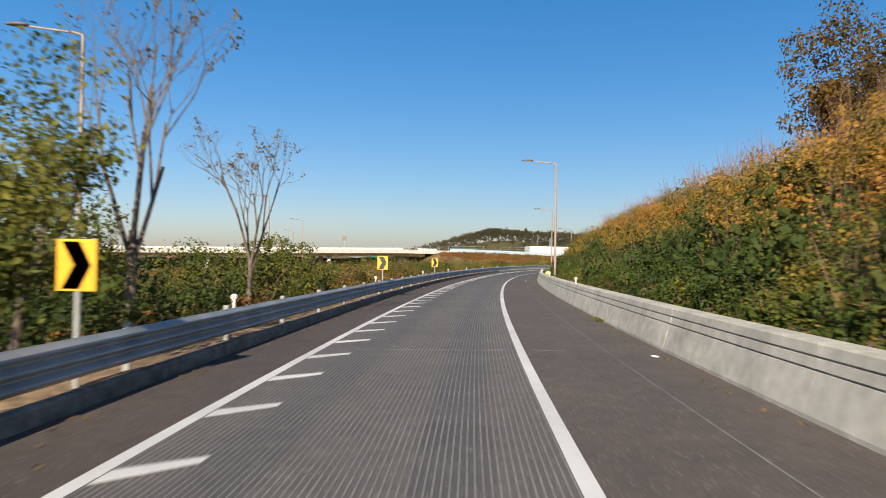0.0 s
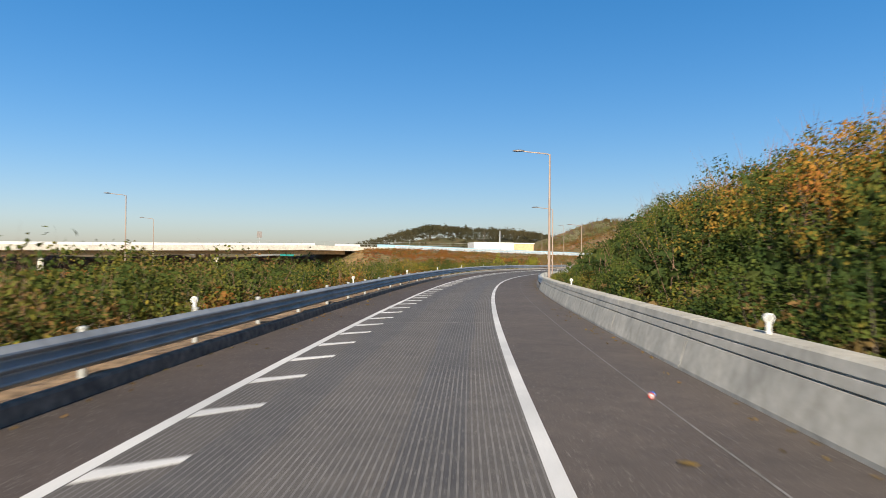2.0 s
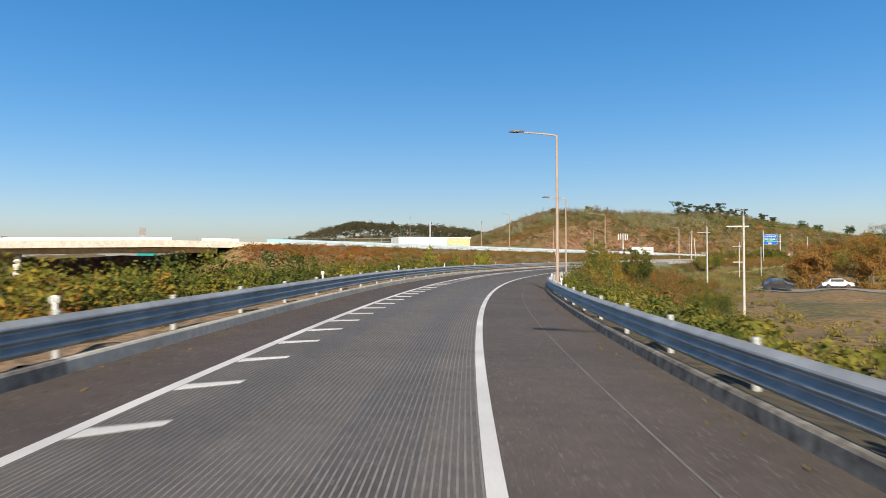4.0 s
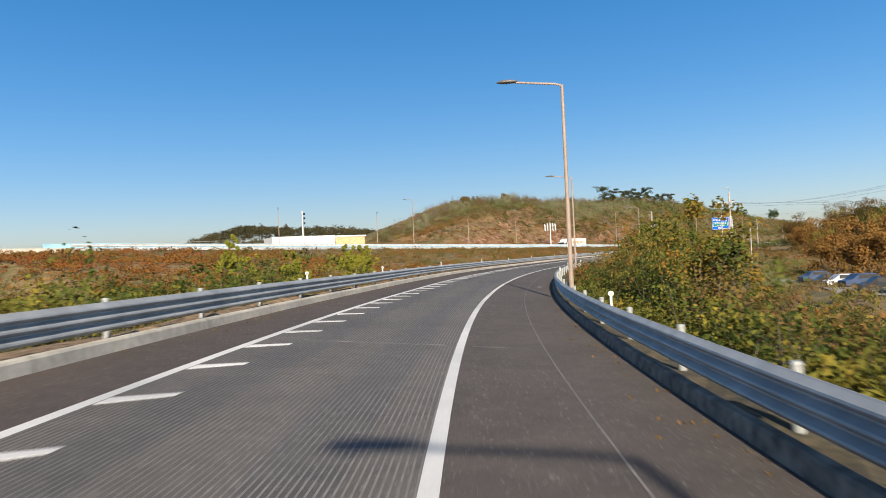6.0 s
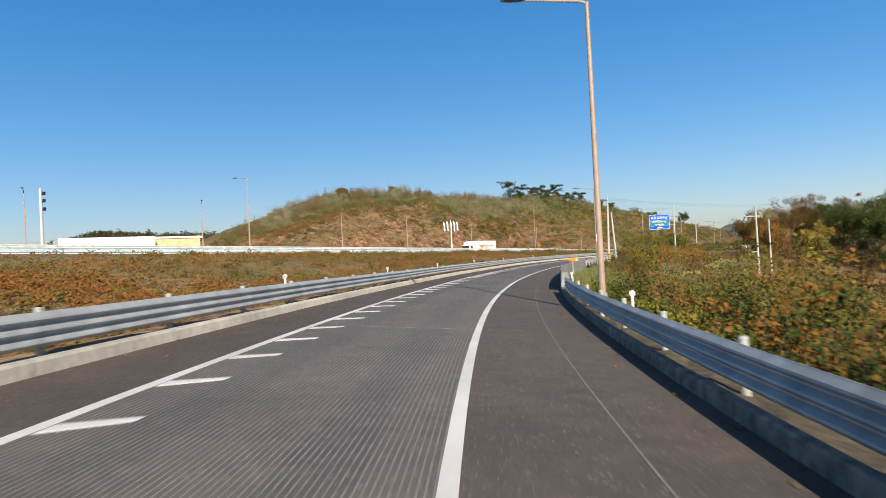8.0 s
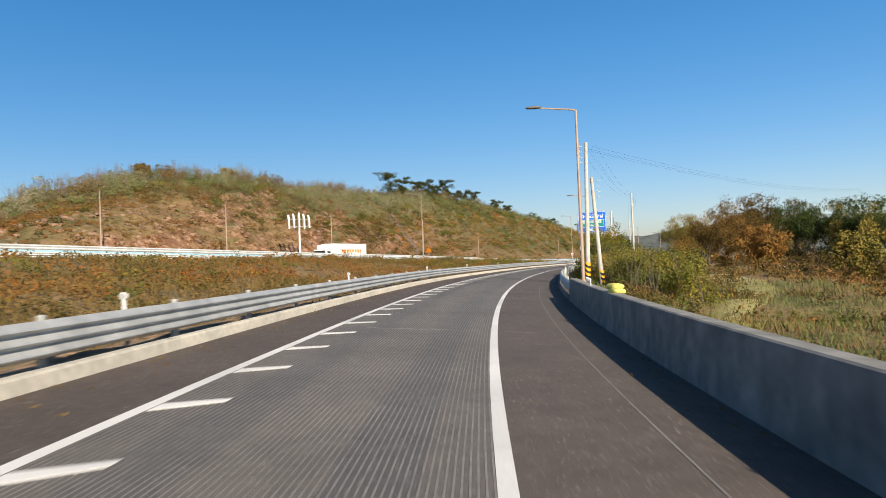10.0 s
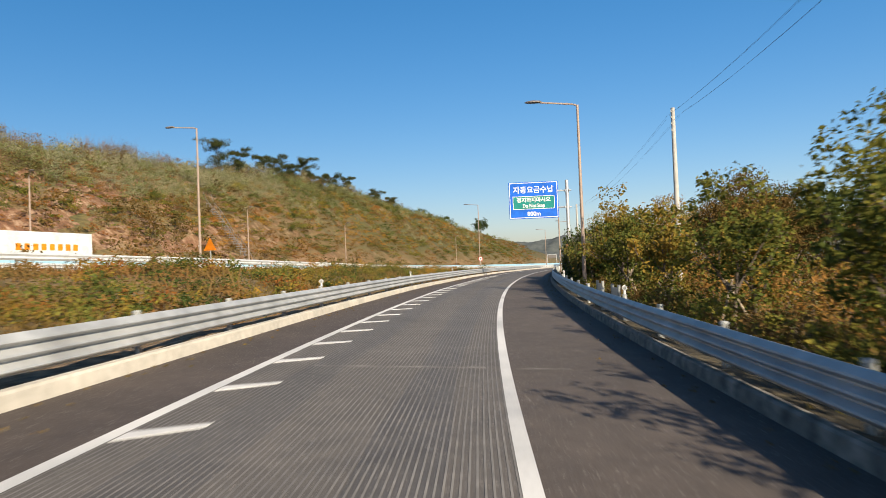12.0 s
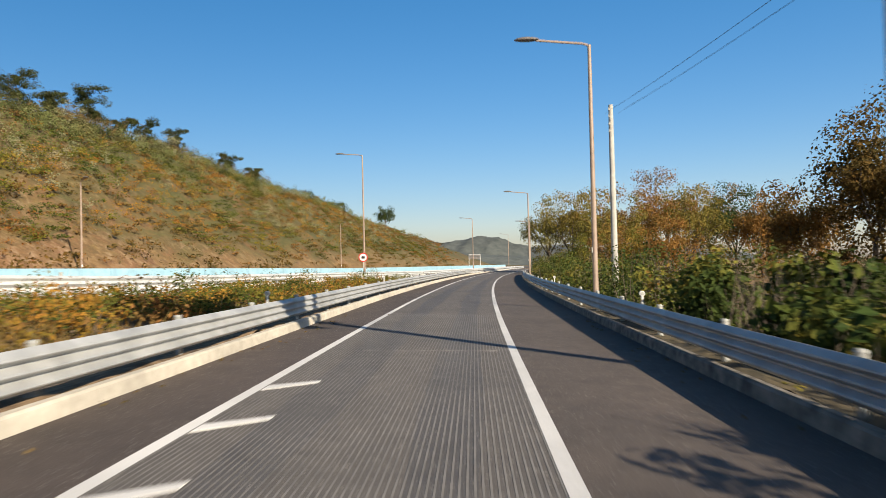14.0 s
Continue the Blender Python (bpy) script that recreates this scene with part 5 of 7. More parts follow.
scrub("low_brush", rng, x, y, 1.0, 0.8, 200, 0.12, LEAF_HILL, "brown and olive bushes behind the parapet wall")
x, y = road_scatter(rng, 2400, 258, 345, 1.0, 30)
grass("meadow_grass", rng, x, y, 0.4, 1.3, 24, LEAF_SAGE, "olive rough grass behind the parapet wall", 0.02)
x, y = patchy(rng, 240, 262, 330, 3, 26, 9, 0.2)
scrub("meadow_scrub", rng, x, y, 1.1, 1.0, 170, 0.12, LEAF_GREEN, "green and yellowing bushes in the rough grass", clumps=7)


def hedge(rng, s0, s1, n, top, label, leaf=None, size=0.14):
    """A tall wall of climbing leaves close behind the guardrail."""
    s = rng.uniform(s0, s1, 3 * n)
    depth = rng.uniform(0, 1, 3 * n)
    keep = np.sin(s * 1.55 + 2.2 * np.sin(depth * 5 + s * 0.23)) + 0.5 * np.sin(s * 0.71) > np.where((s > 366) & (s < 411), -9, -0.1)
    s, depth = s[keep][:n], depth[keep][:n]
    n = len(s)
    o = kerb_r(s) + np.interp(s, [316, 330, 338], [3.6, 3.6, 1.5]) + 4.2 * depth
    crest = top(s) * (0.85 + 0.15 * depth) * (1 + 0.14 * np.sin(s * 0.55) + 0.1 * np.sin(s * 1.37 + 1))
    z = rng.uniform(0.1, 1.0, n) ** 0.8 * crest
    p = rp(s, o, 0.0)
    p[:, 2] += z - 0.6
    v, f = leaves(rng, p, rng.uniform(0.45, 0.85, (n, 1)) * np.array([1, 1, 0.8]), 130, np.full(n, size))
    ob = tagged(new("climber_hedge", mesh_of("climber_hedge", v, f, leaf or LEAF_HEDGE)), label, "hedge", kind="stuff")
    # dark leaf core, added to block light and deepen the hedge's shade
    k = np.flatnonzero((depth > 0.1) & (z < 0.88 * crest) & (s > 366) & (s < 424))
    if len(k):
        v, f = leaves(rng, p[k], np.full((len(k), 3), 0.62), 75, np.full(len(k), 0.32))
        core = part("shade_core", mesh_of("shade_core", v, f, LEAF_BANK), None, ob, "dark leaf core added for inner shade")
        tagged(core, kind="stuff")
    # branches and shoots that stand out of it
    k = n // 3
    s = rng.uniform(s0, s1, k)
    p = rp(s, kerb_r(s) + np.interp(s, [316, 330, 338], [3.6, 3.6, 1.6]) + 3.4 * rng.uniform(0, 1, k), 0.0)
    tw = sprays("shoots", rng, p[:, 0], p[:, 1], p[:, 2] - 0.4, top(s) * 1.05, 0.16, 7, "thin brown branches", BARK, 0.016, "")
    tw.parent = ob
    return ob


hedge(rng, 316, 347, 560, lambda s: np.interp(s, [316, 335, 343, 347], [2.2, 2.8, 2.7, 1.9]), "tangled green and yellowing bushes behind the guardrail", LEAF_GREEN)
hedge(rng, 381, 424, 1150, lambda s: np.interp(s, [381, 385, 389, 394, 399, 402, 409, 411.5, 416, 420, 424], [2.6, 3.6, 4.0, 3.7, 3.6, 3.8, 3.9, 1.3, 1.4, 1.9, 2.3]), "tall tangled wall of green climbing leaves", None, 0.18)
x, y = road_scatter(rng, 230, 344, 386, 1.0, 5.0)
k = rng.random(len(x)) < 0.6
scrub("dry_undergrowth", rng, x[k], y[k], 0.95, 0.8, 170, 0.1, LEAF_HILL, "dry brown and rust undergrowth between young trees", clumps=6)
scrub("green_undergrowth", rng, x[~k], y[~k], 0.9, 0.7, 170, 0.11, LEAF_GREEN, "green and yellow undergrowth between young trees", clumps=6)
x, y = road_scatter(rng, 150, 343, 398, 5.2, 10.5)
k = rng.random(len(x)) < 0.55
scrub("tall_brush", rng, x[k], y[k], 3.4, 1.3, 300, 0.13, LEAF_SLOPE, "tall olive and yellow bushes behind young trees", clumps=10)
scrub("tall_brush", rng, x[~k], y[~k], 3.3, 1.3, 300, 0.13, LEAF_BROWN, "tall rust-brown bushes behind young trees", clumps=10)
hedge(rng, 422, 520, 420, lambda s: np.interp(s, [422, 440, 520], [2.2, 2.4, 3.2]), "green and brown bushy hedge beside the guardrail", LEAF_HEDGE)


# ---- trees ----
def limb(bm, rng, p, d, length, r, depth, tips, wild=0.36):
    """A branch that bends, tapers and forks."""
    q = p + d * length
    rod(bm, p, q, r, r * 0.68, 7 if depth > 1 else 5)
    if depth == 0:
        tips.append(q)
        return
    for k in range(3 if depth > 1 and wild > 0.32 else 2):
        nd = (d + Vector(rng.normal(size=3)) * wild + Vector((0, 0, 0.18))).normalized()
        limb(bm, rng, p + d * length * (0.55 + 0.45 * rng.random()), nd, length * (0.62 + 0.2 * rng.random()), r * 0.6, depth - 1, tips, wild)
    tips.append(q)


def build_tree(x, y, height, spread, leaf, seed, label, density=70, leaf_size=0.3, bare=False, sink=0.3, squash=0.8, base=None, low=0.35):
    r = np.random.default_rng(seed)
    z = float(ground_z([x], [y])[0]) if base is None else base
    t = thing("tree", pose(x, y, z - sink), label, "tree")
    bm, tips = bm_new(), []
    trunk_h = height * 0.3
    lean = Vector((r.normal() * 0.06, r.normal() * 0.06, 1)).normalized() if not bare else Vector((0.02, 0, 1)).normalized()
    rod(bm, (0, 0, 0), lean * trunk_h, height * (0.0135 if bare else 0.017), height * (0.009 if bare else 0.011), 9)
    part("trunk", bm, BARK, t)
    bm = bm_new()
    for k in range(4):
        an = k * 1.6 + r.random()
        d = Vector((math.cos(an) * (0.27 if bare else 0.55), math.sin(an) * (0.27 if bare else 0.55), 0.95)).normalized()
        limb(bm, r, lean * trunk_h * (0.72 + 0.28 * r.random()), d, height * 0.24, height * (0.0062 if bare else 0.009), 6 if bare else 2, tips, 0.31 if bare else 0.36)
    part("branchwork", bm, BARK, t)
    if bare:
        # a few withered leaves are left at the tips
        c = np.array([tuple(q) for q in tips])
        c = c[(r.random(len(c)) < 0.12) & (c[:, 2] > height * 0.5)]
        v, f = leaves(r, c, np.full((len(c), 3), 0.14), 9, np.full(len(c), 0.09))
        part("last_leaves", mesh_of("last_leaves", v, f, LEAF_DRY), LEAF_DRY, t, "few withered leaves")
    else:
        c = np.array([tuple(q) for q in tips])
        extra = np.column_stack([r.normal(size=(len(c), 2)) * spread * 0.55, r.uniform(low, 0.97, len(c)) * height])
        rad = np.sqrt(np.clip(1 - ((extra[:, 2] / height - 0.6) / 0.48) ** 2, 0.05, 1)) * spread
        n = np.linalg.norm(extra[:, :2], axis=1) + 1e-6
        extra[:, :2] *= (np.minimum(n, rad) / n)[:, None]
        c = np.vstack([c, extra])
        rr = spread * r.uniform(0.2, 0.36, len(c))
        v, f = leaves(r, c, np.stack([rr, rr, rr * squash], 1), density, np.full(len(c), leaf_size))
        part("crown", mesh_of("crown", v, f, leaf), leaf, t)
    return t


def build_pine(x, y, height, seed):
    r = np.random.default_rng(seed)
    z = float(ground_z([x], [y])[0])
    t = thing("pine_tree", pose(x, y, z - 0.3), "dark green crooked pine on the ridge", "tree", "pines on the ridge")
    bm = bm_new()
    p = Vector((0, 0, 0))
    pts = [p]
    for k in range(5):
        p = p + Vector((r.normal() * 0.25, r.normal() * 0.25, height / 5.4))
        pts.append(p)
    for k, (a, b) in enumerate(zip(pts, pts[1:])):
        rod(bm, a, b, 0.16 - 0.025 * k, 0.135 - 0.025 * k, 8)
    cs, rs = [], []
    for k in range(9):
        a = pts[2 + (k * 7) % 4]
        an = k * 2.4 + r.uniform(-0.5, 0.5)
        q = a + Vector((math.cos(an), math.sin(an), r.uniform(0.0, 0.65))) * r.uniform(0.4, 1.5) * height / 5
        rod(bm, a, q, 0.06, 0.025, 5)
        # a ragged pad of needles: several small tufts round the branch's end
        for j in range(int(r.integers(6, 10))):
            cs.append(tuple(q + Vector((r.normal() * 0.5, r.normal() * 0.5, r.normal() * 0.2)) * height / 6))
            rs.append(r.uniform(0.55, 1.0) * height / 6)
    for j in range(5):
        cs.append(tuple(pts[-1] + Vector((r.normal() * 0.4, r.normal() * 0.4, r.normal() * 0.25))))
        rs.append(r.uniform(0.45, 0.85) * height / 7)
    part("trunk", bm, BARK, t)
    c, rr = np.array(cs), np.array(rs)
    v, f = leaves(r, c, np.stack([rr, rr, rr * r.uniform(0.45, 0.8, len(rr))], 1), 120, np.full(len(c), 0.2))
    part("crown", mesh_of("crown", v, f, LEAF_PINE), LEAF_PINE, t)
    return t


for k, (a, b, h) in enumerate(((390, 286.5, 8.2), (397, 286, 5.8), (404, 285.5, 5.4), (411, 285, 6.4), (417, 286, 5.2), (425, 285.5, 7.0), (432, 285, 5.0), (440, 285, 5.8), (449, 285.5, 5.0), (468, 285, 5.4), (479, 285, 4.4))):
    x, y, _ = hw(a, b)
    build_pine(x, y, h, 40 + k)
x, y = hw_scatter(rng, 210, 376, 530, 280.5, 288)
k = rng.random(len(x)) < 0.55
scrub("ridge_thicket", rng, x[k], y[k], 3.2, 1.5, 260, 0.22, LEAF_PINE, "dark green bushes between the pines", clumps=8)
scrub("ridge_thicket", rng, x[~k], y[~k], 3.7, 1.3, 240, 0.19, LEAF_DRY, "brown half-bare bushes between the pines", clumps=9)
x, y = hw_scatter(rng, 150, 395, 540, 276, 284)
k = rng.random(len(x)) < 0.4
scrub("ridge_thicket", rng, x[k], y[k], 2.9, 1.5, 260, 0.2, LEAF_PINE, "dark green bushes along the crest", clumps=8)
scrub("ridge_thicket", rng, x[~k], y[~k], 2.7, 1.4, 240, 0.19, LEAF_SAGE, "grey-green and brown bushes along the crest", clumps=8)
for k, (a, b, h, sp) in enumerate(((529, 290, 7.8, 3.2), (541, 286, 5.0, 3.0), (562, 276, 7.0, 3.4), (327, 291, 3.0, 1.6), (300, 287, 3.2, 1.7))):
    x, y, _ = hw(a, b)
    build_tree(x, y, h, sp, LEAF_DARK if a > 400 else LEAF_HILL, 60 + k, "dark leafy tree on the hill" if a > 400 else "thin bush-like tree on the ridge", 60, 0.32)


def on_road(s, o):
    p = rp(np.array(float(s)), o)
    return float(p[0]), float(p[1])


# left side at the start: a bare tree, a thinner one, leafy ones further left
for k, (s, o, h, bare) in enumerate(((15.6, -8.1, 9.4, True), (23, -7.9, 7.2, True), (12, -8.4, 6.2, False), (10, -7.8, 3.6, False), (17, -12.5, 6.6, False), (22, -13, 5.0, False), (30, -12, 3.6, False), (38, -12, 2.9, False), (47, -11, 2.7, False))):
    x, y = on_road(s, o)
    build_tree(x, y, h, 1.8, LEAF_GREEN, 80 + k, "bare grey autumn tree behind the guardrail" if bare else "thin green-leaved tree behind the guardrail", 60, 0.12, bare)
# right side: tall tree above the bank, then woods
for k, (s, o, h, sp, lf, lab) in enumerate((
        (68, 30.2, 22, 6.5, LEAF_OAK, "tall brown-leaved oak above the bank"), (79, 36, 23, 7.5, LEAF_OAK, "tall brown-leaved oak above the bank"),
        (223.1, 9.2, 6.2, 1.2, LEAF_VERGE, "bushy green young tree beyond the guardrail"),
        (220.4, 10.9, 6.9, 1.2, LEAF_GREEN, "bushy yellow-green young tree beyond the guardrail"),
        (224.7, 10.9, 6.1, 1.2, LEAF_GREEN, "bushy yellow-green young tree beyond the guardrail"),
        (218.0, 11.4, 6.2, 1.2, LEAF_VERGE, "bushy green young tree beyond the guardrail"),
        (476, 16, 7.5, 3.2, LEAF_BROWN, "autumn-brown tree beyond the hedge"), (490, 15, 7.0, 3.0, LEAF_SLOPE, "yellow-brown tree beyond the hedge"),
        (505, 14, 8.0, 3.0, LEAF_BROWN, "autumn-brown tree beyond the hedge"), (520, 12, 7.5, 3.0, LEAF_GREEN, "green tree beyond the hedge"),
        (396, 9.0, 4.6, 1.6, LEAF_GREEN, "green tree over the hedge"))):
    x, y = on_road(s, o)
    build_tree(x, y, h, sp, lf, 120 + k, lab, (110 if s < 330 else 60 if s < 400 else 100) if o < 20 else 190, (0.12 if s < 400 else 0.18) if o < 20 else 0.34)
# young trees in a loose row behind the guardrail, some still staked
ROW = ((340.8, 5.6, 4.6, 1.2, 0), (344.2, 6.0, 4.3, 1.1, 1), (347.2, 6.6, 4.5, 1.3, 1), (351.0, 6.0, 4.2, 1.1, 0), (353.6, 7.3, 5.9, 1.2, 0), (358.4, 5.8, 4.3, 1.1, 0), (361.6, 7.4, 4.2, 1.1, 1),
       (364.9, 5.6, 4.0, 1.1, 1), (368.4, 6.3, 4.1, 1.1, 1), (371.9, 5.4, 4.2, 1.1, 0), (374.2, 5.3, 5.4, 1.0, 1), (378.4, 6.2, 4.4, 1.3, 0), (382.3, 6.4, 4.6, 1.2, 1), (386.6, 7.4, 4.8, 1.3, 0),
       (35.5, -11.8, 4.0, 1.1, 0), (38.6, -10.6, 3.9, 1.0, 0), (41.5, -12.4, 4.6, 1.1, 0), (44.6, -13.6, 4.7, 1.1, 1),
       (168.5, 7.2, 4.6, 0.9, 1), (172.4, 6.6, 5.2, 0.9, 0), (187.2, 6.6, 4.8, 0.9, 1),
       (190.7, 7.7, 4.8, 0.9, 1), (193.4, 6.8, 4.7, 0.9, 0), (197.0, 7.5, 4.5, 0.9, 1), (201.2, 6.8, 4.6, 0.9, 0), (205.0, 8.0, 5.4, 1.0, 1), (209.0, 7.2, 4.8, 0.9, 2), (213.4, 7.6, 4.9, 1.0, 0))
for k, (s, o, h, sp, kind) in enumerate(ROW):
    x, y = on_road(s, o)
    build_tree(x, y, h, sp, (LEAF_GREEN, LEAF_SLOPE, LEAF_BROWN)[kind], 500 + k, ("slim olive-green young tree behind the guardrail", "slim yellow-green young tree behind the guardrail", "slim rust-leaved young tree behind the guardrail")[kind],
               44, 0.13, low=0.2, squash=0.95)
for x, y, h, sp, kind in ((179.8, 351.2, 10.6, 4.2, 0), (187.5, 353.5, 10.0, 3.6, 1), (175.5, 343.0, 8.6, 3.2, 0), (210.4, 366.5, 15.2, 4.6, 0)):
    build_tree(x, y, h, sp, (LEAF_OAK, LEAF_BROWN)[kind], int(x), ("broad rust-brown tree behind the roadside bushes", "russet tree behind the roadside bushes")[kind], 120, 0.24, low=0.1)


def build_stakes(s, o):
    """Three poles leant together round a young tree."""
    x, y = on_road(s, o)
    z = float(ground_z([x], [y])[0])
    t = thing("tree_stakes", pose(x, y, z, 0, 0, 40 * s), "three pale wooden poles propping a young tree", "stakes", "stakes round young trees")
    for k in range(3):
        c, d = math.cos(k * 2.094), math.sin(k * 2.094)
        part("pole", rod(bm_new(), (c * 0.62, d * 0.62, -0.15), (-c * 0.1, -d * 0.1, 1.25), 0.035, 0.03, 8), STAKE, t)
    part("binding", rod(bm_new(), (0, 0, 1.0), (0, 0, 1.12), 0.1, 0.1, 10), BARK, t, "brown rope binding")
    return t


for s, o in ((358.4, 5.8), (364.9, 5.6), (371.9, 5.4)):
    build_stakes(s, o)
# groves beyond the lower fields
grove = ((281, 445, 15, 4.5, 2), (275, 436, 16, 4.8, 2), (286, 438, 16, 5, 1), (263, 420, 13, 4.5, 2), (274, 422, 15, 5, 1), (282, 421, 18, 5, 1),
         (271, 411, 14, 4.8, 2), (288, 415, 15, 5, 1), (281, 408, 14, 4.8, 0), (268, 399, 11.5, 4.4, 1), (281, 400, 11.5, 4.6, 2),
         (224, 373, 12.5, 4.2, 3), (230, 376, 15.5, 4.4, 3), (236, 383, 9, 4, 1), (241, 374, 14, 4.6, 3), (229, 366, 12, 5, 0), (222, 358, 11, 4.8, 0),
         (216, 351, 10.5, 4.6, 0), (211, 344, 10, 4.4, 2), (206, 338, 9.8, 4.4, 0), (226, 350, 11.5, 5, 0), (200, 331, 9.4, 4.2, 2), (192, 324, 9, 4.2, 0), (166, 331, 4.6, 3, 1),
         (153, 310, 4.2, 3, 2), (160, 300, 7.5, 3.6, 0), (170, 304, 8.5, 4, 1), (150, 290, 8, 3.8, 0), (140, 278, 8, 3.8, 1), (118, 252, 8, 3.8, 1),
         (106, 255, 6.6, 3.6, 1), (125, 262, 8.4, 4, 2), (95, 238, 5.6, 3.2, 1))
for k, (x, y, h, sp, brown) in enumerate(grove):
    lf = (LEAF_DARK, LEAF_BROWN, LEAF_WOODS, LEAF_OAK)[brown]
    s, o = road_so([x], [y])
    build_tree(x, y, h + 1.5 + float(far_drop(s, o)[0]), sp * 1.12, lf, 300 + k, ("broad dark green tree beyond the field", "broad russet-leaved tree beyond the field", "olive and brown autumn tree beyond the field", "dark brown-green oak beyond the hedge")[brown],
               125, 0.32, squash=0.85, low=0.06)
x, y = rng.uniform(120, 290, 520), rng.uniform(255, 440, 520)
k = np.abs(road_so(x, y)[1]) > 22
scrub("grove_understory", rng, x[k], y[k], 3.6, 2.4, 150, 0.32, LEAF_OAK, "brown-green bushes under the far trees")
x, y = rng.uniform(100, 220, 500), rng.uniform(262, 352, 500)
k = road_so(x, y)[1] > 14
scrub("meadow_scrub", rng, x[k], y[k], 1.2, 1.3, 80, 0.26, LEAF_HILL, "low mixed scrub over the lower field")
x, y = road_scatter(rng, 200, 120, 330, 95, 170)
scrub("far_woods", rng, x, y, 8.5, 4.0, 160, 0.6, LEAF_BROWN, "autumn woodland beyond the fields", "woodland", 0.55)
# wooded crests of the far hills
th = rng.uniform(0, 2 * np.pi, 900)
rr = rng.uniform(0, 1.15, 900)
x, y = 36 + np.cos(th) * rr * 130, 900 + np.sin(th) * rr * 85
scrub("far_woods", rng, x, y, 7, 6, 60, 1.3, LEAF_WOOD, "dark wooded far hill", "woodland", 0.4, 3, False)
x, y = 170 + np.cos(th) * rr * 140, 940 + np.sin(th) * rr * 80
scrub("far_woods", rng, x, y, 7, 6, 45, 1.4, LEAF_WOOD, "brownish wooded far hill", "woodland", 0.4, 3, False)


# ---- main road beyond, its bridge and what stands along it ----
RAIL_PALE = plain("pale_rail", (0.72, 0.74, 0.74), 0.5, 0.2)


def hw_strip(prof, a0, a1, step=10.0):
    return sweep([[hw(a, b, float(hw_z(a)) + z) for b, z in prof] for a in np.arange(a0, a1 + 0.1, step)])


def build_main_road():
    v, f = hw_strip([(234.8, 0), (256.3, 0), (256.3, -0.9), (234.8, -0.9)], -200, 900)
    r = tagged(new("main_road", mesh_of("main_road", v, f, ASPHALT)), "grey asphalt main road on an embankment", "road", kind="structure")
    # bridge: girders, pier and parapet
    br = tagged(new("bridge"), "pale concrete road bridge with a dark underside", "bridge")
    for b0 in (236, 242, 248, 254):
        v, f = hw_strip([(b0, -0.9), (b0 + 1.2, -0.9), (b0 + 1.0, -1.9), (b0 + 0.2, -1.9)], -200, 136, 14.0)
        part("girder", mesh_of("girder", v, f, TAN), TAN, br)
    v, f = hw_strip([(234.4, -0.9), (234.75, -0.9), (234.75, 0.4), (234.45, 0.4)], -200, 152, 4.0)
    part("parapet", mesh_of("parapet", v, f, CONCRETE), CONCRETE, br)
    for a in (100, 60, 20, -20):
        bm = bm_new()
        for b in (238, 245, 252):
            x, y, _ = hw(a, b)
            rod(bm, (x, y, -8), (x, y, float(hw_z(a)) - 1.8), 0.7, 0.7, 14)
        part("pier", bm, CONCRETE, br)
    # noise panels on the parapet
    for a0, a1 in ((-198, 126), (132, 140)):
        w = tagged(new("parapet_screen"), "plain white screen panels along the bridge", "screen")
        for a in np.arange(a0, a1 - 0.1, 4.0):
            v, f = hw_strip([(234.5, 0.38), (234.62, 0.38), (234.62, 0.98), (234.5, 0.98)], a + 0.02, a + 3.98, 3.96)
            part("panel", mesh_of("panel", v, f, WHITE), WHITE, w)
    # near guardrail of the main road
    g = tagged(new("guardrail"), "pale steel double guardrail along the main road", "guardrail")
    for a in np.arange(152, 600, 8.0):
        for z0, z1 in ((0.1, 0.42), (0.55, 0.95)):
            m = (z0 + z1) / 2
            v, f = hw_strip([(235.1, z0), (235.0, (z0 + m) / 2), (235.08, m), (235.0, (m + z1) / 2), (235.1, z1), (235.14, z1), (235.14, z0)], a, a + 7.97, 7.97)
            part("beam", mesh_of("beam", v, f, RAIL_PALE), RAIL_PALE, g)
        for d in (2.0, 6.0):
            x, y, _ = hw(a + d, 235.25)
            part("post", rod(bm_new(), (x, y, float(hw_z(a)) - 0.5), (x, y, float(hw_z(a)) + 0.95), 0.07, 0.07, 8), POST, g)
    # median rail with pale blue glare panels, and the far rail
    g = tagged(new("glare_fence"), "white and pale blue panels along the middle of the main road", "fence")
    for a in np.arange(152, 640, 4.0):
        v, f = hw_strip([(245.0, 0), (245.3, 0), (245.25, 0.75), (245.05, 0.75)], a + 0.01, a + 3.99, 3.98)
        part("base", mesh_of("base", v, f, WHITE), WHITE, g)
        v, f = hw_strip([(245.1, 0.75), (245.2, 0.75), (245.2, 1.5), (245.1, 1.5)], a + 0.02, a + 3.98, 3.96)
        part("panel", mesh_of("panel", v, f, PALE_BLUE), PALE_BLUE, g)
    g = tagged(new("far_barrier"), "white concrete barrier below the cut slope", "barrier")
    for a in np.arange(152, 640, 8.0):
        v, f = hw_strip([(255.8, 0), (255.9, 0.75), (256.05, 0.8), (256.2, 0.75), (256.25, 0)], a + 0.01, a + 7.99, 7.98)
        part("length", mesh_of("length", v, f, WHITE), WHITE, g)


build_main_road()

plain_lamp = None
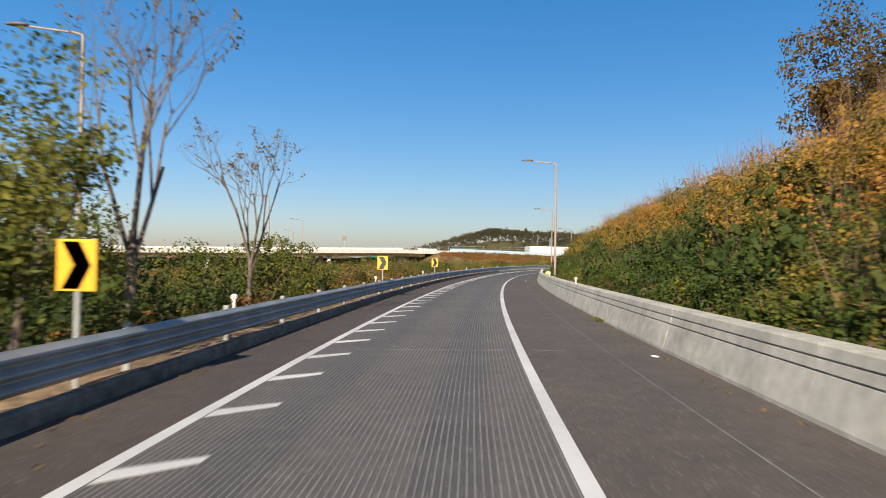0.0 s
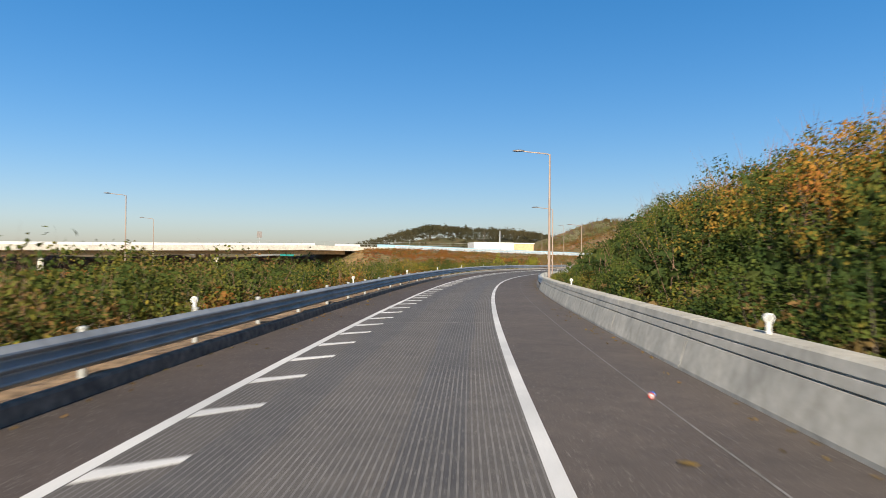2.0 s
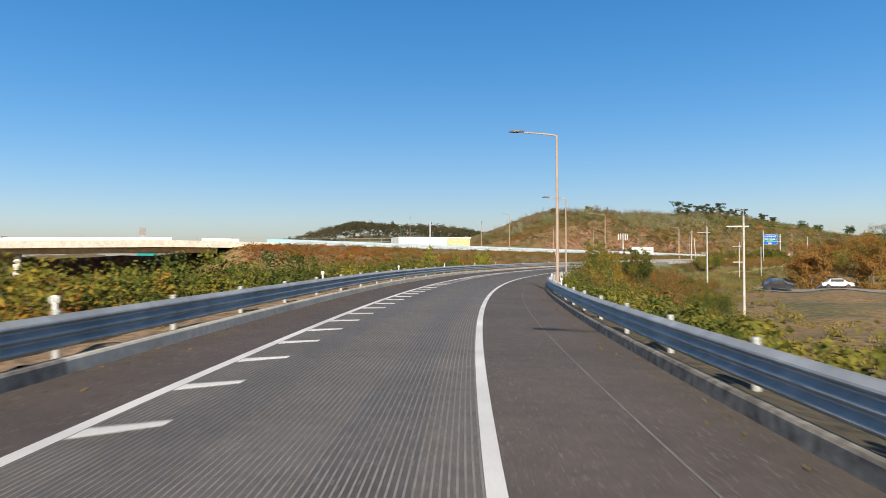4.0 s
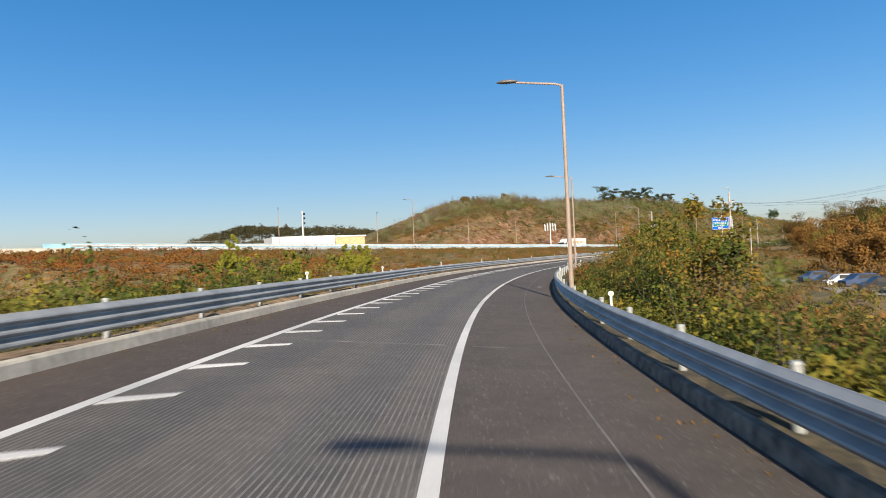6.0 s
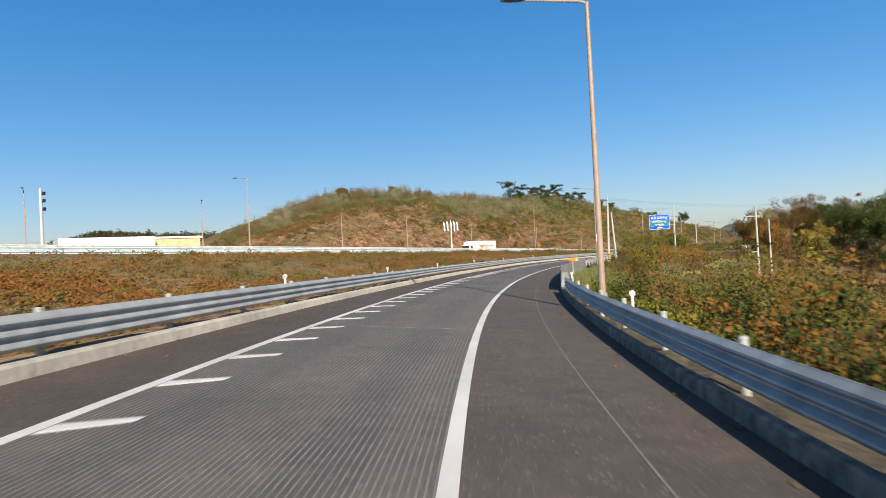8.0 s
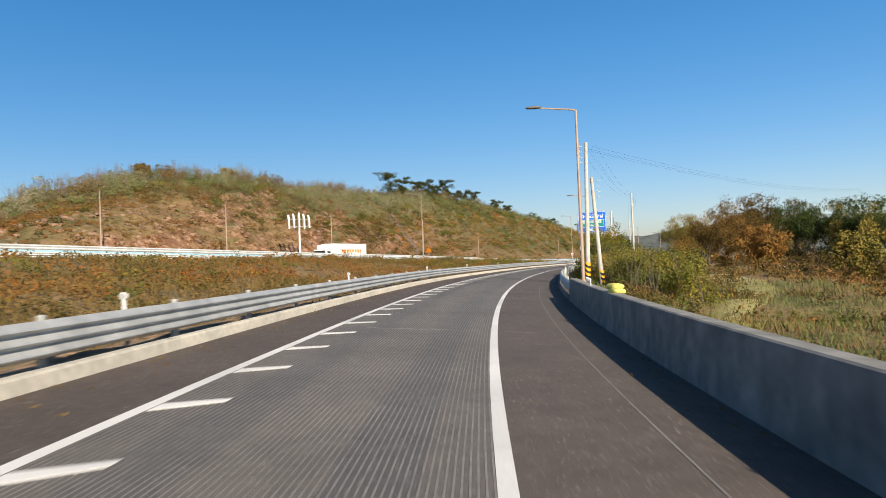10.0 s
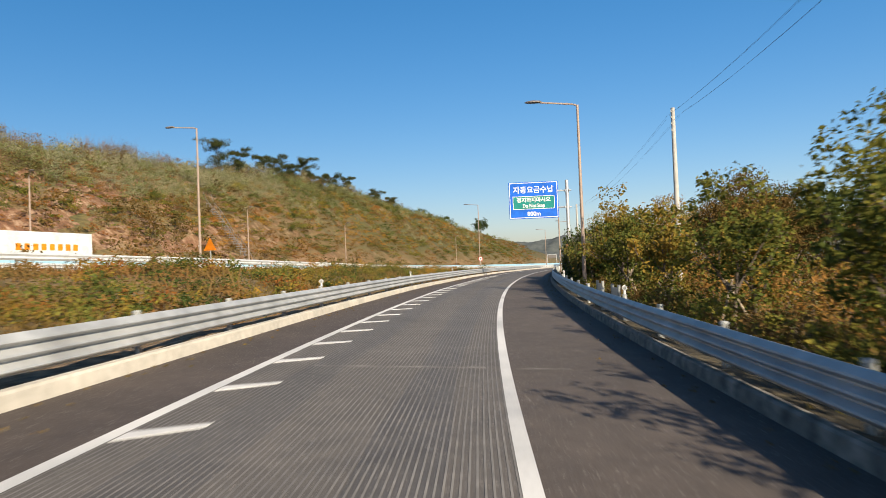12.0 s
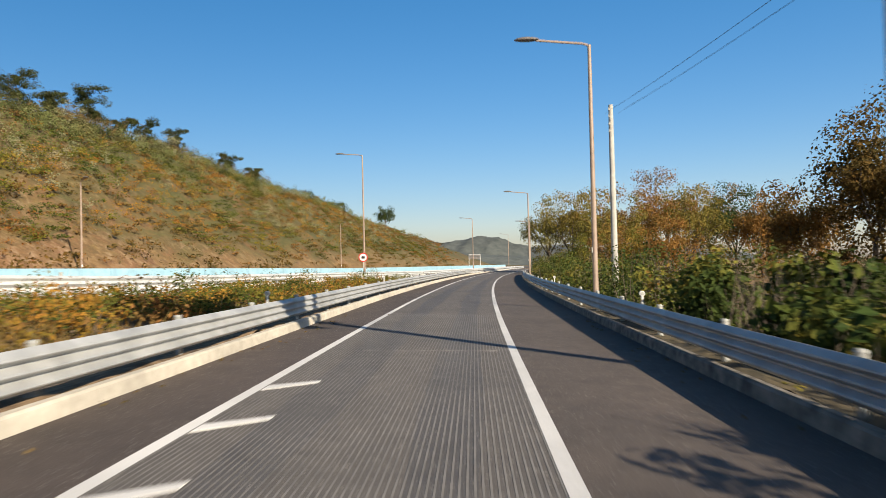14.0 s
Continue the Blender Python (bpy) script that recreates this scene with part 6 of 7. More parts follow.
for a, b in ((286, 257), (313, 257), (264.5, 257), (231, 257), (203, 257), (349, 257), (384.5, 258.6), (453, 257)):
    x, y, _ = hw(a, b)
    m = pose(x, y, float(hw_z(a)), 0, 0, hd + 55)
    if plain_lamp is None:
        plain_lamp = build_lamp(m, 9.2, 1.4, "slender brown street lamp below the cut slope")
    else:
        copy_thing(plain_lamp, m)
for x, y in ((-14.1, 27.7), (-25.4, 99.4), (-33.1, 157), (-48, 215)):
    copy_thing(main_lamp, pose(x, y, -0.6, 0, 0, 8))


def build_truck(a, b):
    """A cab and a box body; local x runs forward."""
    x, y, _ = hw(a, b)
    t = thing("truck", pose(x, y, float(hw_z(a)), 0, 0, hd + 180), "white box truck on the main road", "truck")
    bm = box(bm_new(), -6.2, 3.6, -1.2, 1.2, 1.1, 3.5, None, 0.05)
    body = part("cargo_box", bm, WHITE, t)
    for k in range(8):
        part("mark", box(bm_new(), -4.6 + k * 0.8, -4.1 + k * 0.8, 1.2, 1.206, 2.1, 2.6), ORANGE, body, "orange lettering, too small to read")
    bm = box(bm_new(), 3.75, 5.9, -1.15, 1.15, 0.7, 2.6, None, 0.18)
    cab = part("cab", bm, WHITE, t)
    part("windscreen", box(bm_new(), 5.87, 5.92, -1.0, 1.0, 1.6, 2.4), BLACK, cab, "dark windscreen")
    part("side_window", box(bm_new(), 4.6, 5.5, 1.14, 1.165, 1.6, 2.3), BLACK, cab, "dark side window")
    part("deflector", box(bm_new(), 3.9, 5.2, -1.0, 1.0, 2.6, 3.3, None, 0.2), WHITE, cab)
    part("chassis", box(bm_new(), -6.1, 5.6, -0.5, 0.5, 0.65, 1.1), BLACK, t)
    for wx in (-4.8, -3.5, 4.7):
        for wy in (-1.0, 1.0):
            w = part("wheel", rod(bm_new(), (wx, wy - 0.15, 0.5), (wx, wy + 0.15, 0.5), 0.5, 0.5, 20), BLACK, t, "black tyre")
            part("rim", rod(bm_new(), (wx, wy - 0.16, 0.5), (wx, wy + 0.16, 0.5), 0.26, 0.26, 14), STEEL, w)
    return t


build_truck(305.3, 250.5)


def build_antenna_mast():
    x, y, _ = hw(301, 255.2)
    t = thing("antenna_mast", pose(x, y, float(hw_z(301)), 0, 0, hd - 30), "white steel mast with a rack of upright aerials", "mast")
    part("pole", rod(bm_new(), (0, 0, -0.5), (0, 0, 8.6), 0.16, 0.13, 14), WHITE, t)
    for z in (6.3, 7.5):
        for yy in (-0.35, 0.35):
            part("rail", box(bm_new(), -2.0, 2.0, yy - 0.05, yy + 0.05, z, z + 0.09), POST, t)
        for xx in (-1.95, 1.95):
            part("cross_rail", box(bm_new(), xx - 0.05, xx + 0.05, -0.4, 0.4, z, z + 0.09), POST, t)
    for k in range(5):
        for yy, low in ((-0.45, 0.0), (0.45, 0.35)):
            xx = -1.75 + k * 0.86 + yy * 0.3
            part("aerial", box(bm_new(), xx - 0.12, xx + 0.12, yy - 0.07, yy + 0.07, 6.0 + low + 0.14 * (k % 3), 7.9 + low + 0.2 * (k % 2), None, 0.03), WHITE, t)
    return t


build_antenna_mast()


def build_camera_mast():
    t = thing("camera_mast", pose(34.9, 307, 3.6, 0, 0, 30), "pale mast with dark traffic cameras", "mast")
    part("pole", rod(bm_new(), (0, 0, -2), (0, 0, 8.2), 0.22, 0.16, 12), STEEL, t)
    for z in (5.8, 6.7, 7.5):
        part("camera_box", box(bm_new(), 0.12, 0.5, -0.2, 0.2, z, z + 0.35, None, 0.05), BLACK, t, "dark camera housing")
    return t


build_camera_mast()


def build_stairs():
    """Steps up the cut slope, with rails."""
    p0, p1 = np.array(hw(352.5, 258.5)), np.array(hw(365, 273.5))
    z0, z1 = [float(ground_z([p[0]], [p[1]])[0]) for p in (p0, p1)]
    t = thing("hillside_steps", pose(p0[0], p0[1], z0), "grey metal maintenance steps up the cut slope", "stairs")
    d = Vector((p1[0] - p0[0], p1[1] - p0[1], z1 - z0))
    side = Vector((-d.y, d.x, 0)).normalized()
    n = 26
    for k in range(n):
        q = d * (k / n)
        gz = float(ground_z([p0[0] + q.x], [p0[1] + q.y])[0]) - z0
        m = Matrix.Translation((q.x, q.y, gz + 0.65)) @ side.to_track_quat("X", "Z").to_matrix().to_4x4()
        part("step", box(bm_new(), -0.55, 0.55, -0.16, 0.16, -0.02, 0.06, m), LAMPHEAD, t)
    for sg in (-0.6, 0.6):
        bm = bm_new()
        for k in range(0, n, 2):
            q0, q1 = d * (k / n) + side * sg, d * ((k + 2) / n) + side * sg
            za, zb = [float(ground_z([p0[0] + q.x], [p0[1] + q.y])[0]) - z0 for q in (q0, q1)]
            a, b = Vector((q0.x, q0.y, za + 1.6)), Vector((q1.x, q1.y, zb + 1.6))
            rod(bm, a, b, 0.04, 0.04, 6)
            rod(bm, a - Vector((0, 0, 1.2)), a, 0.035, 0.035, 6)
        part("rail", bm, LAMPHEAD, t)
    return t


build_stairs()


def build_shed():
    """White works shed with a tan end; local x runs along its front."""
    an = math.degrees(math.atan2(2.4, 17.1))
    t = thing("works_shed", pose(32.9, 375.3, 3.0, 0, 0, an), "long low white shed with a tan-clad end", "building")
    part("wall", box(bm_new(), 0, 17.4, 0, 12, -4, 6.9, None, 0.05), WHITE, t)
    part("end_wall", box(bm_new(), 17.4, 27, 3, 16, -4, 6.5, None, 0.05), TAN, t, "tan-clad wall")
    part("roof", box(bm_new(), 17.2, 27.4, 2.7, 16.3, 6.5, 6.9, None, 0.05), WHITE, t)
    for k in range(1, 6):
        part("joint", box(bm_new(), k * 2.9, k * 2.9 + 0.08, -0.03, 0.0, -2, 6.8), POST, t)
    return t


build_shed()


def build_site_fence():
    t = tagged(new("site_fence"), "grey mesh site fence on posts", "fence")
    x0, y0, x1, y1 = -70, 352, 31, 374
    n = 24
    for k in range(n + 1):
        f = k / n
        x, y = x0 + (x1 - x0) * f, y0 + (y1 - y0) * f
        part("post", rod(bm_new(), (x, y, 2), (x, y, 9.4), 0.07, 0.07, 6), POST, t)
        if k:
            for z in (6.2, 7.2, 8.2, 9.2):
                part("rail", rod(bm_new(), (xp, yp, z), (x, y, z), 0.045, 0.045, 5), POST, t)
        xp, yp = x, y
    return t


build_site_fence()


def board_sign(name, m, w, h, z, face, label, post_h, tri=False):
    t = thing(name, m, label, "road sign")
    part("post", rod(bm_new(), (0, 0.05, -0.6), (0, 0.05, post_h), 0.045, 0.045, 10), POST, t)
    bm = bm_new()
    if tri:
        vs = [bm.verts.new((x, -0.01, zz)) for x, zz in ((-w / 2, z), (w / 2, z), (0, z + h))]
        bm.faces.new(vs)
        bmesh.ops.solidify(bm, geom=bm.faces[:], thickness=0.02)
    else:
        box(bm, -w / 2, w / 2, -0.015, 0.015, z, z + h, None, 0.01)
    b = part("board", bm, face, t)
    return t, b


p = rp(np.array(280.4), 3.35)
t, b = board_sign("parapet_sign", pose(p[0], p[1], p[2] + 0.85, 0, 0, heading(281)), 0.6, 0.24, 0.3, ORANGE, "small orange sign on a steel post behind the parapet", 0.55)
for k in range(2):
    part("mark", box(bm_new(), -0.22, 0.22, -0.02, -0.016, 0.36 + 0.09 * k, 0.395 + 0.09 * k), BLACK, b, "line of small writing")
x, y, _ = hw(308.3, 236.2)
t, b = board_sign("warning_sign", pose(x, y, 2.7, 0, 0, -50), 1.0, 0.95, 1.6, ORANGE, "orange triangular works sign beside the main road", 1.7, True)
x, y, _ = hw(392.2, 236.0)
t, b = board_sign("ban_sign", pose(x, y, 1.4, 0, 0, -50), 0.1, 0.1, 2.3, POST, "round white sign with a red rim on a lamp pole", 2.6)
part("disc", rod(bm_new(), (0, -0.02, 2.4), (0, 0.0, 2.4), 0.42, 0.42, 28), RED, t)
part("face", rod(bm_new(), (0, -0.03, 2.4), (0, -0.02, 2.4), 0.32, 0.32, 28), WHITE, t)
part("symbol", box(bm_new(), -0.15, 0.15, -0.036, -0.03, 2.28, 2.5), BLACK, t)


# ---- roadside delineators ----
def build_delineator(m, tall=0.2):
    t = thing("delineator", m, "white plastic marker post with a round reflector", "delineator", "marker posts")
    bm = bm_new()
    rod(bm, (0, 0, -0.35), (0, 0, tall - 0.05), 0.03, 0.03, 10)
    part("stem", bm, WHITE, t)
    bm = rod(bm_new(), (0, -0.025, tall), (0, 0.025, tall), 0.06, 0.06, 16)
    part("housing", bm, WHITE, t)
    part("reflector", rod(bm_new(), (0, -0.036, tall), (0, -0.03, tall), 0.043, 0.043, 16), POST, t)
    return t


marker = None
for s in (14.5, 33.1, 52.4, 70, 87.2, 105, 122, 139, 156.3, 174.5, 190.9, 204, 222.5, 241.5, 257, 272, 288.2, 305, 325, 343, 362.2, 381.8, 402, 423.3, 444, 465):
    p = rp(np.array(s), float(kerb_l(s)) - 0.45, 0.72)
    m = pose(p[0], p[1], p[2], 0, 0, heading(s))
    if marker is None:
        marker = build_delineator(m)
    else:
        copy_thing(marker, m)
for s in (31, 48.4, 65.5, 85.4, 148, 165.2, 183.5, 217, 236, 254, 318, 337, 357.6, 380.2, 401.8, 423.2, 444):
    on_wall = s < 103 or 258 < s < 308
    p = rp(np.array(s), float(kerb_r(s)) + (0.38 if s < 103 else 0.28 if on_wall else 0.45), 0.74 if not on_wall else (0.76 if s < 103 else 0.88))
    copy_thing(marker, pose(p[0], p[1], p[2], 0, 0, heading(s)))


# ---- sandbags ----
def build_bags(s, o, z):
    p = rp(np.array(s), o, z)
    for k, (dx, dy, dz, an) in enumerate(((0, -0.36, 0.05, 8), (0.05, 0.34, 0.05, -6), (0, 0, 0.15, 14))):
        bm = bm_new()
        bmesh.ops.create_uvsphere(bm, u_segments=16, v_segments=10, radius=1.0)
        for v in bm.verts:
            n = noise.noise(v.co * 2.2 + Vector((k * 3.1, s, 0))) * 0.14
            c = v.co
            q = lambda u, e: math.copysign(abs(u) ** e, u)
            v.co = Vector((q(c.x, 0.7) * 0.17, q(c.y, 0.7) * 0.33 , q(c.z, 0.8) * 0.075 - 0.03 * c.x * c.x)) * (1 + n)
        me = part("sandbag", bm, BAG)
        me.matrix_basis = pose(p[0], p[1], p[2], 0, 0, heading(s)) @ pose(dx, dy, dz, 0, 0, an)
        for f in me.data.polygons:
            f.use_smooth = True
        tagged(me, "yellow woven sandbag stacked on the concrete barrier", "sandbag", "sandbags")


build_bags(54.8, 3.05, 0.77)
build_bags(295.7, 2.95, 0.9)


# ---- utility poles and wires ----
def build_pole(x, y, z0, top, r, label, arm=False, lamp_arm=False, turn=0.0, band=None, lean=(0, 0)):
    t = thing("utility_pole", pose(x, y, z0, 0, 0, turn), label, "utility pole", "utility poles")
    h = top - z0
    tip = Vector((lean[0], lean[1], h))
    part("shaft", rod(bm_new(), (0, 0, -0.8), tip, r, r * 0.62, 16), UPOLE, t)
    if arm:
        part("cross_arm", box(bm_new(), -1.6, 0.5, -0.04, 0.04, h - 1.1, h - 0.98), POST, t)
        for k in range(3):
            part("insulator", rod(bm_new(), (-1.5 + k * 0.55, 0, h - 1.1), (-1.65 + k * 0.55, 0, h - 1.45), 0.06, 0.04, 8), BLACK, t)
        part("bracket", box(bm_new(), -1.0, 0.1, -0.04, 0.04, h - 4.6, h - 4.5), POST, t)
    else:
        for k in range(4):
            zz = h - 0.25 - 0.34 * k
            part("insulator", rod(box(bm_new(), -0.2, 0.05, -0.02, 0.02, zz, zz + 0.03), (-0.18, 0, zz + 0.03), (-0.18, 0, zz + 0.11), 0.03, 0.022, 8), UPOLE, t)
    if lamp_arm:
        part("hook", rod(rod(bm_new(), (0, 0, h), (0, 0, h + 0.5), 0.03), (0, 0, h + 0.5), (-0.7, 0, h + 0.65), 0.03), POST, t)
    if band:
        for k in range(6):
            za, zb = band + k * 0.16, band + (k + 1) * 0.16
            bm = bm_new()
            # slanted hazard stripes wound round the shaft
            n = 20
            lo, hi = [], []
            for j in range(n):
                an = 2 * math.pi * j / n
                rr = r * 1.06
                sl = 0.16 * math.sin(an)
                base = lean[0] * za / h, lean[1] * za / h
                lo.append(bm.verts.new((base[0] + rr * math.cos(an), base[1] + rr * math.sin(an), za + sl)))
                hi.append(bm.verts.new((base[0] + rr * math.cos(an), base[1] + rr * math.sin(an), zb + sl)))
            for j in range(n):
                bm.faces.new((lo[j], lo[(j + 1) % n], hi[(j + 1) % n], hi[j]))
            part("stripe", bm, YELLOW if k % 2 else BLACK, t, "yellow and black warning stripe")
    return t


build_pole(102.5, 299.3, -0.6, 9.3, 0.17, "grey concrete utility pole with hazard stripes", band=1.5, lean=(0.25, -0.16))
build_pole(104.1, 299.5, -0.6, 7.2, 0.16, "leaning grey concrete pole with hazard stripes", band=1.0, lean=(-0.45, 0.22))
build_pole(144.6, 335.1, 0.0, 10.6, 0.17, "grey concrete utility pole in the hedge")
build_pole(187.9, 377.0, 0.6, 10.2, 0.17, "grey concrete utility pole beside the road")
build_pole(73.0, 234.0, -3.2, 7.3, 0.15, "grey utility pole with a cross-arm and insulators", True, True, -30)
build_pole(49.5, 181.5, -4.9, 5.9, 0.15, "grey utility pole with a cross-arm, insulators and hazard stripes", True, True, -20, 0.3)
build_pole(100.1, 271.3, -3.0, 5.6, 0.13, "thin grey pole in the low scrub", True)
build_pole(110.0, 279.0, -3.0, 4.6, 0.12, "thin grey pole in the low scrub")


def build_wires(p, q, n, label, sag=0.9, gap=0.3):
    t = tagged(new("power_line"), label, "power line")
    p, q = Vector(p), Vector(q)
    side = Vector((-(q - p).y, (q - p).x, 0)).normalized()
    for k in range(n):
        bm = bm_new()
        pts = [p.lerp(q, i / 14) + side * gap * (k - n / 2) - Vector((0, 0, sag * 4 * (i / 14) * (1 - i / 14) + 0.22 * (k % 2))) for i in range(15)]
        for a, b in zip(pts, pts[1:]):
            rod(bm, a, b, 0.0045, 0.0045, 4)
        part("wire", bm, WIRE, t)
    return t


build_wires((102.7, 299.1, 9.1), (144.6, 335.1, 10.4), 4, "thin black overhead wires between poles")
build_wires((144.6, 335.1, 10.4), (187.9, 377.0, 10.0), 4, "thin black overhead wires between poles")
build_wires((102.7, 299.1, 9.0), (165, 316, 9.5), 3, "thin black overhead wires leaving the pole")
build_wires((73.0, 234.0, 6.2), (118, 214, 6.6), 3, "thin black overhead wires leaving the pole")
build_wires((49.5, 181.5, 4.9), (73.0, 234.0, 6.2), 3, "thin black overhead wires between poles")


# ---- car park below the road ----
def build_car(x, y, z, turn, paint, label):
    t = thing("car", pose(x, y, z, 0, 0, turn), label, "car", "parked cars")
    bm = bm_new()
    prof = [(-2.1, 0.35), (-2.15, 0.8), (-1.5, 0.95), (-0.9, 1.42), (0.6, 1.45), (1.25, 0.98), (2.1, 0.82), (2.15, 0.35)]
    lo = [bm.verts.new((px, -0.85, pz)) for px, pz in prof]
    hi = [bm.verts.new((px, 0.85, pz)) for px, pz in prof]
    bm.faces.new(lo)
    bm.faces.new(hi)
    for k in range(len(prof)):
        j = (k + 1) % len(prof)
        bm.faces.new((lo[k], lo[j], hi[j], hi[k]))
    part("body", bm, paint, t)
    part("side_glass", box(bm_new(), -0.95, 0.75, -0.87, 0.87, 1.0, 1.36), BLACK, t, "dark glass")
    for wx in (-1.3, 1.35):
        for wy in (-0.8, 0.8):
            part("wheel", rod(bm_new(), (wx, wy - 0.1, 0.32), (wx, wy + 0.1, 0.32), 0.32, 0.32, 16), BLACK, t, "black tyre")
    return t


def build_car_park():
    cx, cy = on_road(256, 40)
    h = heading(256)
    base = pose(cx, cy, 0, 0, 0, h)
    gx, gy = np.meshgrid(np.arange(-14, 17, 2.0), np.arange(-20, 23, 2.0))
    q = np.array([tuple(base @ Vector((px, py, 0))) for px, py in zip(gx.ravel(), gy.ravel())])
    q[:, 2] = ground_z(q[:, 0], q[:, 1]) + 0.1
    ny, nx = gx.shape
    i = (np.arange(ny - 1)[:, None] * nx + np.arange(nx - 1)[None, :]).ravel()
    tagged(new("car_park", mesh_of("car_park", q, np.stack([i, i + 1, i + nx + 1, i + nx], 1), GRAVEL, True)), "grey gravel car park below the road", "car park", kind="structure")
    paints = [(plain("car_black", (0.02, 0.02, 0.024), 0.3), "black parked car on gravel"), (plain("car_blue", (0.05, 0.08, 0.16), 0.3), "dark blue car parked on gravel"),
              (plain("car_white", (0.7, 0.7, 0.7), 0.3), "white parked car on gravel")]
    made = {}
    for k in range(9):
        lx, ly = (-10 + (k % 2) * 8, -17 + k * 3.6)
        spot = base @ Vector((lx, ly, 0))
        m = pose(spot.x, spot.y, float(ground_z([spot.x], [spot.y])[0]) + 0.14, 0, 0, h + 6 * (k % 3))
        paint, lab = paints[(k * 2) % 3]
        if lab in made:
            copy_thing(made[lab], m)
        else:
            made[lab] = build_car(0, 0, 0, 0, paint, lab)
            made[lab].matrix_basis = m


build_car_park()


def build_gantry():
    """Far sign frame over the road."""
    t = thing("sign_gantry", pose(355.3, 526.5, 1.2, 0, 0, -50), "distant steel frame with a small grey board", "gantry")
    for xx in (-1.9, 1.9):
        part("leg", rod(bm_new(), (xx, 0, -1), (xx, 0, 5.4), 0.1, 0.1, 8), STEEL, t)
    part("beam", box(bm_new(), -2.0, 2.0, -0.1, 0.1, 5.2, 5.4), STEEL, t)
    for k in range(3):
        part("board", box(bm_new(), -1.8, 1.8, -0.16, -0.1, 3.7 + 0.5 * k, 4.05 + 0.5 * k, None, 0.02), LAMPHEAD, t, "small grey board")
    return t


build_gantry()


# ---- litter and patches by the roadside ----
for s, o in ((4, 2.35), (13, 2.2), (32, 1.9), (62.5, 1.05), (84, -4.6), (170, 1.9), (182, 2.2), (209, 2.1), (160, -4.5), (300, -4.8), (370, -4.4), (47, -4.9), (52, -4.7)):
    p = rp(np.array(float(s)), o, 0.008)
    bm = bm_new()
    k = 7
    vs = [bm.verts.new((math.cos(i * 6.283 / k) * 0.09 * (1 + 0.4 * math.sin(i * 2.1 + s)), math.sin(i * 6.283 / k) * 0.05, 0.012 + 0.012 * math.sin(i * 1.7 + s))) for i in range(k)]
    c = bm.verts.new((0, 0, 0.03))
    for i in range(k):
        bm.faces.new((vs[i], vs[(i + 1) % k], c))
    ob = part("litter", bm, WHITE if int(s) % 2 else LEAF_DRY)
    ob.matrix_basis = pose(p[0], p[1], p[2], 0, 0, s * 37)
    tagged(ob, "small scrap of pale litter on the shoulder", "litter", "litter")


# ---- yellow saplings in the field ----
for k, (s, o, h) in enumerate(((207.4, -15.0, 3.0), (206.6, -11.3, 2.3), (214.2, -10.3, 2.5), (216.7, -9.9, 2.4), (233, -15.5, 1.9))):
    x, y = on_road(s, o)
    build_tree(x, y, h + 1.3, 0.46, LEAF_YELLOW, 200 + k, "small bright yellow-green sapling in the scrub", 85, 0.13, low=0.08, squash=1.2)


# ---- far mountain ----
def build_mountain(cx, cy, length, depth, height, turn, seed):
    n, m = 90, 26
    u, w = np.linspace(-1, 1, n), np.linspace(-1, 1, m)
    U, W = np.meshgrid(u, w)
    r = np.random.default_rng(seed)
    crest = sum(r.uniform(0.1, 0.35) * np.sin((k + 1) * 2.1 * U + r.uniform(0, 6)) for k in range(5)) * 0.28 + 1
    z = height * crest * np.clip(1 - U ** 2, 0, 1) ** 0.7 * np.clip(1 - W ** 2, 0, 1)
    z = z + height * 0.05 * np.sin(U * 60 + W * 9) * np.sin(W * 14 + U * 23) * (z > 1) + r.normal(size=z.shape) * height * 0.012
    c, s_ = math.cos(radians(turn)), math.sin(radians(turn))
    X, Y = U * length / 2, W * depth / 2
    v = np.stack([cx + c * X - s_ * Y, cy + s_ * X + c * Y, z - 6], -1).reshape(-1, 3)
    i = (np.arange(m - 1)[:, None] * n + np.arange(n - 1)[None, :]).ravel()
    f = np.stack([i, i + 1, i + n + 1, i + n], 1)
    return tagged(new("far_mountain", mesh_of("far_mountain", v, f, FOREST, True)), "low wooded mountain far beyond the road", "mountain", kind="structure")


build_mountain(2080, 1960, 900, 500, 90, -52, 3)
build_mountain(1750, 1900, 1100, 400, 46, -50, 5)
build_mountain(2700, 2000, 1500, 600, 70, -52, 8)


# ---- by the guardrail: backs of small boards and a drain pipe ----
for s, w in ((362.5, 1.3), (366.5, 1.5)):
    p = rp(np.array(s), float(kerb_r(s)) + 0.95, 0.0)
    t = thing("roadside_board", pose(p[0], p[1], p[2], 0, 0, heading(s) + 90), "pale grey-green board standing behind the guardrail", "board")
    part("panel", box(bm_new(), -w / 2, w / 2, -0.02, 0.02, 0.5, 0.76, None, 0.01), POST, t)
    for xx in (-w / 2 - 0.05, w / 2 + 0.05):
        part("post", rod(bm_new(), (xx, 0, -0.5), (xx, 0, 0.86), 0.05, 0.05, 10), POST, t)
p = rp(np.array(359.0), float(kerb_r(359.0)) + 0.55, 0.0)
t = thing("drain_pipe", pose(p[0], p[1], p[2] - 0.05, 0, 0, heading(359)), "weathered grey drain pipe lying behind the kerb", "pipe")
bm = bm_new()
rod(bm, (0, -1.6, 0.12), (0.1, 1.4, 0.12), 0.16, 0.16, 16)
rod(bm, (0.1, 1.4, 0.12), (0.1, 1.5, 0.12), 0.19, 0.19, 16)
part("barrel", bm, WALLC, t)


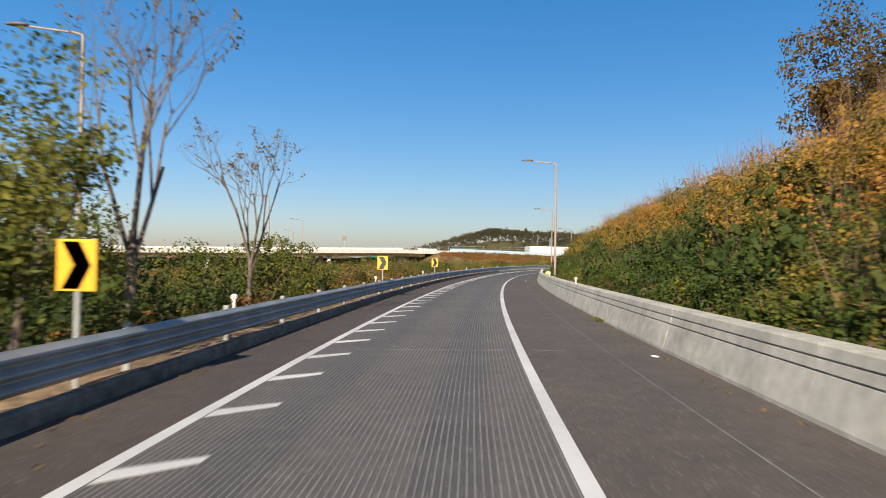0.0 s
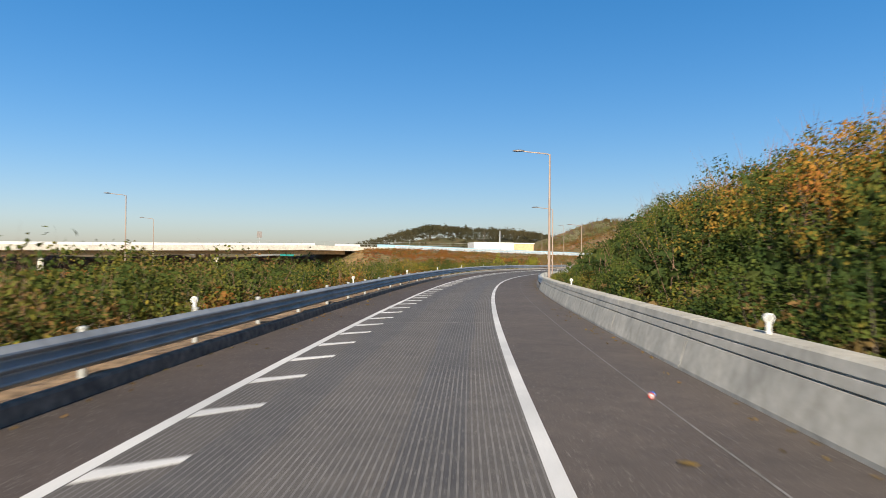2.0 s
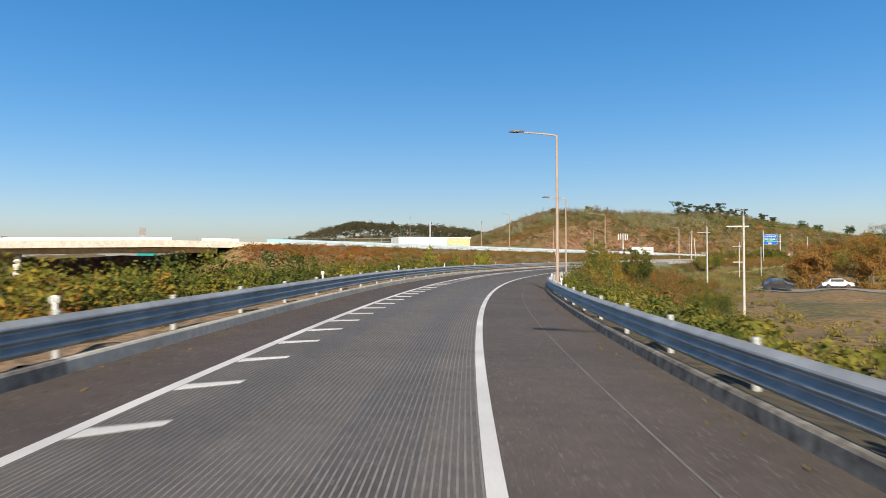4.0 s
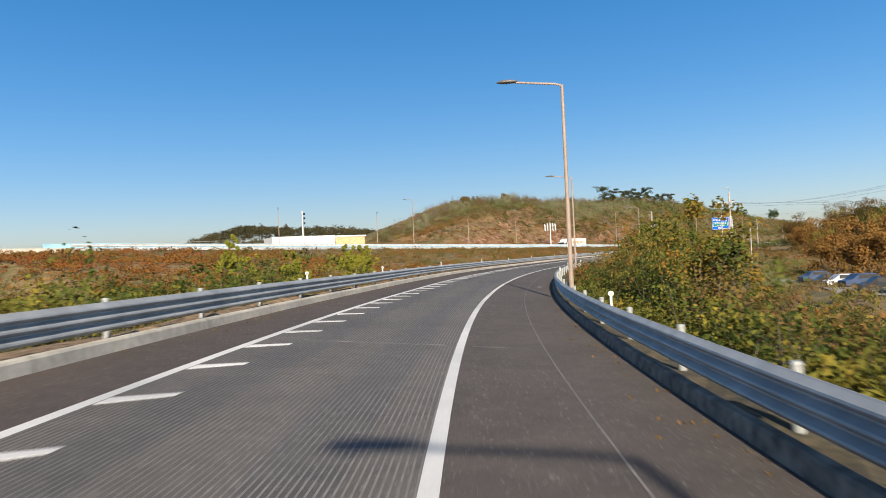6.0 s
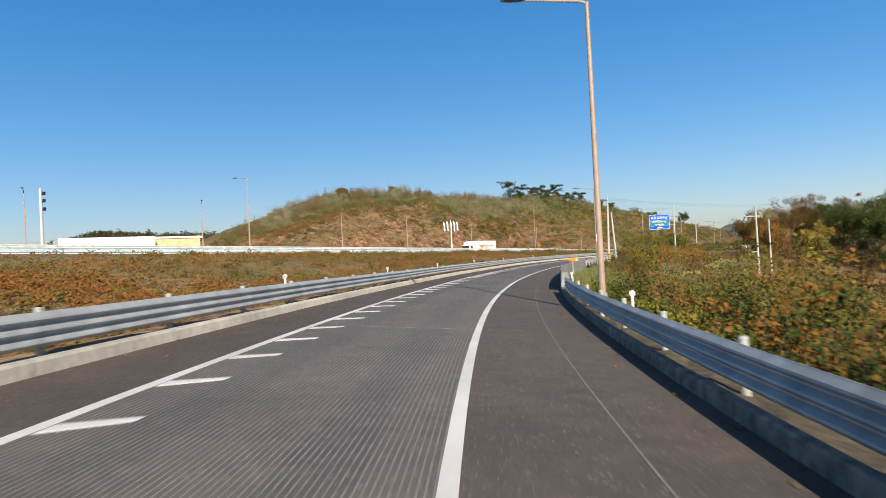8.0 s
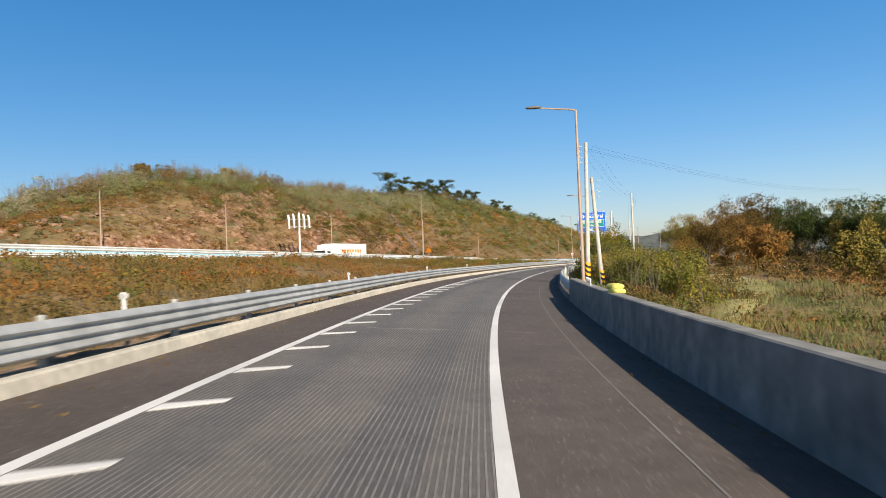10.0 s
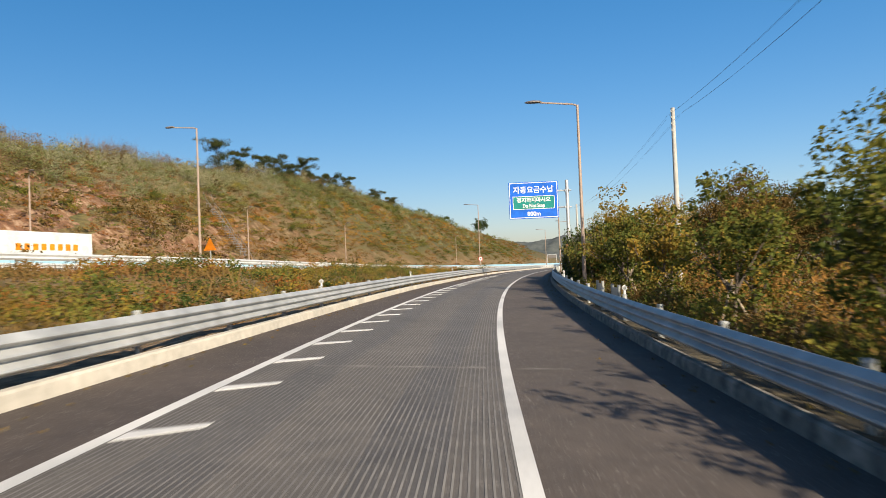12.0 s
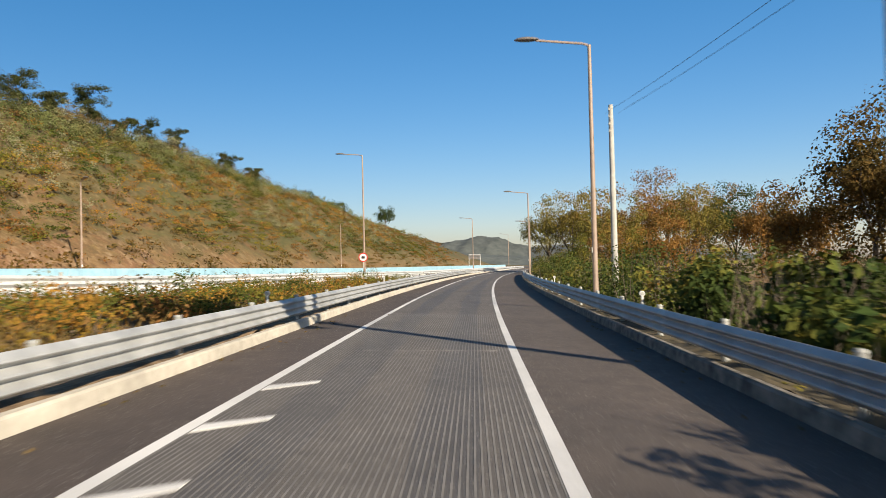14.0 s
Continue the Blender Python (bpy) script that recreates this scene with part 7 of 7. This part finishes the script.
# ---- small things ----
def build_can(s, o):
    """A crushed drink can lying on the shoulder."""
    p = rp(np.array(float(s)), o, 0.04)
    t = thing("drink_can", pose(p[0], p[1], p[2], 0, 0, heading(s) + 70), "crushed red and white drink can on the shoulder", "litter")
    bm = bm_new()
    bmesh.ops.create_cone(bm, cap_ends=True, segments=16, radius1=0.034, radius2=0.034, depth=0.13, matrix=Matrix.Rotation(radians(90), 4, "Y"))
    for v in bm.verts:
        v.co.z *= 0.7
    part("body", bm, WHITE, t)
    part("band", rod(bm_new(), (-0.065, 0, 0), (-0.02, 0, 0), 0.0355, 0.0355, 16), RED, t, "red band")
    part("band", rod(bm_new(), (0.045, 0, 0), (0.062, 0, 0), 0.0355, 0.0355, 16), BLUE, t, "blue band")
    return t


build_can(65.5, 1.5)


def build_hook(s):
    """A bent steel bracket on the parapet."""
    p = rp(np.array(float(s)), float(kerb_r(s)) + 0.22, 0.9)
    t = thing("parapet_bracket", pose(p[0], p[1], p[2], 0, 0, heading(s)), "small white bent steel bracket on the parapet wall", "bracket")
    part("stem", rod(bm_new(), (0, 0, -0.05), (0, 0, 0.2), 0.018, 0.018, 8), WHITE, t)
    part("arm", rod(bm_new(), (0, 0, 0.2), (-0.14, 0, 0.25), 0.018, 0.014, 8), WHITE, t)
    return t


build_hook(300.4)


def build_house(x, y, turn):
    z = float(ground_z([x], [y])[0]) - 0.2
    t = thing("farm_house", pose(x, y, z, 0, 0, turn), "small grey-walled house with a blue metal roof", "house")
    part("wall", box(bm_new(), -3.6, 3.6, -2.6, 2.6, -0.5, 2.7, None, 0.03), WALLC, t)
    bm = bm_new()
    a = [bm.verts.new(q) for q in ((-4.0, -3.0, 2.6), (4.0, -3.0, 2.6), (4.0, 0, 3.7), (-4.0, 0, 3.7), (-4.0, 3.0, 2.6), (4.0, 3.0, 2.6))]
    bm.faces.new((a[0], a[1], a[2], a[3]))
    bm.faces.new((a[3], a[2], a[5], a[4]))
    bmesh.ops.solidify(bm, geom=bm.faces[:], thickness=0.12)
    part("roof", bm, plain("roof_blue", (0.1, 0.3, 0.42), 0.4), t, "ribbed blue metal roof")
    for xx in (-2.2, 0.2, 2.0):
        w = part("window", box(bm_new(), xx - 0.5, xx + 0.5, -2.64, -2.58, 0.9, 1.9), WHITE, t)
        part("pane", box(bm_new(), xx - 0.42, xx + 0.42, -2.655, -2.64, 0.98, 1.82), BLACK, w, "dark glass")
    return t


build_house(209.6, 337.6, -62)


def build_path():
    """A mown grass track through the lower field."""
    f = np.linspace(-0.5, 1, 40)
    cx, cy = 116 + 34 * f + 2.0 * np.sin(f * 5), 298 + 30 * f - 1.5 * np.sin(f * 4)
    tx, ty = np.gradient(cx), np.gradient(cy)
    n = np.hypot(tx, ty)
    w = (1.7 + 0.3 * np.sin(f * 17)) * (0.15 + 0.85 * smooth(-0.5, -0.2, f))
    rows = []
    for k in (-1.0, -0.33, 0.33, 1.0):
        x, y = cx + ty / n * w * k, cy - tx / n * w * k
        rows.append(np.stack([x, y, ground_z(x, y) + 0.16 - 0.2 * abs(k) ** 3], 1))
    v, f = sweep(np.stack(rows, 1), closed=False)
    m = surface("mown_grass", (0.24, 0.23, 0.08), (0.42, 0.35, 0.14), 3.0, 0.3, 0.95, 0.0, 0.6)
    return tagged(new("grass_track", mesh_of("grass_track", v, f, m, True)), "yellow-green mown track through the field", "track", kind="structure")


build_path()


def build_far_board(x, y, z0, z1, w, h, face, label, turn=0.0):
    t = thing("far_sign", pose(x, y, z0, 0, 0, turn), label, "sign")
    part("post", rod(bm_new(), (0, 0.1, -2), (0, 0.1, z1 - z0 - h / 2), 0.16, 0.14, 10), STEEL, t)
    b = part("board", box(bm_new(), -w / 2, w / 2, -0.08, 0.08, z1 - z0 - h, z1 - z0, None, 0.03), face, t)
    return t, b


build_far_board(-33.8, 301.7, -6.5, 3.6, 4.4, 1.9, GREEN, "teal direction sign beyond the bridge", 8)
t, b = build_far_board(-72.1, 463, 2.0, 16.6, 2.6, 3.2, LAMPHEAD, "dark square advertising board on a tall pole", 10)

# moss and weeds that grow in the joint at the barrier's foot
mr = np.random.default_rng(31)
s = np.concatenate([mr.uniform(a - 0.5, a + 0.5, 9) for a in (21.3,)])
p = rp(s, kerb_r(s) - 0.06 + mr.normal(size=len(s)) * 0.03, 0.03)
v, f = leaves(mr, p, np.tile([0.09, 0.09, 0.03], (len(s), 1)), 40, np.full(len(s), 0.06))
tagged(new("joint_weeds", mesh_of("joint_weeds", v, f, LEAF_GREEN)), "tufts of green weeds at the foot of the barrier", "weeds", kind="stuff")
# dead leaves and grit along the kerbs and gutters
s = mr.uniform(-20, 430, 1500)
side = mr.random(1500) < 0.5
o = np.where(side, kerb_l(s) + np.abs(mr.normal(size=1500)) * 0.3 + 0.03, kerb_r(s) - np.abs(mr.normal(size=1500)) * 0.3 - 0.03)
p = rp(s, o, 0.012)
v, f = leaves(mr, p, np.tile([0.05, 0.05, 0.004], (1500, 1)), 2, np.full(1500, 0.05))
tagged(new("dead_leaves", mesh_of("dead_leaves", v, f, LEAF_DRY)), "scattered dead leaves and grit along the kerbs", "leaves", kind="stuff")


def build_rocks():
    """Broken rock on the cut face."""
    r = np.random.default_rng(77)
    bm = bm_new()
    bmesh.ops.create_icosphere(bm, subdivisions=1, radius=1.0)
    bm.verts.ensure_lookup_table()
    bv = np.array([tuple(v.co) for v in bm.verts])
    bf = np.array([[v.index for v in f.verts] for f in bm.faces])
    bm.free()
    x, y = hw_scatter(r, 2600, 258, 372, 258.5, 275)
    a, b = x * HU[0] + y * HU[1], x * HN[0] + y * HN[1]
    k = (wave(x, y, 9, 2.0) + 0.7 * wave(x, y, 23, 5.0) > -0.1) & (b < 274 - 6 * smooth(330, 372, a))
    x, y = x[k], y[k]
    n = len(x)
    z = ground_z(x, y)
    size = r.uniform(0.16, 0.62, n) ** 1.25
    v = bv[None] * r.uniform(0.55, 1.25, (n, len(bv), 1)) * (size[:, None, None] * np.array([1.25, 1.0, 0.75]))
    an = r.uniform(0, 6.28, n)
    c, s = np.cos(an)[:, None], np.sin(an)[:, None]
    q = np.stack([v[:, :, 0] * c - v[:, :, 1] * s + x[:, None], v[:, :, 0] * s + v[:, :, 1] * c + y[:, None], v[:, :, 2] * 0.8 + z[:, None] - 0.08], -1)
    f = (bf[None] + (np.arange(n) * len(bv))[:, None, None]).reshape(-1, 3)
    return tagged(new("cut_rocks", mesh_of("cut_rocks", q, f, ROCK)), "broken reddish-brown and pale rock on the cut slope", "rock", kind="stuff")


build_rocks()
